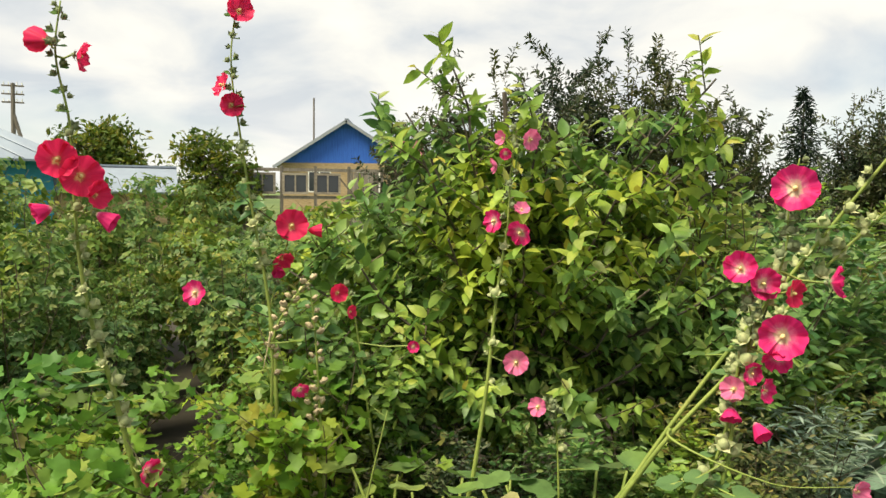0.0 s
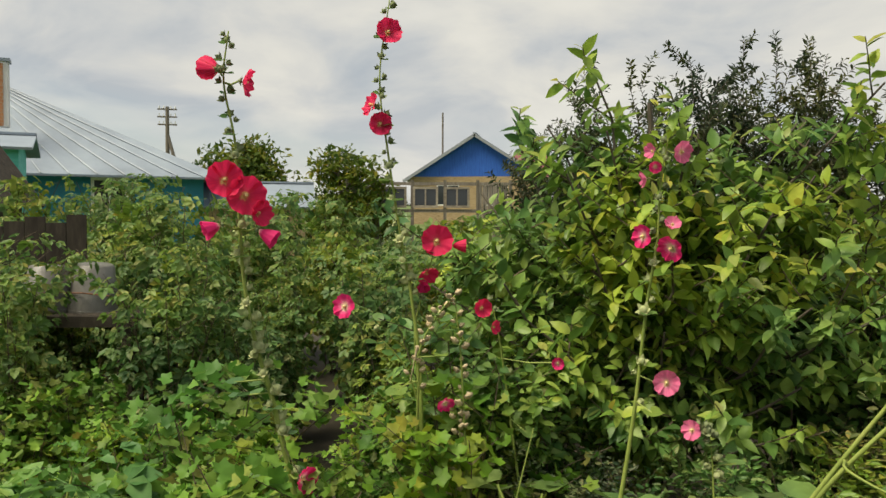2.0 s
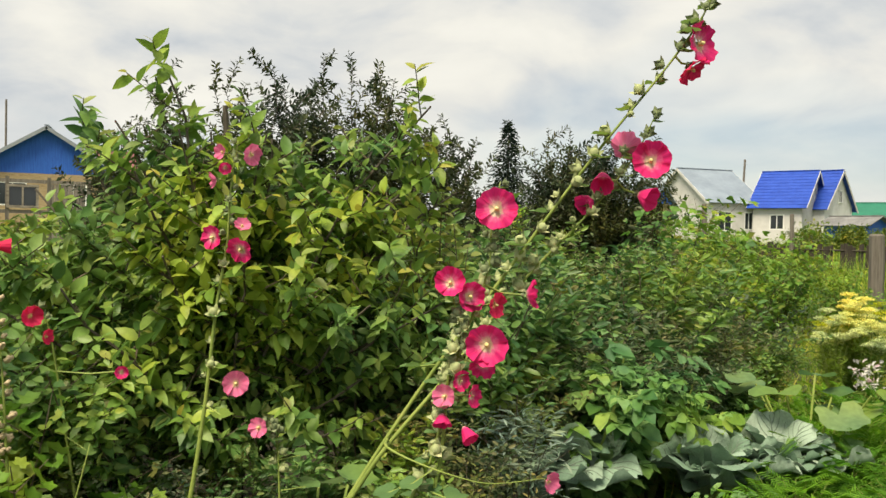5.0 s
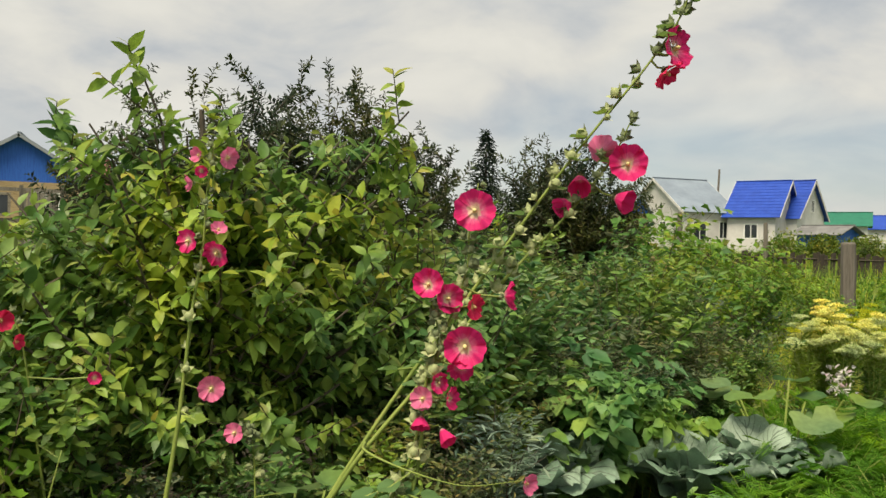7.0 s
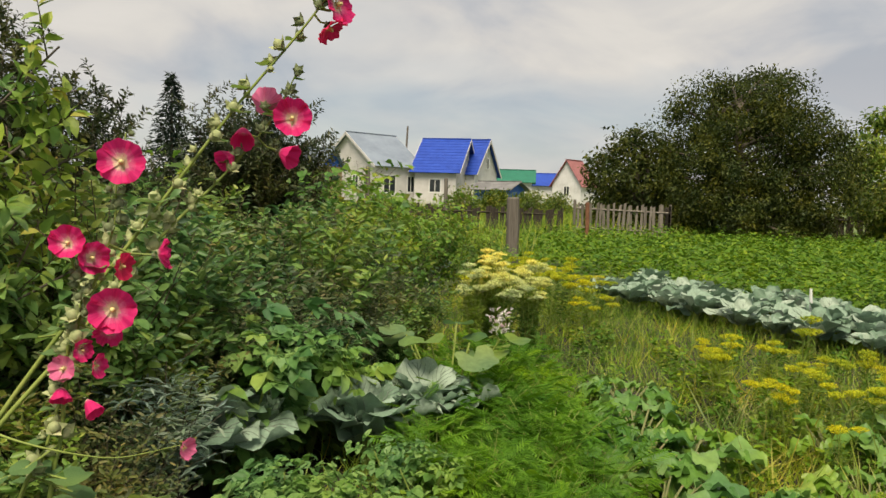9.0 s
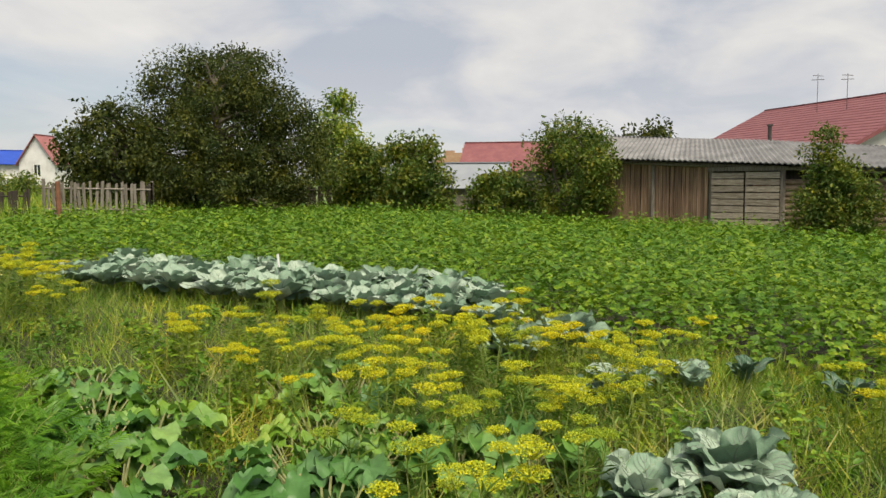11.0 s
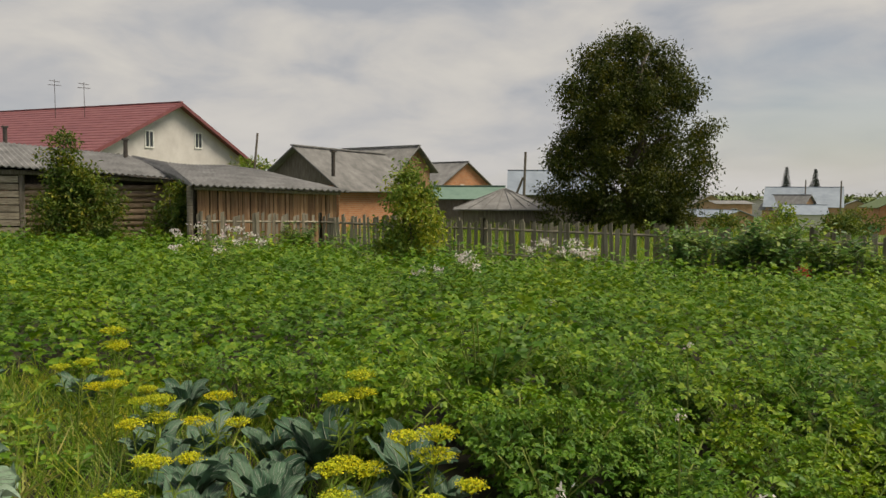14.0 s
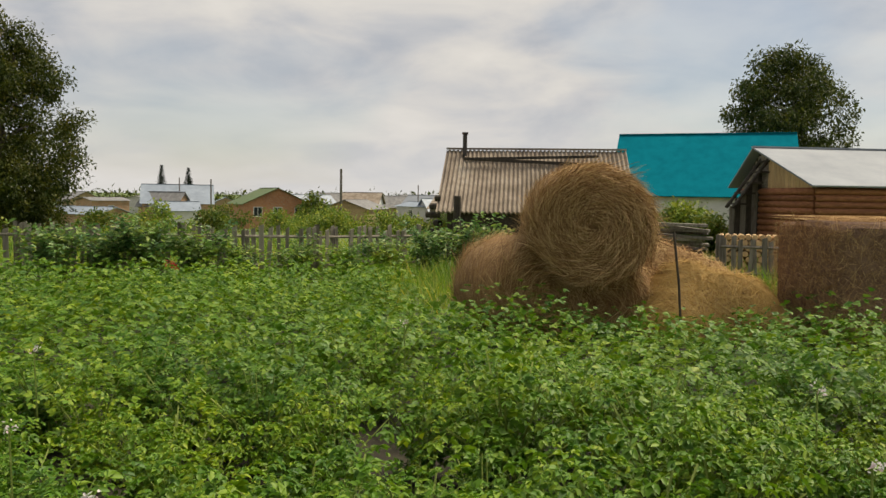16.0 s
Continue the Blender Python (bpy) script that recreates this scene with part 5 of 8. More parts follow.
tree("elder_bush", "light green elder bush with pale blossom at the picket fence", 12.87, -10.45, 2.12, 0.1, .8, .75, L_LIGHTBUSH, 70, 110, 0.085, M_BARK, T_OVAL, EGG, .04, 0.15, .2, 4, 21, "bush")
tree("birch_tree", "tall leafy birch with a dense egg-shaped crown", 17.85, -24.4, 7.75, 0.05, 3.7, 3.6, L_BIRCH, 440, 230, 0.13, M_BARK, T_FAR, lambda u: (.80 + .55 * u if u < .35 else .993 - .12 * (u - .35)) * max(0, 1 - u ** 3.4) ** .5, .22, .27, .5, 3, 22)
tree("birch_tree", "round-topped birch behind the teal roof", -13.4, -43.4, 10.4, 3.4, 3.6, 3.4, L_WILLOW, 210, 150, 0.2, M_BIRCH, T_FAR, ROUND, .22, 0.36, .6, 2, 23)
tree("poplar_tree", "distant tree behind the long shed", 56, -4.5, 5.6, 1.5, 2.2, 2.2, L_WILLOW, 72, 57, 0.38, M_BARK, T_FAR, ROUND, .15, 0.51, .3, 1, 24)
tree("poplar_tree", "distant tree behind the long shed", 60, -0.5, 4.5, 1.5, 1.6, 1.6, L_WILLOW, 48, 57, 0.38, M_BARK, T_FAR, ROUND, .15, 0.42, .3, 1, 25)
tree("elder_bush", "yellow-green tree between the sheds", 42, -21.9, 3.6, .5, 1.7, 1.7, L_LIGHTBUSH, 60, 57, 0.29, M_BARK, T_FAR, DOME, .1, 0.38, .3, 2, 26)
tree("elder_bush", "olive-green garden tree seen over the raspberries", -10.0, 23.0, 3.2, 0.4, 1.7, 1.6, L_BUSH, 84, 69, 0.22, M_BARK, T_FAR, DOME, .08, 0.30, .2, 3, 27)
tree("elder_bush", "olive-green garden tree seen over the raspberries", -7.2, 24.3, 2.9, 0.3, 1.6, 1.5, L_BUSH, 84, 69, 0.22, M_BARK, T_FAR, DOME, .08, 0.30, .2, 3, 28)
tree("elder_bush", "brown-green bush by the far brick house", 22.6, -84, 3.9, .3, 2.2, 2.2, L_BUSH, 72, 57, 0.38, M_BARK, T_FAR, DOME, .1, 0.42, .2, 2, 29)
tree("fruit_bush", "yellowing bush in front of the far village", 12.6, -50, 1.5, .1, 3.0, 2.2, L_LIGHTBUSH, 80, 80, 0.2, M_BARK, T_FAR, DOME, .06, 0.42, .2, 3, 30)

tree("elder_bush", "light green bush before the white wall", -6.5, -33.6, 1.95, 0.1, 1.5, 1.0, L_LIGHTBUSH, 60, 70, 0.2, M_BARK, T_FAR, DOME, .05, 0.26, .2, 3, 31, "bush")
tree("elder_bush", "dark green hedge bush behind the firewood", -6.6, -29.8, 1.35, 0.1, 1.5, .9, L_BUSH, 60, 70, 0.18, M_BARK, T_FAR, DOME, .05, 0.26, .2, 3, 32, "bush")


for i in range(11):
    tree("garden_bush", "dense green currant bushes behind the plank fence", 23.6 + 1.05 * i, 23.6 + .6 * math.sin(i * 2.1) + .25 * i, 1.22 + .06 * (i * 13 % 4), 0.05, 1.0, .9, (L_BUSH, L_LIGHTBUSH, L_BUSH)[i % 3], 24, 60, .16, M_BARK, T_FAR, DOME, .04, .26, .2, 3, 140 + i, "bush")
for i in range(16):
    az, d = radians(151 + 2.5 * i + (i * 37 % 5) * .4), 52 + (i * 29 % 7) * 4.5
    tree("garden_bush", "low mixed green bush in the village gardens", d * math.sin(az), d * math.cos(az), 1.3 + .12 * (i * 13 % 8), 0.05, 2.2, 1.7, (L_BUSH, L_LIGHTBUSH, L_BUSH)[i % 3], 34, 60, .26, M_BARK, T_FAR, DOME, .05, .36, .2, 3, 60 + i, "bush")


def spruce(x, y, h, r, seed, label):
    rg = np.random.default_rng(seed)
    th = thing("spruce_tree", label, "tree", stand(x, y))
    part("trunk", [tube([(0, 0, -.2), (0, 0, h * .6), (0, 0, h)], [.035 * h * .6, .012 * h, .004], 7)], M_BARK, th)
    ps, ws, us, ss = [], [], [], []
    tiers = int(h * 5)
    for i in range(tiers):
        u = 0.12 + 0.88 * i / tiers
        rr = r * (1 - u) + 0.04
        nb = 18
        for j in range(nb):
            a = rg.uniform(0, 6.283)
            d = np.array([math.cos(a), math.sin(a), -.25])
            m = max(4, int(rr * 14))
            k = np.linspace(0.1, 1, m)
            ps.append(np.array([0, 0, u * h]) + d * rr * rg.uniform(.7, 1.1) * k[:, None] + rg.normal(0, .05, (m, 3)))
            ws.append(d + rg.normal(0, .5, (m, 3)))
            us.append(np.array([0, 0, 1.0]) + rg.normal(0, .3, (m, 3)))
            ss.append(rg.uniform(.16, .30, m))
    tagged(part("needles", [strew(T_LONG, np.vstack(ps), np.vstack(ws), np.vstack(us), np.concatenate(ss))], L_SPRUCE, th), kind="stuff")


spruce(12.3, 26.9, 5.0, 1.45, 1, "dark pointed spruce behind the garden")
spruce(64.8, -135.6, 9.0, 2.2, 2, "distant dark spruce over the village")
spruce(60.5, -137.2, 8.6, 2.2, 3, "distant dark spruce over the village")


def far_woods():
    rg = np.random.default_rng(40)
    ps = []
    for a in np.arange(0, 360, 0.4):
        d = rg.uniform(230, 420)
        x, y = d * math.sin(radians(a)), d * math.cos(radians(a))
        h = rg.uniform(3, 6) if not 20 < a < 75 else rg.uniform(1.5, 3.5)
        c = np.array([x, y, float(ground_z(x, y))])
        n = 48
        ps.append(c + rg.normal(0, 1, (n, 3)) * [3.4, 3.4, .7] + np.array([0, 0, 1]) * rg.uniform(.1, .8, (n, 1)) * h)
    p = np.vstack(ps)
    n = len(p)
    ob = part("far_woods", [strew(T_FAR, p, rg.normal(0, 1, (n, 3)), rg.normal(0, .7, (n, 3)) + [0, 0, .5], rg.uniform(.8, 2.0, n))], L_WILLOW)
    tagged(ob, "distant belt of woodland round the village", "woods", kind="stuff")


far_woods()

# ---- north: raspberries, currants, apple tree, dark cherries ----
RASP = [bush("raspberry_bush", "leafy green raspberry canes in a dense thicket", "bush", 7, 1.62, .42, T_RASP, None, L_RASP, 28, .160, twigs=4, twig_len=.3, twig_per=7, r=.006, group="raspberry thicket", face=.75, drop=.25, tilt=.55) for _ in range(4)]
CURR = [bush("currant_bush", "low currant bush with lobed yellow-green leaves", "bush", 16, .78, .42, T_CURRANT, None, L_CURRANT, 17, .066, twigs=4, twig_len=.2, twig_per=7, r=.004, group="currant bushes", tilt=.6, face=.3) for _ in range(4)]
rasp_poly = [(-4.9, 4.0), (-3.3, 3.2), (-2.0, 3.0), (-1.2, 3.3), (-0.3, 4.2), (0.6, 5.2), (0.6, 7.6), (-5.5, 7.6)]
spots = scatter(rasp_poly, .66, .3, .9, 1.1, keep=lambda x, y: not (abs(x + .667 * y) < .34 and y < 4.4))
spots = [(x, y, a, s * min(1.06, 0.78 + 0.10 * (y - 3.2)) * (.84 if x > -1.9 else 1.02 if x > -2.6 else .99)) for x, y, a, s in spots]
RASPMID = [bush("raspberry_bush", "leafy green raspberry canes in a dense thicket", "bush", 7, 1.62, .42, T_RASPMID, None, L_RASP, 28, .165, twigs=4, twig_len=.3, twig_per=7, r=.006, group="raspberry thicket", face=.75, drop=.25, tilt=.55) for _ in range(3)]
plant_out(RASP, [q for q in spots if q[1] < 4.7])
plant_out(RASPMID, [q for q in spots if q[1] >= 4.7])
curr_poly = [(-2.9, 2.6), (-1.6, 1.9), (-0.75, 1.75), (-0.1, 2.55), (0.1, 3.1), (-0.6, 3.65), (-1.3, 3.5), (-2.6, 3.4)]
spots = scatter(curr_poly, .40, .4, .62, 1.15)
plant_out(CURR, spots)


def apple_tree():
    th = thing("apple_tree", "young apple tree with small green apples and broad leaves", "tree", stand(0.3, 3.3))
    rg = np.random.default_rng(5)
    tr = curve([(0, 0, -.1), (-.02, -.02, .5), (.02, 0, 1.0), (.0, .03, 1.5), (-.03, 0, 1.9)], 12)
    part("trunk", [tube(tr, np.linspace(.034, .010, 12), 8)], M_BARK, th)
    limbs = []
    ends = [(-.60, -.15, 1.25), (-.70, .1, 1.28), (-.42, .15, 1.62), (-.24, -.1, 2.02), (-.08, .1, 1.80), (.15, -.1, 1.78), (.35, .1, 1.74), (.55, -.2, 1.6), (.75, .0, 1.45), (.80, -.1, 1.7),
            (.78, -.15, 1.95), (.70, .15, 1.3), (.65, -.35, 1.05), (.45, -.4, .85), (-.35, -.4, .95), (-.5, -.3, .75), (.2, -.5, 1.2), (-.1, -.45, 1.5), (.35, -.45, 1.45), (.0, -.4, 1.0), (.5, .3, .8), (-.3, .3, 1.1),
            (.95, -.3, 1.2), (.85, -.3, .95), (-.2, -.3, 1.75), (.2, .35, 1.6), (-.85, -.2, 1.15), (-.8, -.1, .9), (-.1, -.5, .75), (.3, -.5, .65), (.6, -.45, 1.3), (-.25, -.45, 1.3), (.1, -.2, 1.76), (-.95, -.1, 1.35), (-.75, .05, 1.55), (-.6, .2, 1.75), (-.45, 0, 1.85), (.55, .1, 1.82), (-.9, -.25, .95), (.6, .05, 1.75), (-.35, -.35, 1.6), (.95, -.1, 1.6), (.0, -.5, 1.3), (.45, -.5, 1.1), (-.6, -.4, 1.15)]
    for e in ends:
        e = np.array(e)
        q = along(tr, np.array([np.clip((e[2] * .55) / 2.0, .22, .92)]))[0]
        k = np.linspace(0, 1, 7)[:, None]
        limbs.append(q * (1 - k) + e * k + np.array([0, 0, -.05]) * np.sin(k * np.pi) + rg.normal(0, .015, (7, 3)) * k)
    br("branchwork", tri_tubes(limbs, .010, .004, 5), M_BARK, th)
    tw = twigs_of(limbs, 13, .27, .2, .45)
    br("branchwork", tri_tubes(tw, .004, .002, 3), M_TWIG, th)
    old = [leaves_twig(limbs, T_APPLE, .024, .080, .25, .95), leaves_twig(tw, T_APPLE, .0155, .080, .08, .86)]
    tagged(part("foliage", old, L_APPLE, th, smooth=True), kind="stuff")
    tagged(part("young_leaves", [leaves_twig(tw, T_APPLE, .024, .066, .80, 1.0, .7, .05)], L_APPLEYOUNG, th, "yellow-green young apple leaves", smooth=True), kind="stuff")
    for i in range(16):
        t = tw[rg.integers(len(tw))]
        p = t[2] - np.array([0, 0, .05])
        part("apple", [ball(p, .024, 6, 10, .9)], M_APPLE, th, "small green apple", True)
    return th


T_CHERRY = [leaf2(0.22, .08), leaf2(0.18, .12)]


def cherry_bush(x, y, h, rx):
    """A thicket of upright rods with short side shoots and small narrow leaves."""
    th = thing("cherry_bush", "dark-leaved upright cherry bush with thin rods against the sky", "bush", stand(x, y), group="cherry thicket")
    c = canes(34, h - .14, rx * 1.1, .12, .04, 8)
    t = twigs_of(c, 15, .38, .20, .6)
    br("branchwork", tri_tubes(c, .008, .002, 4) + tri_tubes(t, .003, .0015, 3), M_TWIG, th)
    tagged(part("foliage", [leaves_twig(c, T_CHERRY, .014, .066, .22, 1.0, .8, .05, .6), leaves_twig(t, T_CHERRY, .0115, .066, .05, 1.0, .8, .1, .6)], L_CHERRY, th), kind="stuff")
    return th


M_APPLE = surface("apple_skin", (0.22, 0.30, 0.05), (0.32, 0.38, 0.08), 20, rough=0.4, bump=0.02, c3=(0.42, 0.32, 0.08))
apple_tree()
th = bush("apple_shoots", "upright light green apple suckers beside the apple tree", "bush", 7, 2.0, .16, T_APPLE, None, L_APPLEYOUNG, 34, .058, twigs=3, twig_len=.2, twig_per=10, r=.006, u0=.3, rise=.35, face=.35, drop=.1, tilt=.6)
th.matrix_basis = stand(1.22, 3.35)
th = bush("apple_shoots", "leafy apple suckers with broad green leaves", "bush", 12, 1.3, .45, T_APPLE, None, L_APPLE, 28, .076, twigs=6, twig_len=.24, twig_per=13, r=.006, u0=.1, rise=.2, face=.5, drop=.2, tilt=.6)
th.matrix_basis = stand(0.85, 3.25)
copy_thing(th, stand(-.25, 3.5, 60, 1.12))
copy_thing(th, stand(-.05, 3.05, 160, .8))
copy_thing(th, stand(1.2, 3.3, 250, 1.0))
copy_thing(th, stand(.35, 3.75, 160, 1.1))
copy_thing(th, stand(1.5, 3.45, 20, 1.12))
copy_thing(th, stand(1.05, 3.6, 110, 1.3))
copy_thing(th, stand(-.45, 3.2, 200, .85))

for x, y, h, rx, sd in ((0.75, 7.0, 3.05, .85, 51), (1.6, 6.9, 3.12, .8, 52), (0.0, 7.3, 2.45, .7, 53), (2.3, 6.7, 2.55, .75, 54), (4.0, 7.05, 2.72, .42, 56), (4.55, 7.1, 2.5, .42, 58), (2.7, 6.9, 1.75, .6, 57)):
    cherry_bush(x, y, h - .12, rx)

# dark mixed hedge to the right of the apple tree
HEDGE = [bush("honeysuckle_bush", lab, "bush", 22, 1.45, .58, T_HEDGE, None, mt, 36, sz, twigs=6, twig_len=.26, twig_per=13, r=.004, group="hedge bushes", u0=.05, tilt=.7, rise=.35, face=.5) for lab, mt, sz in (("dense dark honeysuckle bush with small narrow leaves", L_HEDGE, .078), ("grey-green honeysuckle bush with withered leaf tips", L_GREYHEDGE, .066), ("dark leafy honeysuckle bush with broader leaves", L_HEDGE, .092))]
hedge_poly = [(1.35, 3.3), (2.1, 3.55), (2.9, 4.0), (3.9, 4.2), (4.2, 5.2), (3.4, 6.2), (1.5, 6.0), (1.0, 4.2)]
plant_out(HEDGE, [(x, y, a, s * (0.84 + 0.055 * (y - 3.3)) * (1.06 - .038 * (x - 1.5))) for x, y, a, s in scatter(hedge_poly, .60, .28, .82, 1.14)])
RASP2 = [bush("raspberry_bush", "yellow-green raspberry canes behind the hedge", "bush", 8, 1.25, .45, T_RASPFAR, None, L_CURRANT, 34, .135, twigs=4, twig_len=.3, twig_per=8, u0=.03, face=.4, r=.005, group="far raspberries") for _ in range(3)]
rasp2_poly = [(3.6, 6.4), (4.5, 5.2), (5.6, 5.9), (7.0, 7.2), (9.6, 9.0), (9.5, 12.5), (5.0, 10.5), (3.2, 7.6)]
plant_out(RASP2, [(x, y, a, s * (1.06 - .012 * (x + y - 10))) for x, y, a, s in scatter(rasp2_poly, .86, .35, .78, 1.14)])

for x, y, a, s in scatter([(6.3, 6.6), (8.6, 7.3), (11.0, 9.6), (11.0, 11.5), (9.0, 9.2)], .75, .35, .55, .78):
    copy_thing(RASP2[int(rnd(0, 3))], stand(x, y, a, s))
for x, y, s in ((1.55, 3.35, .55), (1.9, 3.5, .6), (2.3, 3.65, .6), (2.7, 3.8, .6), (3.1, 3.95, .55), (3.5, 4.05, .55), (3.9, 4.25, .6), (1.75, 3.75, .8), (2.5, 4.0, .8)):
    copy_thing(HEDGE[int(rnd(0, 3))], stand(x, y, float(rnd(0, 360)), s))
for x, y, s in ((-3.15, 3.55, .72), (-2.5, 3.75, .66), (-2.75, 3.7, .6), (-3.0, 3.75, .62), (-2.6, 3.3, .5), (-3.45, 3.9, .95), (-2.35, 4.3, .95), (-3.3, 4.5, 1.05), (-2.8, 4.6, 1.05)):
    copy_thing(RASP[int(rnd(0, 4))], stand(x, y, float(rnd(0, 360)), s))

# ---- the potato field ----
field = [(-8.0, -2.0), (-2.2, -1.1), (-0.9, -1.75), (0.6, -1.85), (1.4, -1.95), (1.95, -2.6), (2.7, -2.85), (3.5, -2.65), (4.6, -2.6), (5.7, -2.25), (6.7, -1.2), (8.0, 0.0), (9.6, 1.6), (10.3, 6.2), (11.2, 9.4), (18, 14.6),
         (25, 11), (29, 8), (29.5, 4), (25.5, 1), (26.2, -2.8), (20.3, -8.8), (17, -10.7), (9, -12.7), (4.2, -14.1), (2.6, -15.8), (1.6, -9.6), (0.9, -8.9), (-1.2, -8.8), (-2.5, -9.0), (-6, -9.2), (-9, -8)]


def potato(n, h, spread, tpl, per, size, mat=None):
    th = thing("potato_plant", "leafy green potato plant in a ridged row", "potato plant", group="potato rows")
    c = canes(n, h, spread, .05, .3)
    br("branchwork", tri_tubes([q[::2] for q in c], .007, .004, 3), M_STEM, th)
    tagged(part("foliage", [leaves_on(c, tpl, per, size, .06, rise=.12, tilt=.30, face=.22)], mat or L_POTATO, th, smooth=True), kind="stuff")
    return th


POT = [potato(14, .64, .44, T_POTATO, 21, .128) for _ in range(6)]
near_spots, far_spots = [], []
rowdir = np.array([math.cos(radians(-38)), math.sin(radians(-38))])
rowper = np.array([-rowdir[1], rowdir[0]])
for i in range(-60, 60):
    for j in range(-110, 110):
        p = rowper * i * .63 + rowdir * j * .33 + np.array([rnd(-.07, .07), rnd(-.07, .07)])
        if not inside(field, p[0], p[1]) or rnd(0, 1) < .035:
            continue
        d = math.hypot(p[0] - .2, p[1] + .25)
        (near_spots if d < 7.4 else far_spots).append((p[0], p[1], float(rnd(0, 360)), float(rnd(.74, 1.14)) * (1 + .15 * math.sin(1.9 * p[0] + 1.6 * math.sin(1.3 * p[1])))))
near_spots.sort(key=lambda s: math.hypot(s[0] - .2, s[1] + .25))
far_spots += near_spots[140:]
near_spots = near_spots[:140] + [(1.45, -1.72, 0.0, .9), (1.25, -1.5, 80.0, .85), (1.1, -1.75, 10.0, 1.0), (2.42, -2.85, 40.0, .85), (2.6, -3.15, 200.0, .95)]
POTMID = [potato(14, .64, .44, T_POTMID, 21, .132) for _ in range(4)]
plant_out(POT, near_spots[:62] + near_spots[140:])
plant_out(POTMID, near_spots[62:140])


def far_potatoes(spots):
    ch = []
    for x, y, a, s in spots:
        far = math.hypot(x, y) > 13
        s *= .9 if math.hypot(x + .8, y + 8) < 2.6 else 1
        n = 38 if far else 96
        az = RNG.uniform(0, 6.283, n)
        rr = .42 * np.sqrt(RNG.uniform(.02, 1, n))
        z = (.60 - .44 * (rr / .42) ** 2.4) * RNG.uniform(.42, 1.06, n) * s
        p = np.stack([x + rr * np.cos(az), y + rr * np.sin(az), float(ground_z(x, y)) + z], -1)
        w = np.stack([np.cos(az), np.sin(az), RNG.normal(-.05, .35, n)], -1)
        ch.append((p, w, RNG.normal(0, .3, (n, 3)) + [0, 0, 1] + .9 * w * [1, 1, 0] * (rr / .42)[:, None], RNG.uniform(.09, .145, n) * (1.35 if far else 1)))
    p, w, u, s = (np.concatenate([c[k] for c in ch]) for k in range(4))
    ob = part("far_potato_rows", [strew(T_POTFAR, p, w, u, s)], L_POTATO)
    tagged(ob, "dense green potato rows across the field", "potato field", kind="stuff")


far_potatoes(far_spots)
for x, y in ((1.81, -2.87), (-1.12, -3.95), (1.2, -2.3), (2.6, -4.2), (-.9, -2.9), (1.6, -1.95), (-2.6, -3.9), (4.3, -5.0), (0.9, -5.5)):
    th = thing("potato_blossom", "small white potato blossom on a thin stalk", "flower", stand(x, y), group="potato blossoms")
    part("stalk", [tube([(0, 0, .3), (0.01, 0, .66)], .004, 4)], M_STEM, th)
    n = 14
    tagged(part("petals", [strew(T_OVAL, RNG.normal(0, .014, (n, 3)) + [0, 0, .67], RNG.normal(0, 1, (n, 3)), RNG.normal(0, 1, (n, 3)), RNG.uniform(.012, .022, n))], L_WHITE, th), kind="stuff")


WALL_A, WALL_B = (-3.35, 4.95), (-5.0, 4.2)


# ---- vegetable beds ----
def cabbage_leaf(w=0.42, cup=0.16, ruffle=0.06, nu=8, nv=8, ph=0.0, droop=0.30):
    v = []
    for j in range(nv + 1):
        t = j / nv
        ww = w * max(0.07, math.sin(math.pi * min(1, t * .86 + .06)) ** 0.62) * (1 + .06 * math.sin(11 * t + ph))
        for i in range(nu + 1):
            u = -1 + 2 * i / nu
            z = cup * u * u * .55 * (1 - .6 * t) + .22 * t * t - droop * t ** 3 + ruffle * abs(u) ** 1.3 * math.sin(10 * t + 3 * u + ph) + .02 * math.sin(7 * u + ph) * t - .02 * (abs(u) < .1)
            v.append((ww * u, t, z))
    k = nu + 1
    f = [(j * k + i, j * k + i + 1, (j + 1) * k + i + 1, (j + 1) * k + i) for j in range(nv) for i in range(nu)]
    return np.array(v), np.array(f)


def leaf_mesh(tpl, mat, nu=8, nv=8):
    """A cabbage leaf with a raised pale midrib and side veins."""
    v, f = tpl
    k = nu + 1
    mid = v[nu // 2::k] + [0, 0, .006]
    ribs = [tube(mid[:-1], np.linspace(.024, .006, nv), 5)]
    steps = 4 if nu < 10 else 6
    for j in range(1, nv - 2, 2):
        for sx in (-1, 1):
            path = np.array([v[min(j + q, nv) * k + nu // 2 + sx * q] for q in range(steps)]) + [0, 0, .006]
            ribs.append(tube(path, np.linspace(.010, .003, steps), 3, False))
    me = mesh_of("leaf", [(v, f)] + ribs, True)
    me.materials.append(mat)
    me.materials.append(M_RIB)
    idx = np.zeros(len(me.polygons), dtype=np.int32)
    idx[len(f):] = 1
    me.polygons.foreach_set("material_index", idx)
    return me


CAB_TPL = [cabbage_leaf(ph=p, ruffle=r, droop=d, cup=c) for p, r, d, c in ((0, .08, .42, .2), (2, .11, .34, .12), (4, .09, .24, .25), (1, .11, .50, .1))]
DARK_TPL = [cabbage_leaf(w=.25, ph=p, ruffle=r, droop=d, cup=c, nu=10, nv=10) for p, r, d, c in ((0, .06, .42, .14), (2, .08, .54, .10), (4, .07, .34, .18), (1, .08, .60, .08))]
BIG_TPL = [cabbage_leaf(w=.46, ph=p, ruffle=r, droop=d, cup=c, nu=14, nv=12) for p, r, d, c in ((0, .11, .42, .12), (2, .15, .34, .08), (4, .12, .26, .16), (1, .15, .52, .06))]
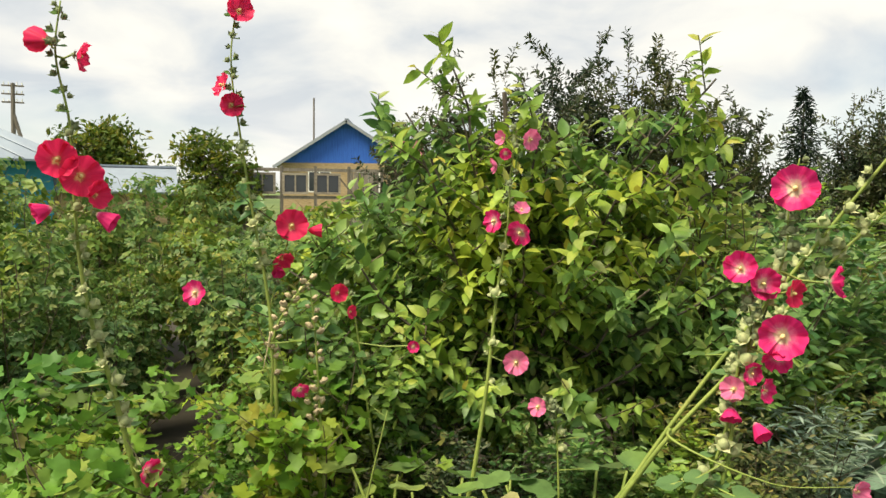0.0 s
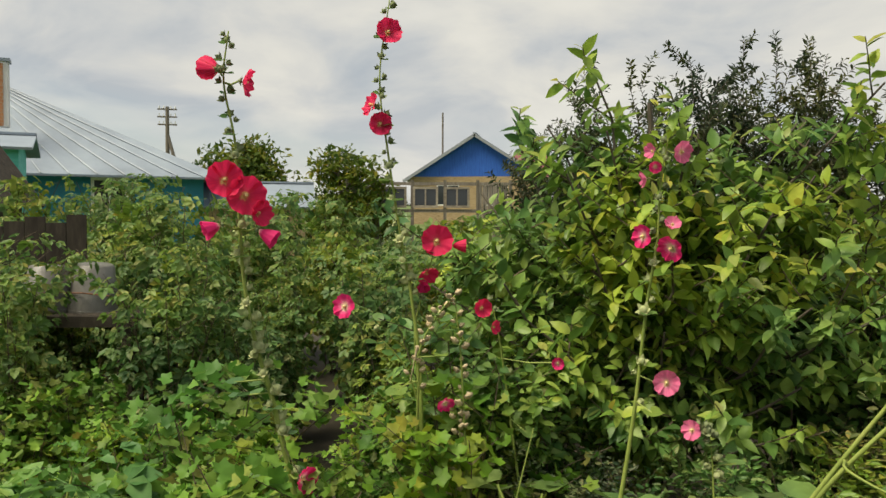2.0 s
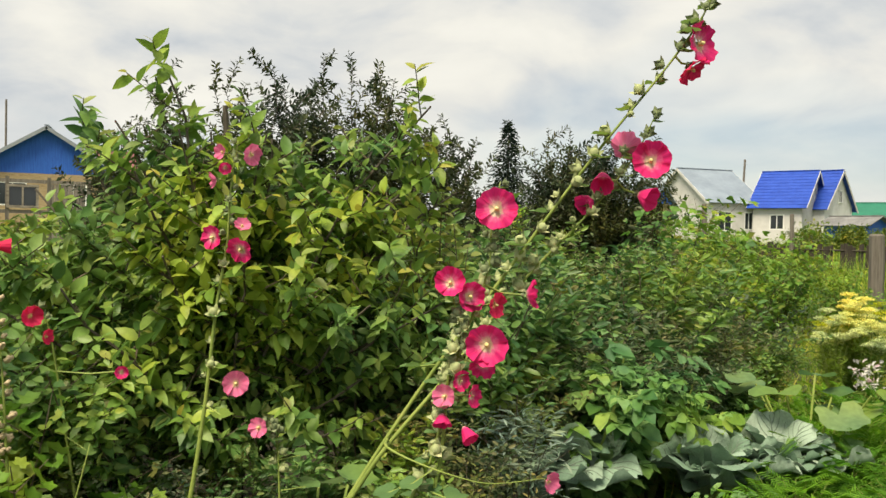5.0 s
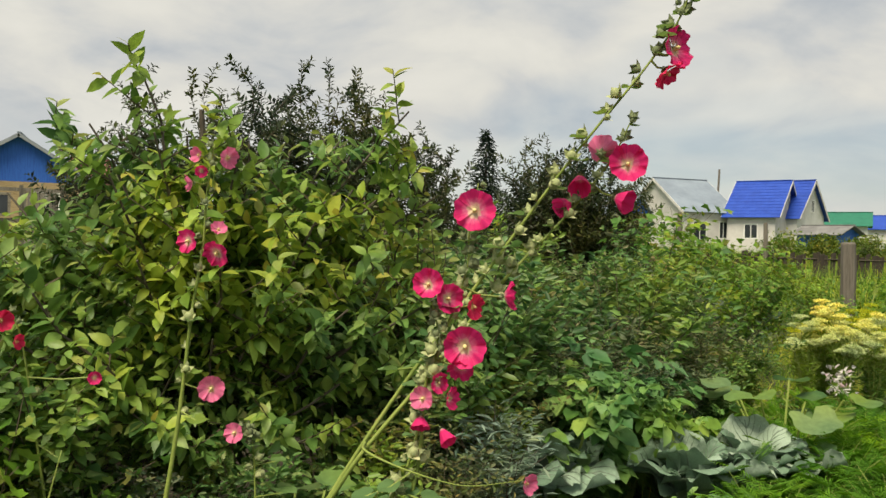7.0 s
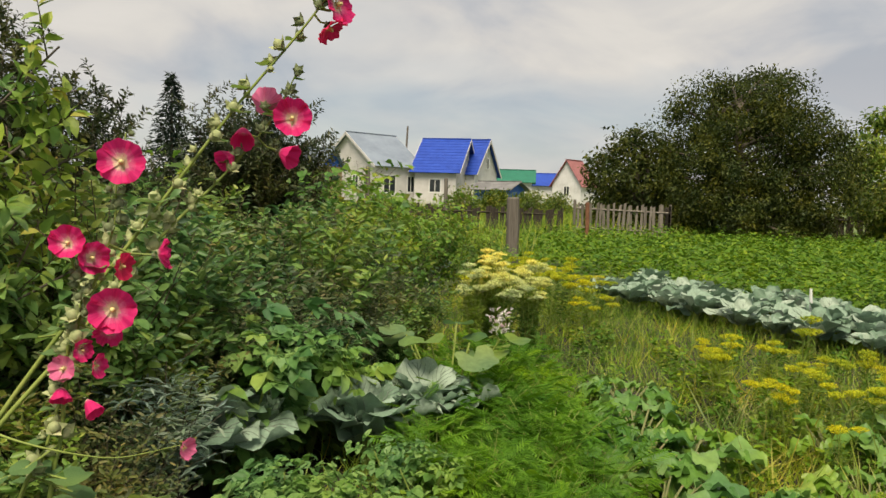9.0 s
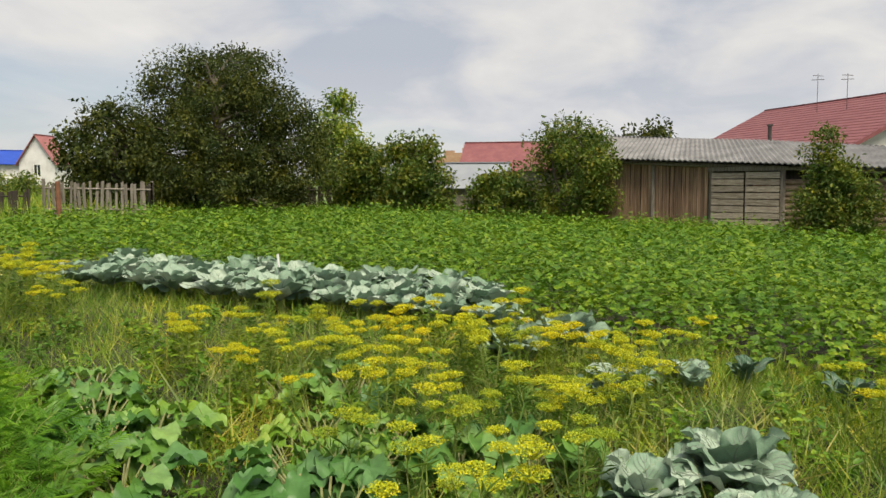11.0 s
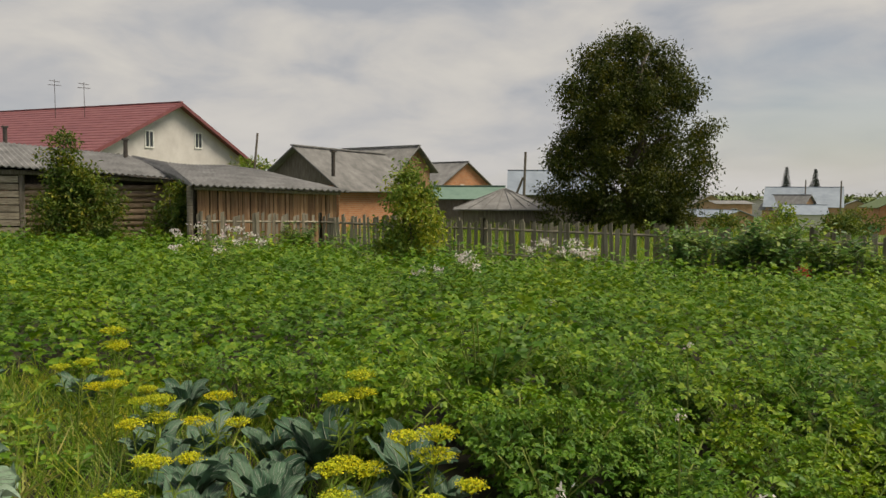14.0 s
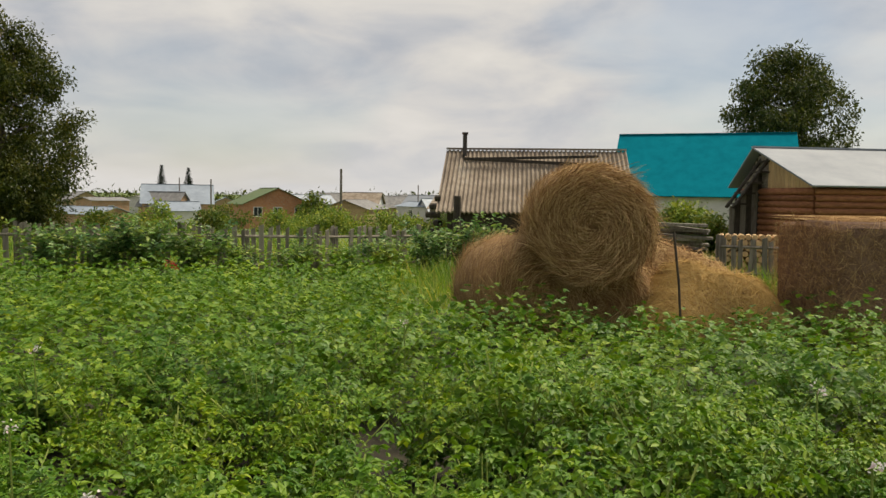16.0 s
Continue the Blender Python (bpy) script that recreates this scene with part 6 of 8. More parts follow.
CAB_MESH = {m: [leaf_mesh(t, m, *((8, 8) if m is L_CABBAGE else (10, 10))) for t in tpl] for m, tpl in ((L_CABBAGE, CAB_TPL), (L_DARKCAB, DARK_TPL))}
BIG_MESH = [leaf_mesh(t, L_CABBAGE, 14, 12) for t in BIG_TPL]


def leaf_pose(p, way, up, s):
    y = Vector(way).normalized()
    x = y.cross(Vector(up)).normalized()
    z = x.cross(y)
    return Matrix(((x[0], y[0], z[0], p[0]), (x[1], y[1], z[1], p[1]), (x[2], y[2], z[2], p[2]), (0, 0, 0, 1))) @ Matrix.Scale(s, 4)


def cabbage(label, mat, leaves=15, r=0.30, head=True, lift=0.55, name="cabbage", meshes=None):
    th = thing(name, label, "cabbage", group="cabbages")
    for i in range(leaves):
        a = i * 2.4 + rnd(-.3, .3)
        u = i / leaves
        way = (math.cos(a), math.sin(a), lift + 1.7 * u * u + rnd(-.25, .3))
        up = (-math.cos(a) * (.35 + 1.2 * u) + rnd(-.35, .35), -math.sin(a) * (.35 + 1.2 * u) + rnd(-.35, .35), 1.0 - .5 * u)
        ob = new("leaf", (meshes or CAB_MESH[mat])[int(rnd(0, 4))])
        ob.parent = th
        ob.matrix_basis = leaf_pose((math.cos(a) * .03, math.sin(a) * .03, .15 + .06 * u), way, up, r * (1.12 - .4 * u) * rnd(.75, 1.15))
    if head:
        part("head", [ball((0, 0, .24), r * .28, 7, 12, .85)], mat, th, smooth=True)
    part("stump", [tube([(0, 0, -.05), (0, 0, .24)], .028, 7)], M_STEM, th)
    return th


CAB = [cabbage("large blue-green cabbage with open ruffled outer leaves", L_CABBAGE, 19, .27, True, .62, meshes=BIG_MESH) for _ in range(2)]
CABS = [cabbage("grey-green cabbage in a garden row", L_CABBAGE, 11, .28) for _ in range(2)]
DARK = [cabbage("dark blue-green broccoli plant with upright leaves", L_DARKCAB, 10, .36, False, 1.7, "broccoli_plant") for _ in range(2)]
plant_out(CAB, [(3.7, -.85, 20, 1.15), (3.2, -.92, 100, .9), (3.45, -.5, 210, .8), (2.58, 3.08, 40, 1.3), (2.98, 3.10, 200, 1.1), (1.55, 3.15, 90, 1.3), (1.86, 3.3, 10, 1.2), (5.2, -.45, 60, 1.0), (6.6, -.1, 0, 1.05), (5.7, -.9, 80, .85), (6.1, .35, 30, .95)])
row = []
for k in range(4):
    for i in range(12):
        u = i / 11
        row.append((8.75 + .52 * k - 1.15 * u + rnd(-.1, .1), 5.75 - 5.2 * u + .15 * k + rnd(-.12, .12), float(rnd(0, 360)), float(rnd(.85, 1.12))))
plant_out(CABS, row)
plant_out(DARK, [(x, y, a, .74 * k) for x, y, a, k in [(3.4, -2.35, 33, 1.1), (2.95, -2.5, 190, 1.1), (2.83, -2.2, 15, .85), (2.5, -2.2, 95, .9), (2.74, -2.55, 165, .85), (2.2, -2.32, 220, .9), (1.95, -1.72, 0, 0.94), (2.35, -1.65, 70, 0.89), (2.85, -1.85, 130, 0.89), (3.3, -2.1, 200, 0.89), (3.75, -2.25, 20, 0.94), (4.3, -2.35, 280, 1.00), (4.9, -2.3, 100, 1.00), (5.5, -1.9, 40, 1.00), (6.0, -1.35, 0, 0.94), (1.7, -1.5, 60, 0.83), (2.6, -1.5, 10, 0.89), (3.44, -1.72, 40, 1.06), (3.1, -1.9, 130, 1.06), (2.75, -1.62, 90, 1.06), (2.6, -1.95, 200, 1.00), (2.17, -2.1, 300, 1.00), (2.3, -1.35, 0, 0.94), (2.05, -1.5, 50, 1.00), (2.9, -1.55, 110, 1.00), (3.2, -1.62, 10, 1.00), (3.7, -1.75, 80, 1.00), (3.95, -2.0, 140, 1.06), (2.45, -1.85, 20, 1.06), (3.35, -1.95, 260, 1.00), (4.15, -1.8, 0, 0.94), (3.55, -1.85, 140, 0.89), (4.6, -2.0, 0, 0.89)]])


def dill(h, umbels, mat, label, name="dill_plant", feather=34):
    th = thing(name, label, "dill", group="dill")
    st = canes(umbels, h, .14, .015, .05, 5)
    br("branchwork", tri_tubes(st, .005, .0025, 4), M_STEM, th)
    fc = []
    for s in st:
        n = feather
        p = along(s, RNG.uniform(.1, .9, n))
        fc.append(strew(leaf2(.022), p, RNG.normal(0, 1, (n, 3)) * [1, 1, .6] + [0, 0, .4], RNG.normal(0, 1, (n, 3)) + [0, 0, .5], RNG.uniform(.05, .13, n)))
    tagged(part("feathery_foliage", fc, L_DILL, th), kind="stuff")
    for s in st:
        top, r = s[-1], rnd(.050, .085)
        rays, heads = [], []
        for i in range(22):
            a, q = i * 2.4, math.sqrt((i + .5) / 22)
            e = top + np.array([math.cos(a) * q * r, math.sin(a) * q * r, .05 * (1 - .35 * q * q)])
            rays.append(tube([top, e], .0012, 3, cap=False))
            heads.append(e)
        heads = np.repeat(np.array(heads), 17, 0)
        n = len(heads)
        part("umbel", [strew(leaf2(.42), heads + RNG.normal(0, .008, (n, 3)) * [1, 1, .5], RNG.normal(0, 1, (n, 3)) * [1, 1, .5], RNG.normal(0, .5, (n, 3)) + [0, 0, 1], RNG.uniform(.008, .013, n))] + rays, mat, th)
    return th


DILL = [dill(.68, 3, L_UMBEL, "flowering dill with flat yellow umbels") for _ in range(4)]
PALE = [dill(.85, 18, L_PALEUMBEL, "pale cream-yellow flowering herb clump", "herb_clump", 30) for _ in range(2)]
bedA = [(3.6, .5), (4.4, -.6), (5.6, -.9), (6.3, .0), (6.4, 1.2), (5.8, 3.0), (5.0, 2.6), (4.4, 1.4)]
bedB = [(4.9, 4.1), (6.2, 3.9), (7.9, 5.6), (7.2, 6.4), (5.4, 5.6)]
spots = scatter(bedA, .31, .45, .75, 1.15) + scatter(bedB, .33, .4, .95, 1.25) + scatter([(6.9, 5.7), (8.2, 6.0), (8.9, 7.2), (7.6, 7.4)], .36, .4, .9, 1.2)
spots += [(x + rnd(-.08, .08), y + rnd(-.08, .08), float(rnd(0, 360)), float(rnd(.9, 1.1))) for x, y in
          ((3.17, -2.37), (2.18, -1.87), (2.62, -1.97), (2.03, -1.98), (2.4, -2.1), (3.7, -1.95), (4.3, -1.9), (3.0, -1.4), (3.45, -1.5), (2.6, -1.2), (4.6, -1.75), (4.9, -1.6), (5.0, -1.9), (2.9, .25), (3.1, .45), (3.3, .1), (2.7, .1), (3.4, .75), (2.5, .4), (2.2, -1.55), (1.9, -1.3), (4.0, 3.1),
           (3.8, 3.4), (4.3, 3.3), (3.6, 3.2), (4.5, 3.8), (2.35, -.3), (2.3, -.1), (6.3, -1.2), (3.9, -.4), (4.1, -.2), (3.6, -.3), (3.3, -.2))]
spots = [s for s in spots if math.hypot(s[0] - 5.4, s[1] - 4.7) > .95 and not (abs(s[0] * .64 - s[1] * .77) < .75 and 3.6 < math.hypot(s[0], s[1]) < 7)]
plant_out(DILL, spots)
plant_out(PALE, [(5.3, 4.75, 0, 1.0), (5.65, 4.6, 80, 1.0), (5.55, 5.0, 150, 1.0), (5.2, 4.5, 50, .9), (5.05, 4.75, 200, .9), (5.45, 4.45, 100, .85)])


def rosette(name, label, category, leaves, size, tpl, mat, lift, stalk, stalk_m, group="", lean=-.2):
    th = thing(name, label, category, group=group)
    ch, st = [], []
    for i in range(leaves):
        a = i * 2.4 + rnd(-.3, .3)
        d = np.array([math.cos(a), math.sin(a), lift + rnd(-.25, .4)])
        e = unit(d) * stalk * rnd(.7, 1.1)
        st.append(np.array([(0, 0, 0), e * .5 + [0, 0, .02], e]))
        w = np.array([[math.cos(a), math.sin(a), rnd(-.35, .35) - .4 * max(0, lean)]])
        ch.append(strew(tpl[i % len(tpl)] if isinstance(tpl, list) else tpl, [e], w, [(math.cos(a) * lean + rnd(-.2, .2), math.sin(a) * lean + rnd(-.2, .2), 1)], [size * rnd(.7, 1.15)]))
    br("branchwork", tri_tubes(st, .007, .005, 5), stalk_m, th)
    tagged(part("foliage", ch, mat, th, smooth=True), kind="stuff")
    return th


T_BEET = [cabbage_leaf(.40, .14, .15, 6, 8, p, d) for p, d in ((1.0, .62), (2.6, .4), (4.1, .8))]
M_BEETSTALK = surface("beet_stalk", (0.14, 0.14, 0.06), (0.22, 0.24, 0.10), 20, c3=(0.24, 0.12, 0.09))
BEET = [rosette("beet_plant", "beet plant with pale drooping crinkled leaves", "beet", 19, .165, T_BEET, L_BEET, 1.25, .27, M_BEETSTALK, "beets") for _ in range(3)]
plant_out(BEET, [(x, y, float(rnd(0, 360)), float(rnd(.85, 1.15))) for x, y in ((3.95, 2.35), (4.25, 2.6), (3.55, 2.1), (3.2, 1.75), (2.85, 1.45), (2.55, 1.25), (3.75, 1.95), (4.6, 2.85), (3.35, .95), (3.0, .75), (3.7, 1.15), (2.75, .6), (2.6, .9), (4.15, 2.15), (3.9, .75), (4.85, 1.20), (4.06, 0.68), (3.70, 0.34), (3.59, 0.75), (4.09, 1.17), (4.75, 1.57), (4.01, 0.05))])
MALLOW = [rosette("mallow_plant", "young mallow plant with broad round pale green leaves", "mallow", 11, .20, T_HOLLY, L_HOLLY, 2.0, .58, M_STEM, lean=.5) for _ in range(2)]
plant_out(MALLOW, [(3.4, 3.34, 0, 1.12), (3.25, 3.2, 90, .72)])
HIGH = [rosette("hollyhock_rosette", "broad lobed hollyhock leaves on long stalks", "hollyhock", 11, .16, T_HOLLY, L_HOLLY, 2.2, .63, M_STEM, "hollyhock leaves", .55) for _ in range(3)]
plant_out(HIGH, [(.0, 2.32, 0, 1.0), (.2, 2.3, 120, .95), (.42, 2.22, 200, 1.0), (.62, 1.95, 40, .9), (.95, 2.0, 300, .9), (-.2, 2.4, 10, .85), (.75, 2.25, 70, .85), (1.15, 1.95, 70, .8)])
WITHER = rosette("withered_rosette", "withered brown hollyhock leaves hanging on their stalks", "hollyhock", 6, .15, T_HOLLY, L_WITHER, 2.3, .6, M_DRY, "", 1.2)
plant_out([WITHER], [(.5, 2.22, 40, 1.0), (.85, 2.05, 160, .9), (.3, 2.3, 300, .85)])
T_FERN = pinnate(leaf2(.07), 9, .26, .16, 50)
CARROT = [bush("carrot_tops", "bright green feathery carrot tops", "carrot", 18, .36, .2, T_FERN, None, L_CARROT, 7, .17, stem_m=M_STEM, r=.003, group="carrot bed") for _ in range(3)]
plant_out(CARROT, scatter([(2.1, 1.55), (3.2, 2.0), (4.1, 2.9), (4.4, 4.1), (3.5, 4.0), (2.9, 3.0), (2.4, 2.3)], .33, .4, .85, 1.2))
small = scatter([(1.25, 2.15), (2.0, 1.75), (2.45, 2.4), (2.35, 2.8), (2.0, 3.35), (1.5, 3.2)], .33, .3, .82, 1.05)
BLUEPOT = [potato(12, .62, .32, T_BEDPOT, 14, .20, L_BLUELEAF) for _ in range(2)]
plant_out(BLUEPOT, [(2.2, 3.45, 0, 1.2), (2.5, 3.52, 90, 1.15)])
for x, y, s in ((2.0, 3.3, 1.05), (2.35, 3.75, 1.25), (2.72, 3.6, .95), (2.15, 3.7, 1.1)):
    copy_thing(BLUEPOT[int(rnd(0, 2))], stand(x, y, float(rnd(0, 360)), s))
for x, y, a, s in small:
    if y > 2.62:
        continue
    copy_thing(BLUEPOT[int(rnd(0, 2))], stand(x, y, a, s * (.55 + .10 * (y - 1.8))))
for x, y, s in ((.75, 2.65, .55), (1.05, 2.5, .5), (.45, 2.75, .5), (.2, 2.8, .45), (1.15, 2.9, .6), (.9, 2.2, .45), (.6, 2.3, .4), (1.3, 3.2, .7), (-.1, 2.9, .5)):
    copy_thing(HEDGE[int(rnd(0, 3))], stand(x, y, float(rnd(0, 360)), s))
for x, y, s in ((-1.35, 1.75, .8), (-1.1, 1.6, .75), (-1.6, 2.0, .85), (-1.85, 1.75, .8)):
    copy_thing(BLUEPOT[int(rnd(0, 2))], stand(x, y, float(rnd(0, 360)), s * 1.2))
for x, y in ((-1.9, 2.3), (-2.3, 2.5), (-2.1, 2.05), (-2.6, 2.3)):
    copy_thing(CURR[int(rnd(0, 4))], stand(x, y, float(rnd(0, 360)), 1.0))
GREY = bush("sea_buckthorn", "small grey-leaved sea buckthorn sapling", "bush", 9, .85, .2, leaf2(.09), None, L_GREY, 34, .075, twigs=4, twig_len=.18, twig_per=14, r=.004, u0=.3)
GREY.matrix_basis = stand(1.46, 2.92, 0, 1.05)


def blades(name, label, poly, gap, per, h, mat, lodged=0.4, seed=3):
    """Grass over a bed, thick and leaning; nobody could count it."""
    ps, ws, us, ss = [], [], [], []
    for x, y, a, s in scatter(poly, gap, .5):
        n = per
        z = float(ground_z(x, y))
        ps.append(np.stack([x + RNG.normal(0, gap * .5, n), y + RNG.normal(0, gap * .5, n), np.full(n, z)], -1))
        lean = RNG.normal(0, lodged, (n, 2)) + RNG.normal(0, lodged * .6, 2)
        ws.append(np.column_stack([lean, np.ones(n)]))
        us.append(RNG.normal(0, 1, (n, 3)))
        ss.append(h * RNG.uniform(.5, 1.2, n) * s)
    v = np.array([(-.012, 0, 0), (.012, 0, 0), (.010, .55, .03), (-.010, .55, .03), (0, 1, .16)])
    f = np.array([(0, 1, 2), (0, 2, 3), (3, 2, 4)])
    ob = part(name, [strew((v, f), np.vstack(ps), np.vstack(ws), np.vstack(us), np.concatenate(ss))], mat)
    return tagged(ob, label, "grass", kind="stuff")


blades("dry_grass", "straw-coloured lodged grass between the beds", [(2.4, -.1), (3.6, -1.2), (5.0, -1.6), (6.2, -1.0), (7.0, .6), (6.4, 2.2), (5.2, 2.6), (4.2, 1.9), (3.0, 1.1)], .17, 8, .38, L_STRAW, .9)
blades("green_grass", "green grass and weeds under the beds", [(1.2, 1.3), (2.6, -.6), (4.4, -2.2), (6.8, -1.6), (9.2, .4), (10.6, 2.2), (10.6, 6), (7.5, 7.5), (4.4, 5.2), (2.2, 3.0)], .17, 13, .24, L_GRASS, .6)
blades("row_grass", "grass and weeds between broccoli and potatoes", [(1.2, -1.0), (2.6, -1.0), (5.0, -1.5), (7.4, -.8), (6.4, -2.6), (4.4, -3.1), (2.4, -2.3), (1.0, -1.7)], .15, 14, .26, L_GRASS, .6)
blades("meadow_grass", "tall green meadow grass behind the picket fence", [(22, -12.6), (9, -15.2), (2, -19), (4, -24), (14, -30), (26, -26), (30, -20)], .5, 12, .75, L_GRASS, .35)
blades("field_margin_grass", "rough grass along the field's edge", [(10, 8.5), (18, 14.3), (26, 12.2), (32, 9), (36, 30), (24, 36), (8, 20)], .55, 12, .7, L_GRASS, .35)
blades("margin_grass", "weeds along the southern edge of the field", [(-10, -9.5), (2.2, -10.5), (3, -17), (-3, -21), (-10, -18)], .32, 12, .55, L_GRASS, .4)
blades("shed_grass", "weeds growing along the shed walls", [(26.5, 1), (29, 2), (27.4, -1.6), (21.6, -9.8), (19.1, -12.2), (17.8, -11.0), (20.6, -8.6)], .3, 10, .5, L_GRASS, .35)
WEED = [bush("garden_weed", "leafy green weed between the vegetables", "weed", 7, .34, .16, T_OVAL, None, L_POTATO, 11, .075, stem_m=M_STEM, r=.003, group="weeds") for _ in range(3)]
plant_out(WEED, scatter([(1.0, 1.2), (2.4, -.4), (4.6, -1.9), (6.4, -1.0), (7.6, 1.4), (6.8, 4.2), (4.6, 5.0), (2.4, 2.6)], .5, .45, .7, 1.1))


# ---- hollyhocks ----
def petal_ring(r, cup, ruffle, petals=5, seed=0):
    rg = np.random.default_rng(seed)
    ch = []
    nu, nv = 12, 7
    for p in range(petals):
        a0 = p * 2 * np.pi / petals + rg.normal(0, .05)
        v = []
        for j in range(nv + 1):
            t = j / nv
            for i in range(nu + 1):
                u = -1 + 2 * i / nu
                half = (math.pi / petals) * 1.2
                rr = r * (.08 + .92 * t) * (1 - .09 * abs(u) ** 4 * t + .035 * t * t * math.sin(7.3 * u + 2.1 * p + seed) - .04 * t * math.exp(-9 * u * u))
                a = a0 + u * half
                z = cup * r * (t ** 1.5) + ruffle * r * t ** 3 * (.7 * math.sin(4 * u + p * 1.7 + seed) + .45 * math.sin(9.5 * u + p * 2.3)) + .012 * r * p / petals + .05 * r * u
                v.append((rr * math.cos(a), rr * math.sin(a), z))
        k = nu + 1
        f = [(j * k + i, j * k + i + 1, (j + 1) * k + i + 1, (j + 1) * k + i) for j in range(nv) for i in range(nu)]
        ch.append((np.array(v), np.array(f)))
    return ch


FLOWER_MESH = {}
for code, mat in (("r", PETAL_RED), ("k", PETAL_ROSE), ("p", PETAL_PINK)):
    for k in range(3):
        me = mesh_of("flower", petal_ring(.055, .30 + .16 * k, .17, seed=k), True)
        me.materials.append(mat)
        FLOWER_MESH[code, k] = me
for code, mat in (("c", PETAL_ROSE), ("b", PETAL_RED)):
    for k in range(3):
        me = mesh_of("flower", petal_ring(.055, 1.25 + .3 * k, .06, seed=k + 5), True)
        me.materials.append(mat)
        FLOWER_MESH[code, k] = me
STAMEN_MESH = mesh_of("stamen", [tube([(0, 0, 0), (0, 0, .006), (0, 0, .014), (0, 0, .02)], [.004, .0065, .006, .003], 8)], True)
STAMEN_MESH.materials.append(M_STAMEN)
sep = []
for i in range(6):
    a = i * math.pi / 3
    sep.append(strew(leaf4(.32, .1, -.2), [(0, 0, -.016)], [(math.cos(a), math.sin(a), .22)], [(-math.cos(a) * .3, -math.sin(a) * .3, 1)], [.024]))
SEPAL_MESH = mesh_of("sepals", sep + [ball((0, 0, -.015), .008, 4, 7)])
SEPAL_MESH.materials.append(M_BUD)
bud = [ball((0, 0, 0), .0105, 6, 8, 1.15)]
for i in range(5):
    a = i * 2 * math.pi / 5
    bud.append(strew(leaf4(.36, .1, -.3), [(math.cos(a) * .004, math.sin(a) * .004, -.008)], [(math.cos(a) * .5, math.sin(a) * .5, 1)], [(math.cos(a), math.sin(a), -.3)], [.022]))
BUD_MESH = mesh_of("bud", bud, True)
BUD_MESH.materials.append(M_BUD)
POD_MESH = mesh_of("seed_pod", bud, True)
POD_MESH.materials.append(M_POD)
v, f = ball((0, 0, 0), .013, 7, 10, .9)
dry = [(v * np.random.default_rng(4).uniform(.45, 1.3, len(v))[:, None] * [1, .8, 1.25] + [0, 0, .003], f)]
DRYPOD_MESH = mesh_of("dry_pod", dry, True)
DRYPOD_MESH.materials.append(M_DRY)
HLEAF_MESH = mesh_of("leaf", [T_HOLLY], True)
HLEAF_MESH.materials.append(L_HOLLY)
# the camera's eye point; blossom facings are counted from it to fit its view
EYE_POINT = np.array((0.05, 0.0, 1.5))


def child(name, me, parent, m):
    ob = new(name, me)
    ob.parent = parent
    ob.matrix_basis = m
    return ob


def facing(p, way, spin=0.0, s=1.0):
    q = Vector(way).to_track_quat("Z", "Y").to_matrix().to_4x4()
    return Matrix.Translation(p) @ q @ pose(0, 0, 0, 0, 0, spin) @ Matrix.Scale(s, 4)


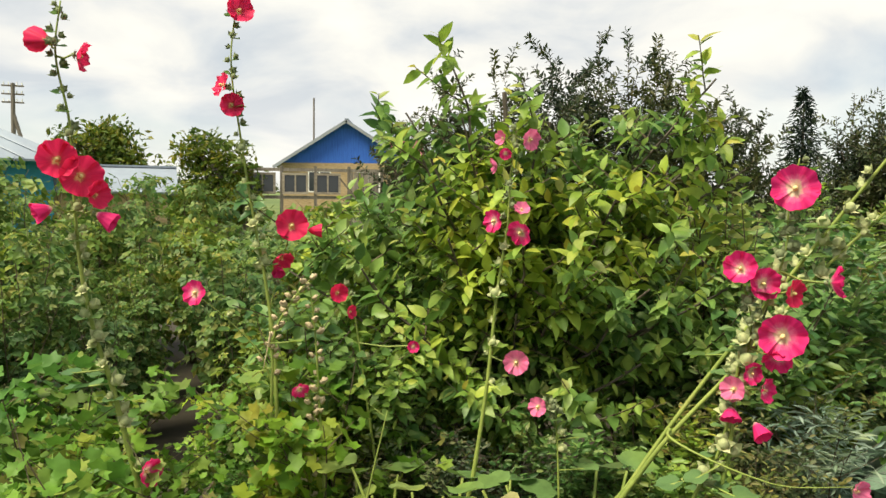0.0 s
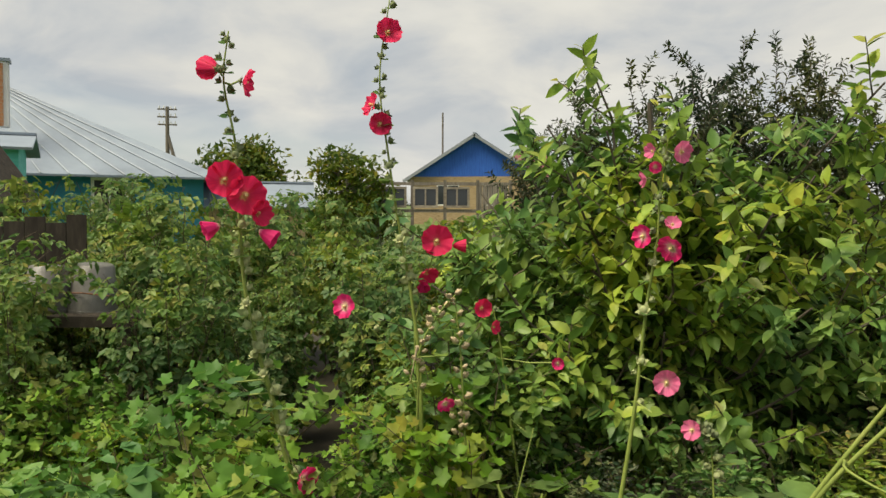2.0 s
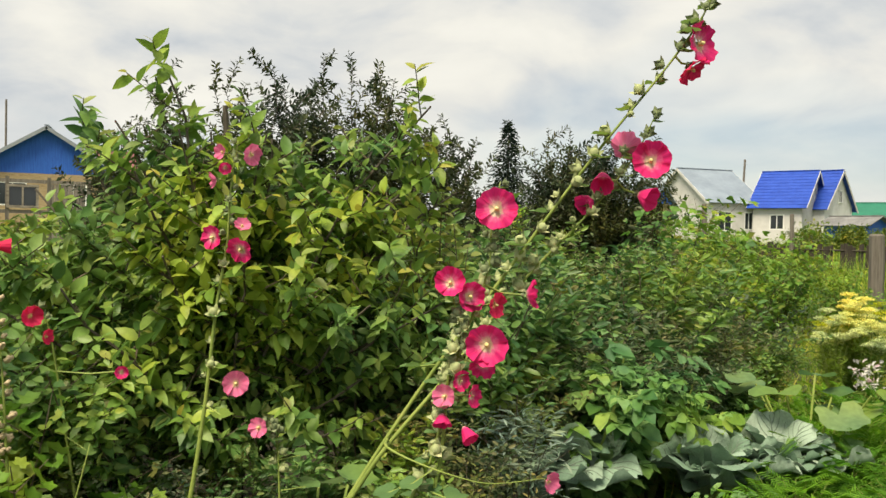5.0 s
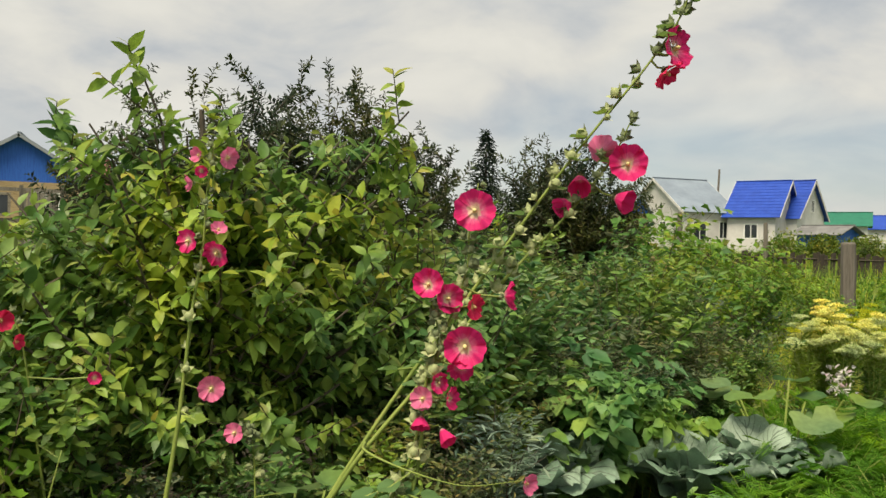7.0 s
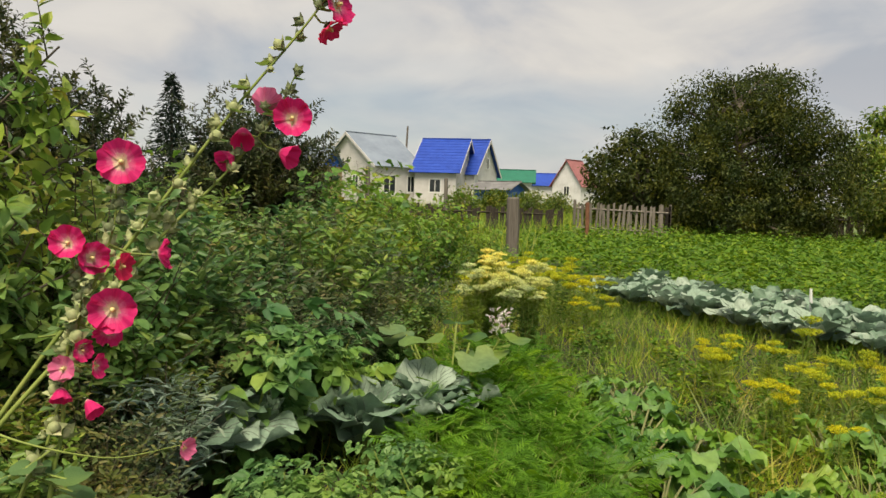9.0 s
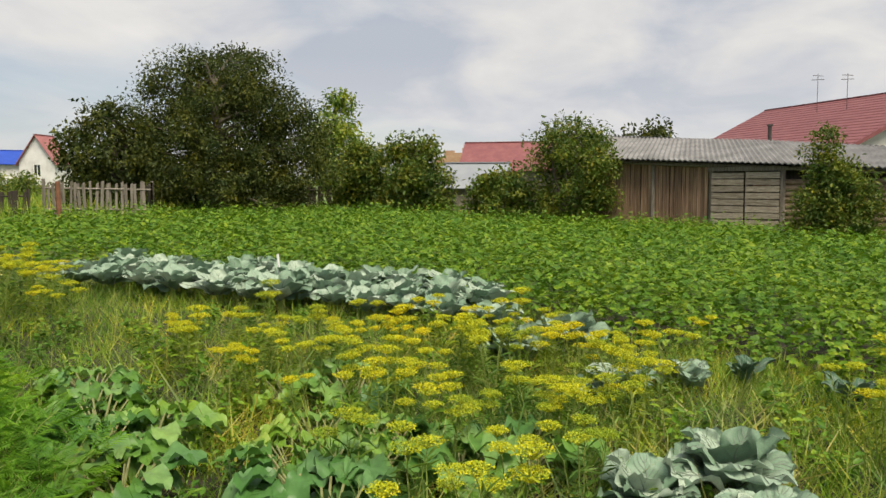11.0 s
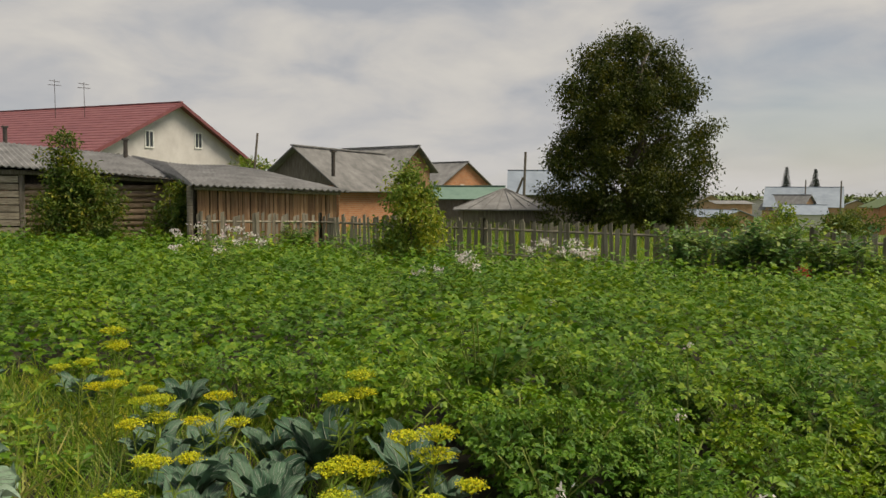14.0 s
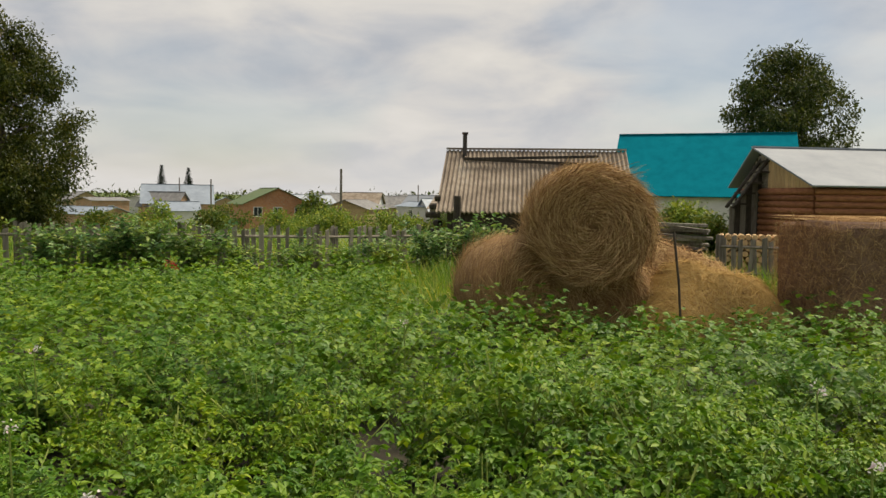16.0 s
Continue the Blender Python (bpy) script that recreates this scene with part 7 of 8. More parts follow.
def hollyhock(label, stems, flowers, bud_from=0.45, bud_step=0.055, r=0.011, dry=(), leaf_count=6, leaf=0.12, bud_mesh=None, bare=(), branches=()):
    """Stems through control points (the first is the foot), blossoms with their facing relative to the camera's eye,
    buds and leaves up the stems.
    """
    th = thing("hollyhock", label, "hollyhock", group="hollyhocks")
    paths = []
    for i, pts in enumerate(stems):
        p = [np.array(q, float) for q in pts]
        foot = p[0] + (p[0] - p[1]) * 0.15
        foot = np.array([foot[0], foot[1], float(ground_z(foot[0], foot[1])) - .03])
        path = curve(p if i in branches else [foot] + p, 8 * len(p))
        paths.append(path)
        part("stem", [tube(path, (r * np.linspace(1, .36, len(path)) ** 1.6) * (.55 if i in branches else 1), 7)], M_DRY if i in dry else M_STEM, th, smooth=True)
    for x, y, z, rad, code, yaw, el in flowers:
        p = np.array((x, y, z))
        d = unit((EYE_POINT - p) * [1, 1, 0])
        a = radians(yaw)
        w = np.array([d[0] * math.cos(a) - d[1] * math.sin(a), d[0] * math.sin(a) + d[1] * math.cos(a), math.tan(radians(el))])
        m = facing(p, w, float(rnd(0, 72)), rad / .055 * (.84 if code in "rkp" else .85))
        fl = child("flower", FLOWER_MESH[code, int(rnd(0, 3))], th, m)
        child("stamen", STAMEN_MESH, fl, Matrix.Identity(4))
        child("sepal_cup", SEPAL_MESH, fl, Matrix.Identity(4))
        best = min(((np.linalg.norm(q - p), k, j) for k, pa in enumerate(paths) for j, q in enumerate(pa)))
        if .012 < best[0] < .25:
            back = p - unit(w) * .012
            q = paths[best[1]][best[2]]
            part("pedicel", [tube([q, q * .5 + back * .5 + [0, 0, -.008], back], [.0032, .0028, .0028], 5)], M_STEM, th)
    for i, path in enumerate(paths):
        if i in bare:
            continue
        ln = np.linalg.norm(np.diff(path, axis=0), axis=1).sum()
        n = int(ln * (1 - bud_from) / bud_step)
        for k in range(n):
            u = bud_from + (1 - bud_from) * (k + rnd(0, .7)) / max(1, n)
            q = along(path, np.array([u]))[0]
            a = k * 2.4 + rnd(0, 1)
            w = np.array([math.cos(a), math.sin(a), .7])
            s = (1.5 - .7 * u) * rnd(.65, 1.3) * (.85 if i in dry or bud_mesh else 1)
            if rnd(0, 1) < .06:
                continue
            me = DRYPOD_MESH if i in dry else (bud_mesh or (POD_MESH if u < .72 else BUD_MESH))
            child("bud", me, th, facing(q + unit(w) * .019, w, 0, s))
            if k % 2 == 0 and i not in dry:
                lw = np.array([math.cos(a + .8), math.sin(a + .8), -.1])
                x = unit(np.cross(lw, [0, 0, 1.0]))
                mm = Matrix((( x[0], unit(lw)[0], 0, q[0]), (x[1], unit(lw)[1], 0, q[1]), (0, unit(lw)[2], 1, q[2]), (0, 0, 0, 1))) @ Matrix.Scale(leaf * (1.1 - .75 * u) * rnd(.7, 1.1), 4)
                child("leaf", HLEAF_MESH, th, mm)
        for k in range(leaf_count):
            u = rnd(.12, bud_from + .15)
            q = along(path, np.array([u]))[0]
            a = rnd(0, 6.283)
            lw = np.array([math.cos(a), math.sin(a), rnd(-.5, .1)])
            x = unit(np.cross(lw, [0, 0, 1.0]))
            z = np.cross(x, unit(lw))
            o = q + unit(lw) * .06
            mm = Matrix(((x[0], unit(lw)[0], z[0], o[0]), (x[1], unit(lw)[1], z[1], o[1]), (x[2], unit(lw)[2], z[2], o[2]), (0, 0, 0, 1))) @ Matrix.Scale(leaf * rnd(.7, 1.2), 4)
            child("leaf", HLEAF_MESH, th, mm)
            part("petiole", [tube([q, o + unit(lw) * .03], .0025, 4)], M_STEM, th)
    return th


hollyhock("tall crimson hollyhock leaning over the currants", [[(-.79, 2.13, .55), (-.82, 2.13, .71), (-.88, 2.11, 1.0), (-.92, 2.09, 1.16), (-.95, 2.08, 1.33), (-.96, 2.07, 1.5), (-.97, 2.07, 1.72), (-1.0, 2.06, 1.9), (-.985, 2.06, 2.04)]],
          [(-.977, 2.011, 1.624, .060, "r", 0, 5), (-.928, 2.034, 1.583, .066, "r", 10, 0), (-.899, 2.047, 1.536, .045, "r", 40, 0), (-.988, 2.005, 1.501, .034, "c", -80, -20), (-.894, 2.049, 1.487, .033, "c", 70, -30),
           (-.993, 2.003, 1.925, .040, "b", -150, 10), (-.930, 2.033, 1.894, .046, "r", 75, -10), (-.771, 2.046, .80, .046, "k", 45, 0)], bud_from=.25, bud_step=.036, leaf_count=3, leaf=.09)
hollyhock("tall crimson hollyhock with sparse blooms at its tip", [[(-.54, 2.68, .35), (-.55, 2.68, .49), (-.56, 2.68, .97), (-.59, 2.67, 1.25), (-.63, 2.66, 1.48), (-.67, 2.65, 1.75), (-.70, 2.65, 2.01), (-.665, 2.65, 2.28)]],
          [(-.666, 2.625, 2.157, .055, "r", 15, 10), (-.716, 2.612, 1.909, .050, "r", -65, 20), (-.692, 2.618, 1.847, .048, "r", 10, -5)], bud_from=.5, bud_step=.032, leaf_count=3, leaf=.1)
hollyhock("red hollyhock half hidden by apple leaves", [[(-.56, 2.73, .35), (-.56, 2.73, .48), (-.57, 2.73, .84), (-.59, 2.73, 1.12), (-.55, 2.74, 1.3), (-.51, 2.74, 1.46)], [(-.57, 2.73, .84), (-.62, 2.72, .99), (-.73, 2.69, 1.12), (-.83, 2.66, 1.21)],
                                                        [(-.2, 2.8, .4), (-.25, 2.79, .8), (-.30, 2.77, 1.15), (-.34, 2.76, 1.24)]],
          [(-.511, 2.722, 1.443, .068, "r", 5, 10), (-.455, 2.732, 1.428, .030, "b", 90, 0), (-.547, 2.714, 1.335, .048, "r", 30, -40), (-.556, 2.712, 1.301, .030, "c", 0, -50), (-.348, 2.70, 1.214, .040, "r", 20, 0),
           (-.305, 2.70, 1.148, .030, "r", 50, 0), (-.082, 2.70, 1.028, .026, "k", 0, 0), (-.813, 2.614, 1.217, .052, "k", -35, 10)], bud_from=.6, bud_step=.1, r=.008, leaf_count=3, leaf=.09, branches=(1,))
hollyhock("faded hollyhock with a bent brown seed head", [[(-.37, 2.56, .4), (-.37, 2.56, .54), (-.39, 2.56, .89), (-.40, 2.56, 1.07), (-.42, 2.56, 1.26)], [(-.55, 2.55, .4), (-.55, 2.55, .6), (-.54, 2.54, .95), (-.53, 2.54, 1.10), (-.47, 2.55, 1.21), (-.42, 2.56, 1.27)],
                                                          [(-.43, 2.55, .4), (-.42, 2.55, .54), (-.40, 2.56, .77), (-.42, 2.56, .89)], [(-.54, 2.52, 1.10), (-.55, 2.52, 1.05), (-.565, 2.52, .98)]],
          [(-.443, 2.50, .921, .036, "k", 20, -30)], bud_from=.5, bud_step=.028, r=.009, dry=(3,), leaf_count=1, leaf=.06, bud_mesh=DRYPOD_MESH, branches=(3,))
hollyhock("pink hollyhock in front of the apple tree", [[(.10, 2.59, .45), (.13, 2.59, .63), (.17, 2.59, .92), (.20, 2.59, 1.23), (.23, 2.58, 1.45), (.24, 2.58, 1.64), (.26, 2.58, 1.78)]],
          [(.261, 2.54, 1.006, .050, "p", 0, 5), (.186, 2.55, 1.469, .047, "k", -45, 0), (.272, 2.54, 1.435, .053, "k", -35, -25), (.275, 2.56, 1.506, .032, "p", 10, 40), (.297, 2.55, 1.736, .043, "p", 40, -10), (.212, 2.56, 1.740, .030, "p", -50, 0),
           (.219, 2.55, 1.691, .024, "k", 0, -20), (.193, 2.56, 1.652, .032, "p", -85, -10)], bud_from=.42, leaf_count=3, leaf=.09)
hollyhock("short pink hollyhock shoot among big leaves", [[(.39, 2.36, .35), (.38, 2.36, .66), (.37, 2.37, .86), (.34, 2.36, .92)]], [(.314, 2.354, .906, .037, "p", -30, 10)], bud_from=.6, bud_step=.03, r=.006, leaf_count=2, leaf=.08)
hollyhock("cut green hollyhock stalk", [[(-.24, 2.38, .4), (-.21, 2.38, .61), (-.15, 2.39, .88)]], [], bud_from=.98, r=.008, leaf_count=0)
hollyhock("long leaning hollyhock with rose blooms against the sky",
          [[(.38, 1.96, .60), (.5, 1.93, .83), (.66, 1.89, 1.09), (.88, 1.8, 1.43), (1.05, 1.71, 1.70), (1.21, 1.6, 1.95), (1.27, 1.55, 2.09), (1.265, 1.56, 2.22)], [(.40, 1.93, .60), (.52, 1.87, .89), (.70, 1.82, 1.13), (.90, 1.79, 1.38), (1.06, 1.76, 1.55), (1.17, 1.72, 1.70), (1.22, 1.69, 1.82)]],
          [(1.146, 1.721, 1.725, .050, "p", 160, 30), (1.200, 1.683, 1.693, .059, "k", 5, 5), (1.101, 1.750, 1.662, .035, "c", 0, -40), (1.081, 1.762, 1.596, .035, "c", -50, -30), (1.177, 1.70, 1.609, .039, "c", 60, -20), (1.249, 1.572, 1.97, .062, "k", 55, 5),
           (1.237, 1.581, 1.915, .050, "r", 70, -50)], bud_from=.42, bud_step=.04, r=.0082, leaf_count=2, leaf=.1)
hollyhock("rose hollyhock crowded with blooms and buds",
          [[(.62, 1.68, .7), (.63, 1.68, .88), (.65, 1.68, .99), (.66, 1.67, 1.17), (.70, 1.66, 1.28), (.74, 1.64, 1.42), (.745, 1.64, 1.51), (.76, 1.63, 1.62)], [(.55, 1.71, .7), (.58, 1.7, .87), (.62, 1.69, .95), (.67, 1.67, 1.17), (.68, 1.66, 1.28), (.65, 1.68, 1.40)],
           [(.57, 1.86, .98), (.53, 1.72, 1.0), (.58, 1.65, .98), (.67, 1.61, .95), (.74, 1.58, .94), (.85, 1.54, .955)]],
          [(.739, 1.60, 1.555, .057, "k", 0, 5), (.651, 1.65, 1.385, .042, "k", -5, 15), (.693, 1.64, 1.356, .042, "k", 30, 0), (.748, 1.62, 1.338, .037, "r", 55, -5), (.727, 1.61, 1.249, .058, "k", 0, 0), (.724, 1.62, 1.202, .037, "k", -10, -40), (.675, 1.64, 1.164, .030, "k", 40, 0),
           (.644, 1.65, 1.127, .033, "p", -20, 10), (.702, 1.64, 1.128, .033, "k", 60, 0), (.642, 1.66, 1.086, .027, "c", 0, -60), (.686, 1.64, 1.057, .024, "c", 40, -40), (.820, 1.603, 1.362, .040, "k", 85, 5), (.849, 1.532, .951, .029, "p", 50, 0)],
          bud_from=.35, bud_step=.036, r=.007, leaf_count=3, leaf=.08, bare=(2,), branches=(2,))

# flowers in the field
def phlox(x, y, h, n, spread, mat, label):
    th = thing("phlox", label, "phlox", stand(x, y), group="phlox")
    st = canes(n, h, spread)
    br("branchwork", tri_tubes(st, .006, .003, 4), M_STEM, th)
    tagged(part("foliage", [leaves_on(st, T_NARROW, 22, .12, .15)], L_LIGHTBUSH, th), kind="stuff")
    for s in st:
        k = 34
        tagged(part("flower_head", [strew(T_OVAL, s[-1] + RNG.normal(0, .05, (k, 3)) * [1, 1, .6], RNG.normal(0, 1, (k, 3)), RNG.normal(0, 1, (k, 3)) + [0, 0, .6], RNG.uniform(.035, .06, k))], mat, th), kind="stuff")


phlox(11.9, -5.8, 1.0, 11, .75, L_WHITE, "clump of white phlox standing in the potatoes")
phlox(8.55, -7.6, .72, 6, .45, L_WHITE, "loose white and lilac phlox in the potatoes")
phlox(7.25, -8.6, 1.0, 8, .45, L_WHITE, "tall pale pink phlox clump in the potatoes")
phlox(5.6, -12.4, .55, 1, .1, L_REDP, "red flowers along the fence")
phlox(5.0, 4.3, .5, 2, .12, L_WHITE, "pale lilac flowers among the dill")


# ---- fences and posts ----
def pickets(name, label, pts, h, gap, w, mat, rail=True, jag=.06):
    th = thing(name, label, "fence")
    me = mesh_of("picket", [(np.array([(-w / 2, -.012, 0), (w / 2, -.012, 0), (w / 2, .012, 0), (-w / 2, .012, 0), (-w / 2, -.012, .94), (w / 2, -.012, .97), (w / 2, .012, .97), (-w / 2, .012, .94)]), BOX_F)])
    me.materials.append(mat)
    for a, b in zip(pts, pts[1:]):
        a, b = np.array(a, float), np.array(b, float)
        d = np.linalg.norm(b - a)
        yaw = math.degrees(math.atan2(b[1] - a[1], b[0] - a[0]))
        for i in range(int(d / gap)):
            if rnd(0, 1) < .05:
                continue
            q = a + (b - a) * (i * gap + rnd(-.02, .02)) / d
            ob = new("picket", me)
            ob.parent = th
            ob.matrix_basis = pose(q[0], q[1], float(ground_z(q[0], q[1])), rnd(-3, 3), rnd(-4, 4), yaw + rnd(-6, 6)) @ Matrix.Diagonal((rnd(.8, 1.2), 1, h * (1 + rnd(-jag, jag)), 1))
        if rail:
            for z in (.3, .8):
                za, zb = float(ground_z(*a)) + z * h, float(ground_z(*b)) + z * h
                part("rail", [tube([(a[0], a[1], za), (b[0], b[1], zb)], .03, 5)], mat, th)
        n = max(1, int(d / 2.2))
        for i in range(n + 1):
            q = a + (b - a) * i / n
            part("post", [tube([(q[0], q[1], float(ground_z(*q)) - .2), (q[0], q[1], float(ground_z(*q)) + h * 1.02)], .05, 6)], mat, th)
    return th


pickets("picket_fence", "weathered grey picket fence at the potato field", [(18.3, -8.3), (17.6, -11.2), (12.7, -12.3), (9.0, -13.4), (6.5, -14.5), (4.0, -14.9), (2.3, -16.6)], 1.08, .115, .078, M_PICKET)
pickets("picket_fence", "pale picket fence beyond the field", [(20.9, 15.6), (22.6, 13.1)], 1.25, .14, .08, M_WOODGREY)
pickets("board_fence", "dark board fence behind the willow", [(22.6, 13.1), (26.5, 16.0), (33, 13.5), (34.5, 6.0)], 1.2, .17, .15, M_DARKWOOD)
pickets("board_fence", "dark low board fence in front of the far houses", [(15.5, 17.5), (20.5, 15.8)], .95, .17, .15, M_DARKWOOD)
pickets("picket_fence", "grey picket fence by the log barn", [(-3.6, -16.0), (-5.4, -15.2)], 1.0, .14, .09, M_WOODGREY)
for x, y, h, r, mat, lab in ((10.6, 9.2, 1.36, .115, M_POLE, "thick weathered grey post in the raspberries"), (8.1, 10.2, 1.75, .04, M_POLE, "thin wooden wire-fence post"), (13.9, 14.4, 1.7, .05, M_POLE, "thin wooden wire-fence post"),
                             (17.9, 12.9, 1.25, .06, M_RUST, "rusty iron post at the field corner"), (1.7, -19.0, 1.75, .09, M_DARKWOOD, "dark old gate post"), (8.55, 3.2, .62, .016, M_WHITEPAINT, "short white stake among the cabbages")):
    th = thing("fence_post", lab, "post", stand(x, y))
    part("shaft", [tube([(0, 0, -.2), (.01, 0, h * .6), (0, .01, h - .03), (0, .01, h)], [r, r, r * .96, r * .8], 8)], mat, th)
# reclaimed fence before the blue house
th = thing("reclaimed_fence", "garden fence of grey boards and old window sashes", "fence", pose(-4.5, 24.5, .22, 0, 0, 9))
for z in (1.62, 2.48):
    part("rail", [box(-2.7, -.04, z - .05, 2.7, .04, z + .05)], M_WOODGREY, th)
for i in range(6):
    x = -2.6 + i * 1.04
    part("post", [box(x - .05, -.05, .4, x + .05, .05, 2.6)], M_WOODGREY, th)
for x in (-1.1, -.1, .9):
    add_window(th, pose(x, -.06, 2.05), .8, .66, M_WHITEWOOD)
for x0 in (-2.5, 1.55):
    for i in range(6):
        part("board", [box(x0 + i * .16, -.03, .6, x0 + i * .16 + .145, -.005, 2.42)], M_WOODGREY, th)

# old plank wall behind the buckets, its colour dark to give a shaded hollow
th = thing("plank_wall", "old plank wall, coloured dark for the shaded hollow", "wall", pose(WALL_A[0], WALL_A[1], 0))
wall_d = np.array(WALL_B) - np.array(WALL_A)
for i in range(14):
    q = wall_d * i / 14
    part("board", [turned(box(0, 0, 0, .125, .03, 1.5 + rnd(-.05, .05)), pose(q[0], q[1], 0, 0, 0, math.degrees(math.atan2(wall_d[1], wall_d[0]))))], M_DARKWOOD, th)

# buckets on a rack
for x, y, z, s, yaw in ((-2.80, 4.18, .99, 1.0, 10), (-3.02, 4.05, 1.0, .95, 70)):
    th = thing("bucket", "worn white enamel bucket turned upside down, coloured dark for the shade", "bucket", pose(x, y, z, 3, 4, yaw) @ Matrix.Scale(s, 4))
    part("body", [tube([(0, 0, 0), (0, 0, .02), (0, 0, .26), (0, 0, .27)], [.15, .148, .105, .09], 20)], M_ENAMEL, th, smooth=True)
    part("rim", [tube([(0, 0, -.005), (0, 0, .012)], [.158, .158], 20)], M_ENAMEL, th)
    part("bail", [tube([(.15, 0, .03), (.13, -.09, .10), (0, -.16, .12), (-.13, -.09, .10), (-.15, 0, .03)], .004, 5)], M_RUST, th)
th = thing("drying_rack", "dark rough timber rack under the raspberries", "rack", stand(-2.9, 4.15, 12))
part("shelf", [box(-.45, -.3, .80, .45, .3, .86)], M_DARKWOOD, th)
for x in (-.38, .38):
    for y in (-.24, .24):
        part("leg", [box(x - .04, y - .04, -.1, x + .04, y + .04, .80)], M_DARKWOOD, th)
# drum takes the dark timber colour to stand in for the shade around it
th = thing("barrel", "rusty brown barrel lying in the bushes, coloured dark for the shade", "barrel", stand(-2.95, 3.62, 40, .8, .34))
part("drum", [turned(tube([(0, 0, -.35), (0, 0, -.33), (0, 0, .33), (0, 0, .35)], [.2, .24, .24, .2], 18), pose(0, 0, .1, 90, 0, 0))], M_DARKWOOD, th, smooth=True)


# ---- hay ----
STALK = (np.array([(-.5, 0, 0), (.5, 0, 0), (.4, .5, .15), (-.4, .5, .15), (0, 1, 0)]) * [.019, 1, .3], np.array([(0, 1, 2), (0, 2, 3), (3, 2, 4)]))


def bale(label, m, r, length, sag=0.92, stalks=5200, seed=1, mat=None, name="hay_bale"):
    """A round bale: packed core and stalks wound round its axis (local y)."""
    rg = np.random.default_rng(seed)
    th = thing(name, label, "hay bale", m)
    k = 28
    a = np.arange(k) * 2 * np.pi / k
    rings = []
    for y, q in ((-length / 2, .002), (-length / 2, .5), (-length / 2 + .01, .86), (-length / 2 + .09, .97), (0, .985), (length / 2 - .09, .97), (length / 2 - .01, .86), (length / 2, .5), (length / 2, .002)):
        rr = r * q * (1 + .02 * np.sin(3 * a + seed) + .015 * rg.normal(0, 1, k))
        rings.append(np.stack([rr * np.cos(a), np.full(k, y) + rg.normal(0, .012, k), rr * np.sin(a) * sag], -1))
    v = np.vstack(rings)
    f = np.array([(i * k + j, i * k + (j + 1) % k, (i + 1) * k + (j + 1) % k, (i + 1) * k + j) for i in range(len(rings) - 1) for j in range(k)])
    part("core", [(v, f)], M_HAYCORE, th, smooth=True)
    n = stalks // 2
    # ends: a spiral seen on the face
    rho = r * np.sqrt(rg.uniform(.002, 1, n)) * .97
    t = rg.uniform(0, 6.283, n)
    side = np.where(rg.uniform(0, 1, n) < .5, -1, 1)
    edge = np.clip((rho / r - .84) / .16, 0, 1)
    p = np.stack([rho * np.cos(t), side * (length / 2 + .008 - .07 * edge ** 2 + rg.uniform(0, .045, n)), rho * np.sin(t) * sag], -1)
    w = np.stack([-np.sin(t), rg.normal(0, .10, n), np.cos(t) * sag], -1) + rg.normal(0, .42, (n, 3)) * [1, .5, 1]
    c1 = strew(STALK, p, w, np.stack([np.zeros(n), side, np.zeros(n)], -1) + rg.normal(0, .3, (n, 3)), rg.uniform(.12, .36, n))
    t = rg.uniform(0, 6.283, n)
    y = rg.uniform(-.5, .5, n) * length
    rr = r * (1.0 - .06 * np.clip((np.abs(y) / length - .4) / .1, 0, 1)) + rg.uniform(-.01, .025, n)
    p = np.stack([rr * np.cos(t), y, rr * np.sin(t) * sag], -1)
    w = np.stack([-np.sin(t), rg.normal(0, .30, n), np.cos(t)], -1) + rg.normal(0, .20, (n, 3))
    c2 = strew(STALK, p, w, np.stack([np.cos(t), np.zeros(n), np.sin(t)], -1) + rg.normal(0, .25, (n, 3)), rg.uniform(.12, .27, n))
    tagged(part("loose_hay", [c1, c2], mat or L_HAY, th), kind="stuff")
    return th


bale("large round bale of brown hay on top of the pile", pose(-.57, -9.65, 1.10, 0, 0, 3), .705, 1.15, .93, 15000, 1)
bale("round hay bale lying at the foot of the pile", pose(.16, -9.8, .30, 0, 0, 26), .66, 1.2, .95, 11000, 2)
bale("half-buried round hay bale under the pile", pose(-.75, -10.1, .25, 0, 0, -10), .70, 1.2, .8, 6000, 3)


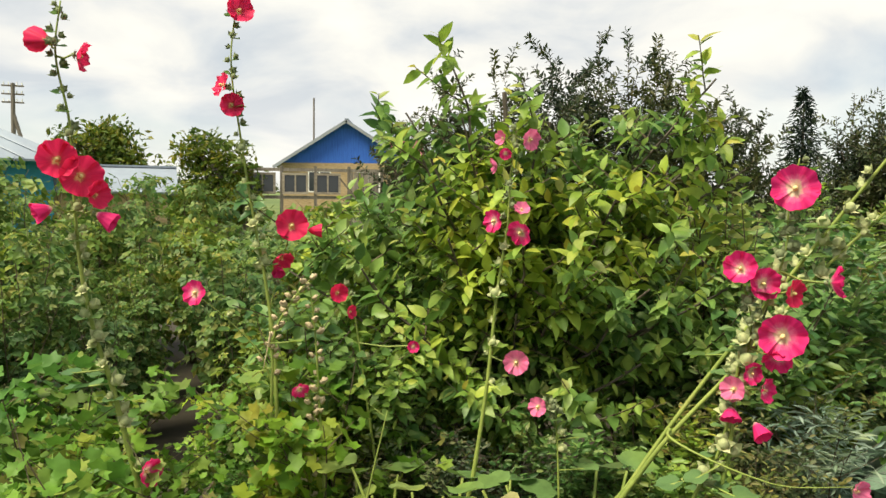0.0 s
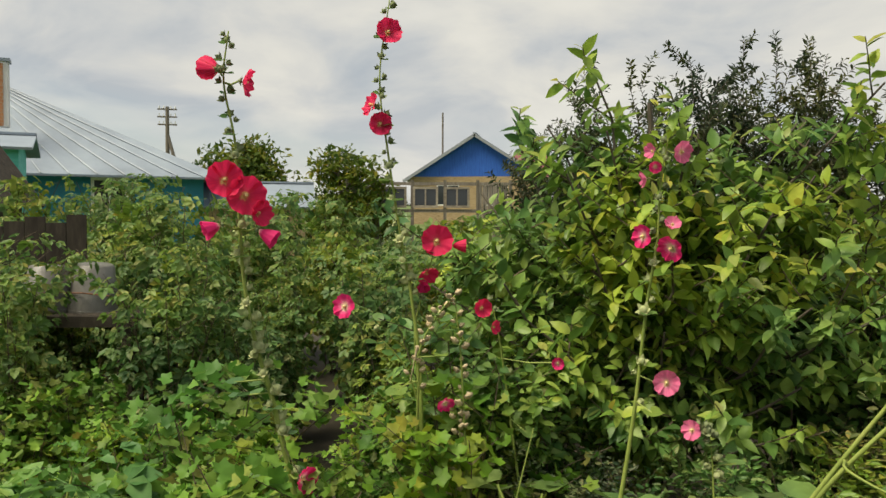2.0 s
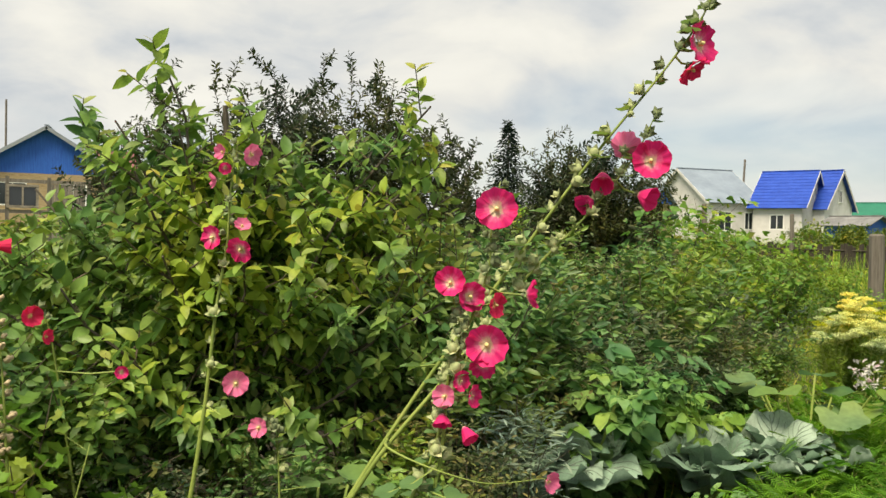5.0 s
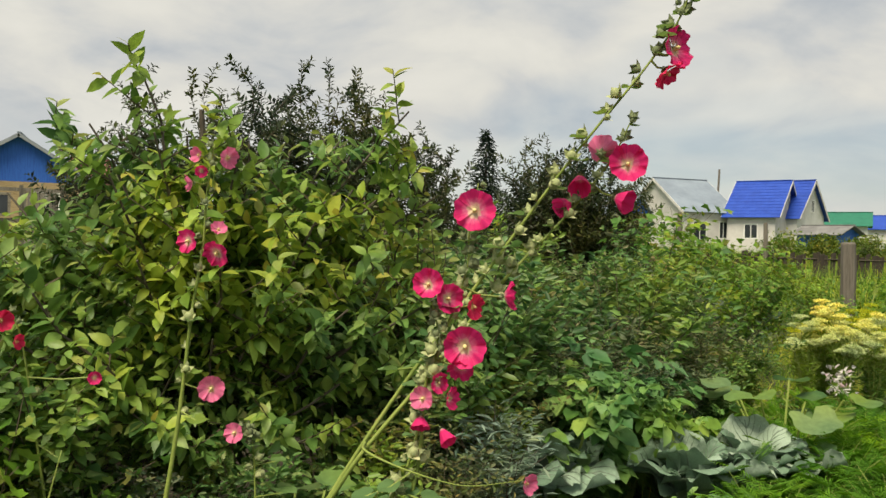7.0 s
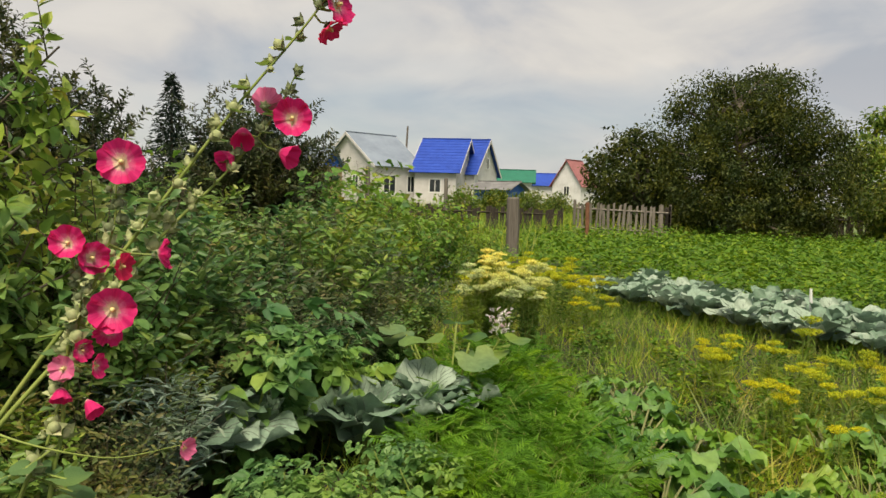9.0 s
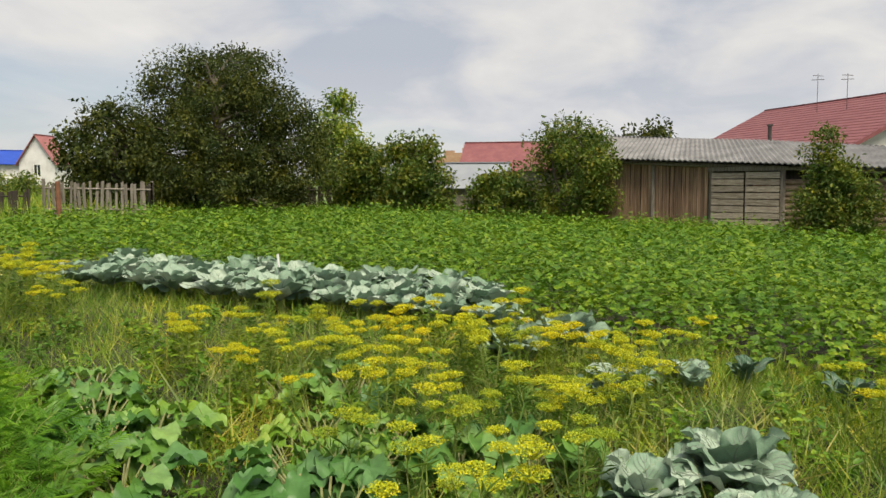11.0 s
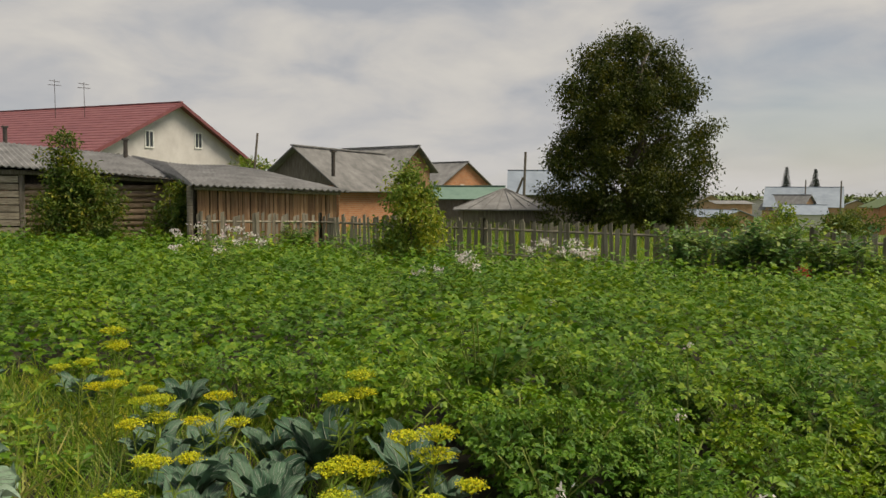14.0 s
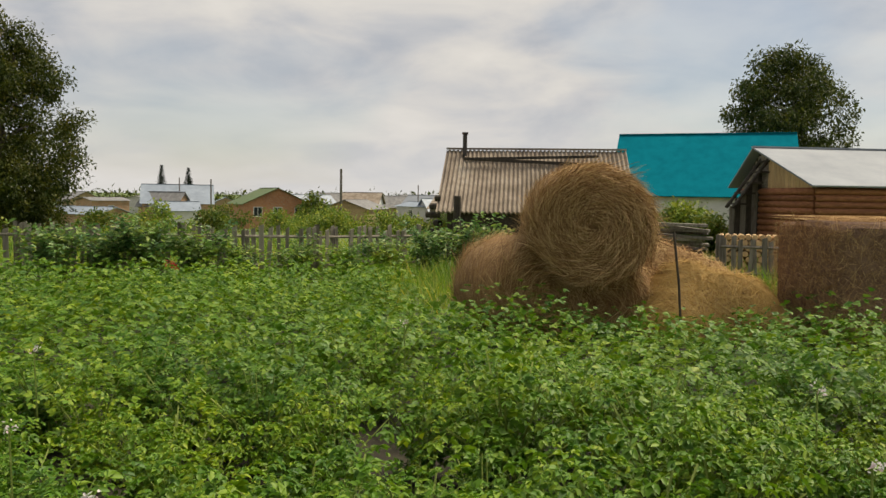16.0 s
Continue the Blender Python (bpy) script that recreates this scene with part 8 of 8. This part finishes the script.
def heap(label, x, y, lx, ly, h, yaw, mat, core, stalks, seed):
    rg = np.random.default_rng(seed)
    th = thing("hay_heap", label, "hay", stand(x, y, yaw))
    n = 26
    u, w = np.meshgrid(np.linspace(-1, 1, n), np.linspace(-1, 1, n), indexing="ij")

    def top(a, b):
        q = np.clip(1 - np.abs(a) ** 2.6, 0, 1) * np.clip(1 - np.abs(b) ** 2.4, 0, 1)
        return h * q ** .55 * (1 + .10 * np.sin(5 * a + seed) * np.cos(4 * b)) - .06
    v = np.stack([u * lx, w * ly, top(u, w)], -1).reshape(-1, 3)
    f = np.array([(i * n + j, (i + 1) * n + j, (i + 1) * n + j + 1, i * n + j + 1) for i in range(n - 1) for j in range(n - 1)])
    part("mound", [(v, f)], core, th, smooth=True)
    a, b = rg.uniform(-.97, .97, stalks), rg.uniform(-.97, .97, stalks)
    z = top(a, b)
    e = .02
    nx, ny = -(top(a + e, b) - z) / (e * lx), -(top(a, b + e) - z) / (e * ly)
    nr = np.stack([nx, ny, np.ones(stalks)], -1)
    wv = np.cross(nr, rg.normal(0, 1, (stalks, 3)))
    wv[:, 2] -= .3 * np.hypot(nx, ny)
    tagged(part("loose_hay", [strew(STALK, np.stack([a * lx, b * ly, z + .012], -1), wv, nr + rg.normal(0, .3, (stalks, 3)), rg.uniform(.14, .4, stalks))], mat, th), kind="stuff")


heap("loose heap of golden hay beside the bales", -1.95, -9.75, .9, .75, .84, 10, L_HAYGOLD, M_HAYCORE, 11000, 6)
heap("brown hay slumped behind the golden heap", -1.55, -10.35, 1.1, .7, 1.06, 0, L_HAY, M_HAYCORE, 7000, 7)


def block_bale(x, y, yaw, lx, ly, h, label):
    rg = np.random.default_rng(9)
    th = thing("hay_bale", label, "hay bale", stand(x, y, yaw))
    bm = bmesh.new()
    bmesh.ops.create_cube(bm, size=1.0)
    bmesh.ops.scale(bm, vec=(lx, ly, h), verts=bm.verts)
    bmesh.ops.translate(bm, vec=(0, 0, h / 2), verts=bm.verts)
    bmesh.ops.bevel(bm, geom=list(bm.edges), offset=.14, segments=3, affect="EDGES", profile=.6)
    bmesh.ops.subdivide_edges(bm, edges=list(bm.edges), cuts=2, use_grid_fill=True)
    for v in bm.verts:
        v.co += Vector(noise.noise_vector(v.co * 2.2)) * .06
    me = bpy.data.meshes.new("core")
    bm.to_mesh(me)
    bm.free()
    me.materials.append(M_HAYDARK)
    ob = new("core", me)
    ob.parent = th
    n = 17000
    s = rg.integers(0, 4, n)
    a, b = rg.uniform(-.5, .5, n), rg.uniform(-.5, .5, n)
    p = np.where((s == 0)[:, None], np.stack([a * lx, b * ly, np.full(n, h + .02)], -1), np.where((s == 1)[:, None], np.stack([a * lx, np.full(n, ly / 2 + .015), (b + .5) * h], -1),
                 np.where((s == 2)[:, None], np.stack([a * lx, b * ly, np.full(n, h + .05)], -1), np.stack([np.full(n, lx / 2 + .015), a * ly, (b + .5) * h], -1))))
    nr = np.where(((s == 0) | (s == 2))[:, None], [0, 0, 1.0], np.where((s == 1)[:, None], [0, 1.0, 0], [1.0, 0, 0]))
    w = np.cross(nr, rg.normal(0, 1, (n, 3)))
    tagged(part("loose_hay", [strew(STALK, p, w, nr + rg.normal(0, .4, (n, 3)), rg.uniform(.07, .22, n))], L_HAY, th), kind="stuff")


block_bale(-3.95, -9.75, 12, 2.0, 1.3, 1.35, "dark brown compressed hay bale with loose hay on top")
th = thing("prop_stick", "thin dark stick leaning on the hay", "stick", pose(-1.5, -8.95, 0))
part("shaft", [tube([(-.03, .12, -.2), (0, 0, .5), (.05, -.1, 1.05)], .014, 5)], M_DARKWOOD, th)

# firewood, planks and log ends by the barns
th = thing("plank_pile", "pile of pale weathered planks", "plank pile", stand(-2.8, -15.8, -12))
for i in range(9):
    part("plank", [turned(box(-.55, -.09, 0, .55, .09, .05), pose(rnd(-.1, .1), rnd(-.3, .3), .75 + .055 * i, rnd(-3, 3), rnd(-6, 2), rnd(-14, 14)))], M_WOODGREY, th)
part("trestle", [box(-.45, -.35, -.1, .45, .35, .74)], M_DARKWOOD, th)
th = thing("firewood_stack", "stack of split pale firewood by the fence", "firewood", stand(-4.5, -17.0, -14))
me = mesh_of("log", [tube([(0, -.22, 0), (0, .2, 0), (0, .22, 0)], [.062, .062, .058], 7)])
me.materials.append(M_PLANKNEW)
for i in range(11):
    for j in range(9):
        child("log", me, th, pose(-.7 + i * .128 + (j % 2) * .06, rnd(-.04, .04), .06 + j * .112, 0, rnd(0, 90), rnd(-5, 5)))
shed_logs = thing("log_ends", "rough log ends sticking out of the shed's corner", "logs", pose(2.62, -22.9, 0))
for i in range(7):
    part("log_end", [tube([(-.1, 0, -.1 + i * .24), (.06 + .13 * ((i * 5) % 3), -.2 * (i % 2), -.1 + i * .24)], .09, 7)], M_DARKWOOD, shed_logs)
th = thing("roof_beam", "dark fallen beam lying across the sheet roof", "beam", pose(-.3, -24.55, 2.42, 0, 0, 0))
part("beam", [turned(box(-2.1, -.05, 0, 2.3, .05, .09), pose(0, 0, 0, 0, -2.2, 1))], M_DARKWOOD, th)
part("beam_upper", [turned(box(-1.6, -.04, 0, 2.5, .04, .08), pose(-.2, -.22, .16, 0, 1.5, -1))], M_DARKWOOD, th)
for x, y, z in ((43.0, -13.0, 7.0), (44.5, -12.0, 7.2)):
    th = thing("antenna", "thin television antenna on the maroon roof", "antenna", pose(x, y, 0))
    part("mast", [tube([(0, 0, 5.2), (0, 0, z)], .014, 5)], M_PIPE, th)
    for k in (.1, .3):
        part("bar", [tube([(-.25 + k, .3, z - k), (.25 - k, -.3, z - k)], .015, 4)], M_PIPE, th)
# rose and currant bushes along the fence
FB = [bush("fence_bush", "dark green rose bush growing along the picket fence", "bush", 18, .95, .6, T_OVAL, None, L_HEDGE, 30, .10, twigs=4, twig_len=.3, twig_per=9, r=.006, group="fence bushes") for _ in range(2)]
plant_out(FB, [(8.1, -13.1, 0, 1.15), (7.4, -13.4, 60, 1.2), (6.7, -13.6, 130, 1.1), (6.0, -13.9, 10, .95), (5.2, -14.1, 10, .7), (4.3, -14.3, 70, .75), (3.4, -14.6, 110, .7), (2.7, -15.2, 200, .8), (2.0, -15.8, 300, 1.0), (1.3, -16.5, 20, 1.1), (.8, -17.2, 90, 1.0),
               (17.6, -10.6, 0, .7), (14.5, -11.4, 0, .6), (10.4, -12.4, 40, .6)])
# unfinished brick walls far to the east
th = thing("unfinished_brick_building", "far unfinished orange brick walls with an uneven top", "building", pose(65, 10, 0, 0, 0, 80))
for i, hgt in enumerate((3.6, 4.3, 4.6, 4.2, 4.4, 3.9)):
    part("wall_section", [box(-2.4 + i * .8, -.2, -.5, -1.6 + i * .8, .2, hgt)], M_BRICK2, th)
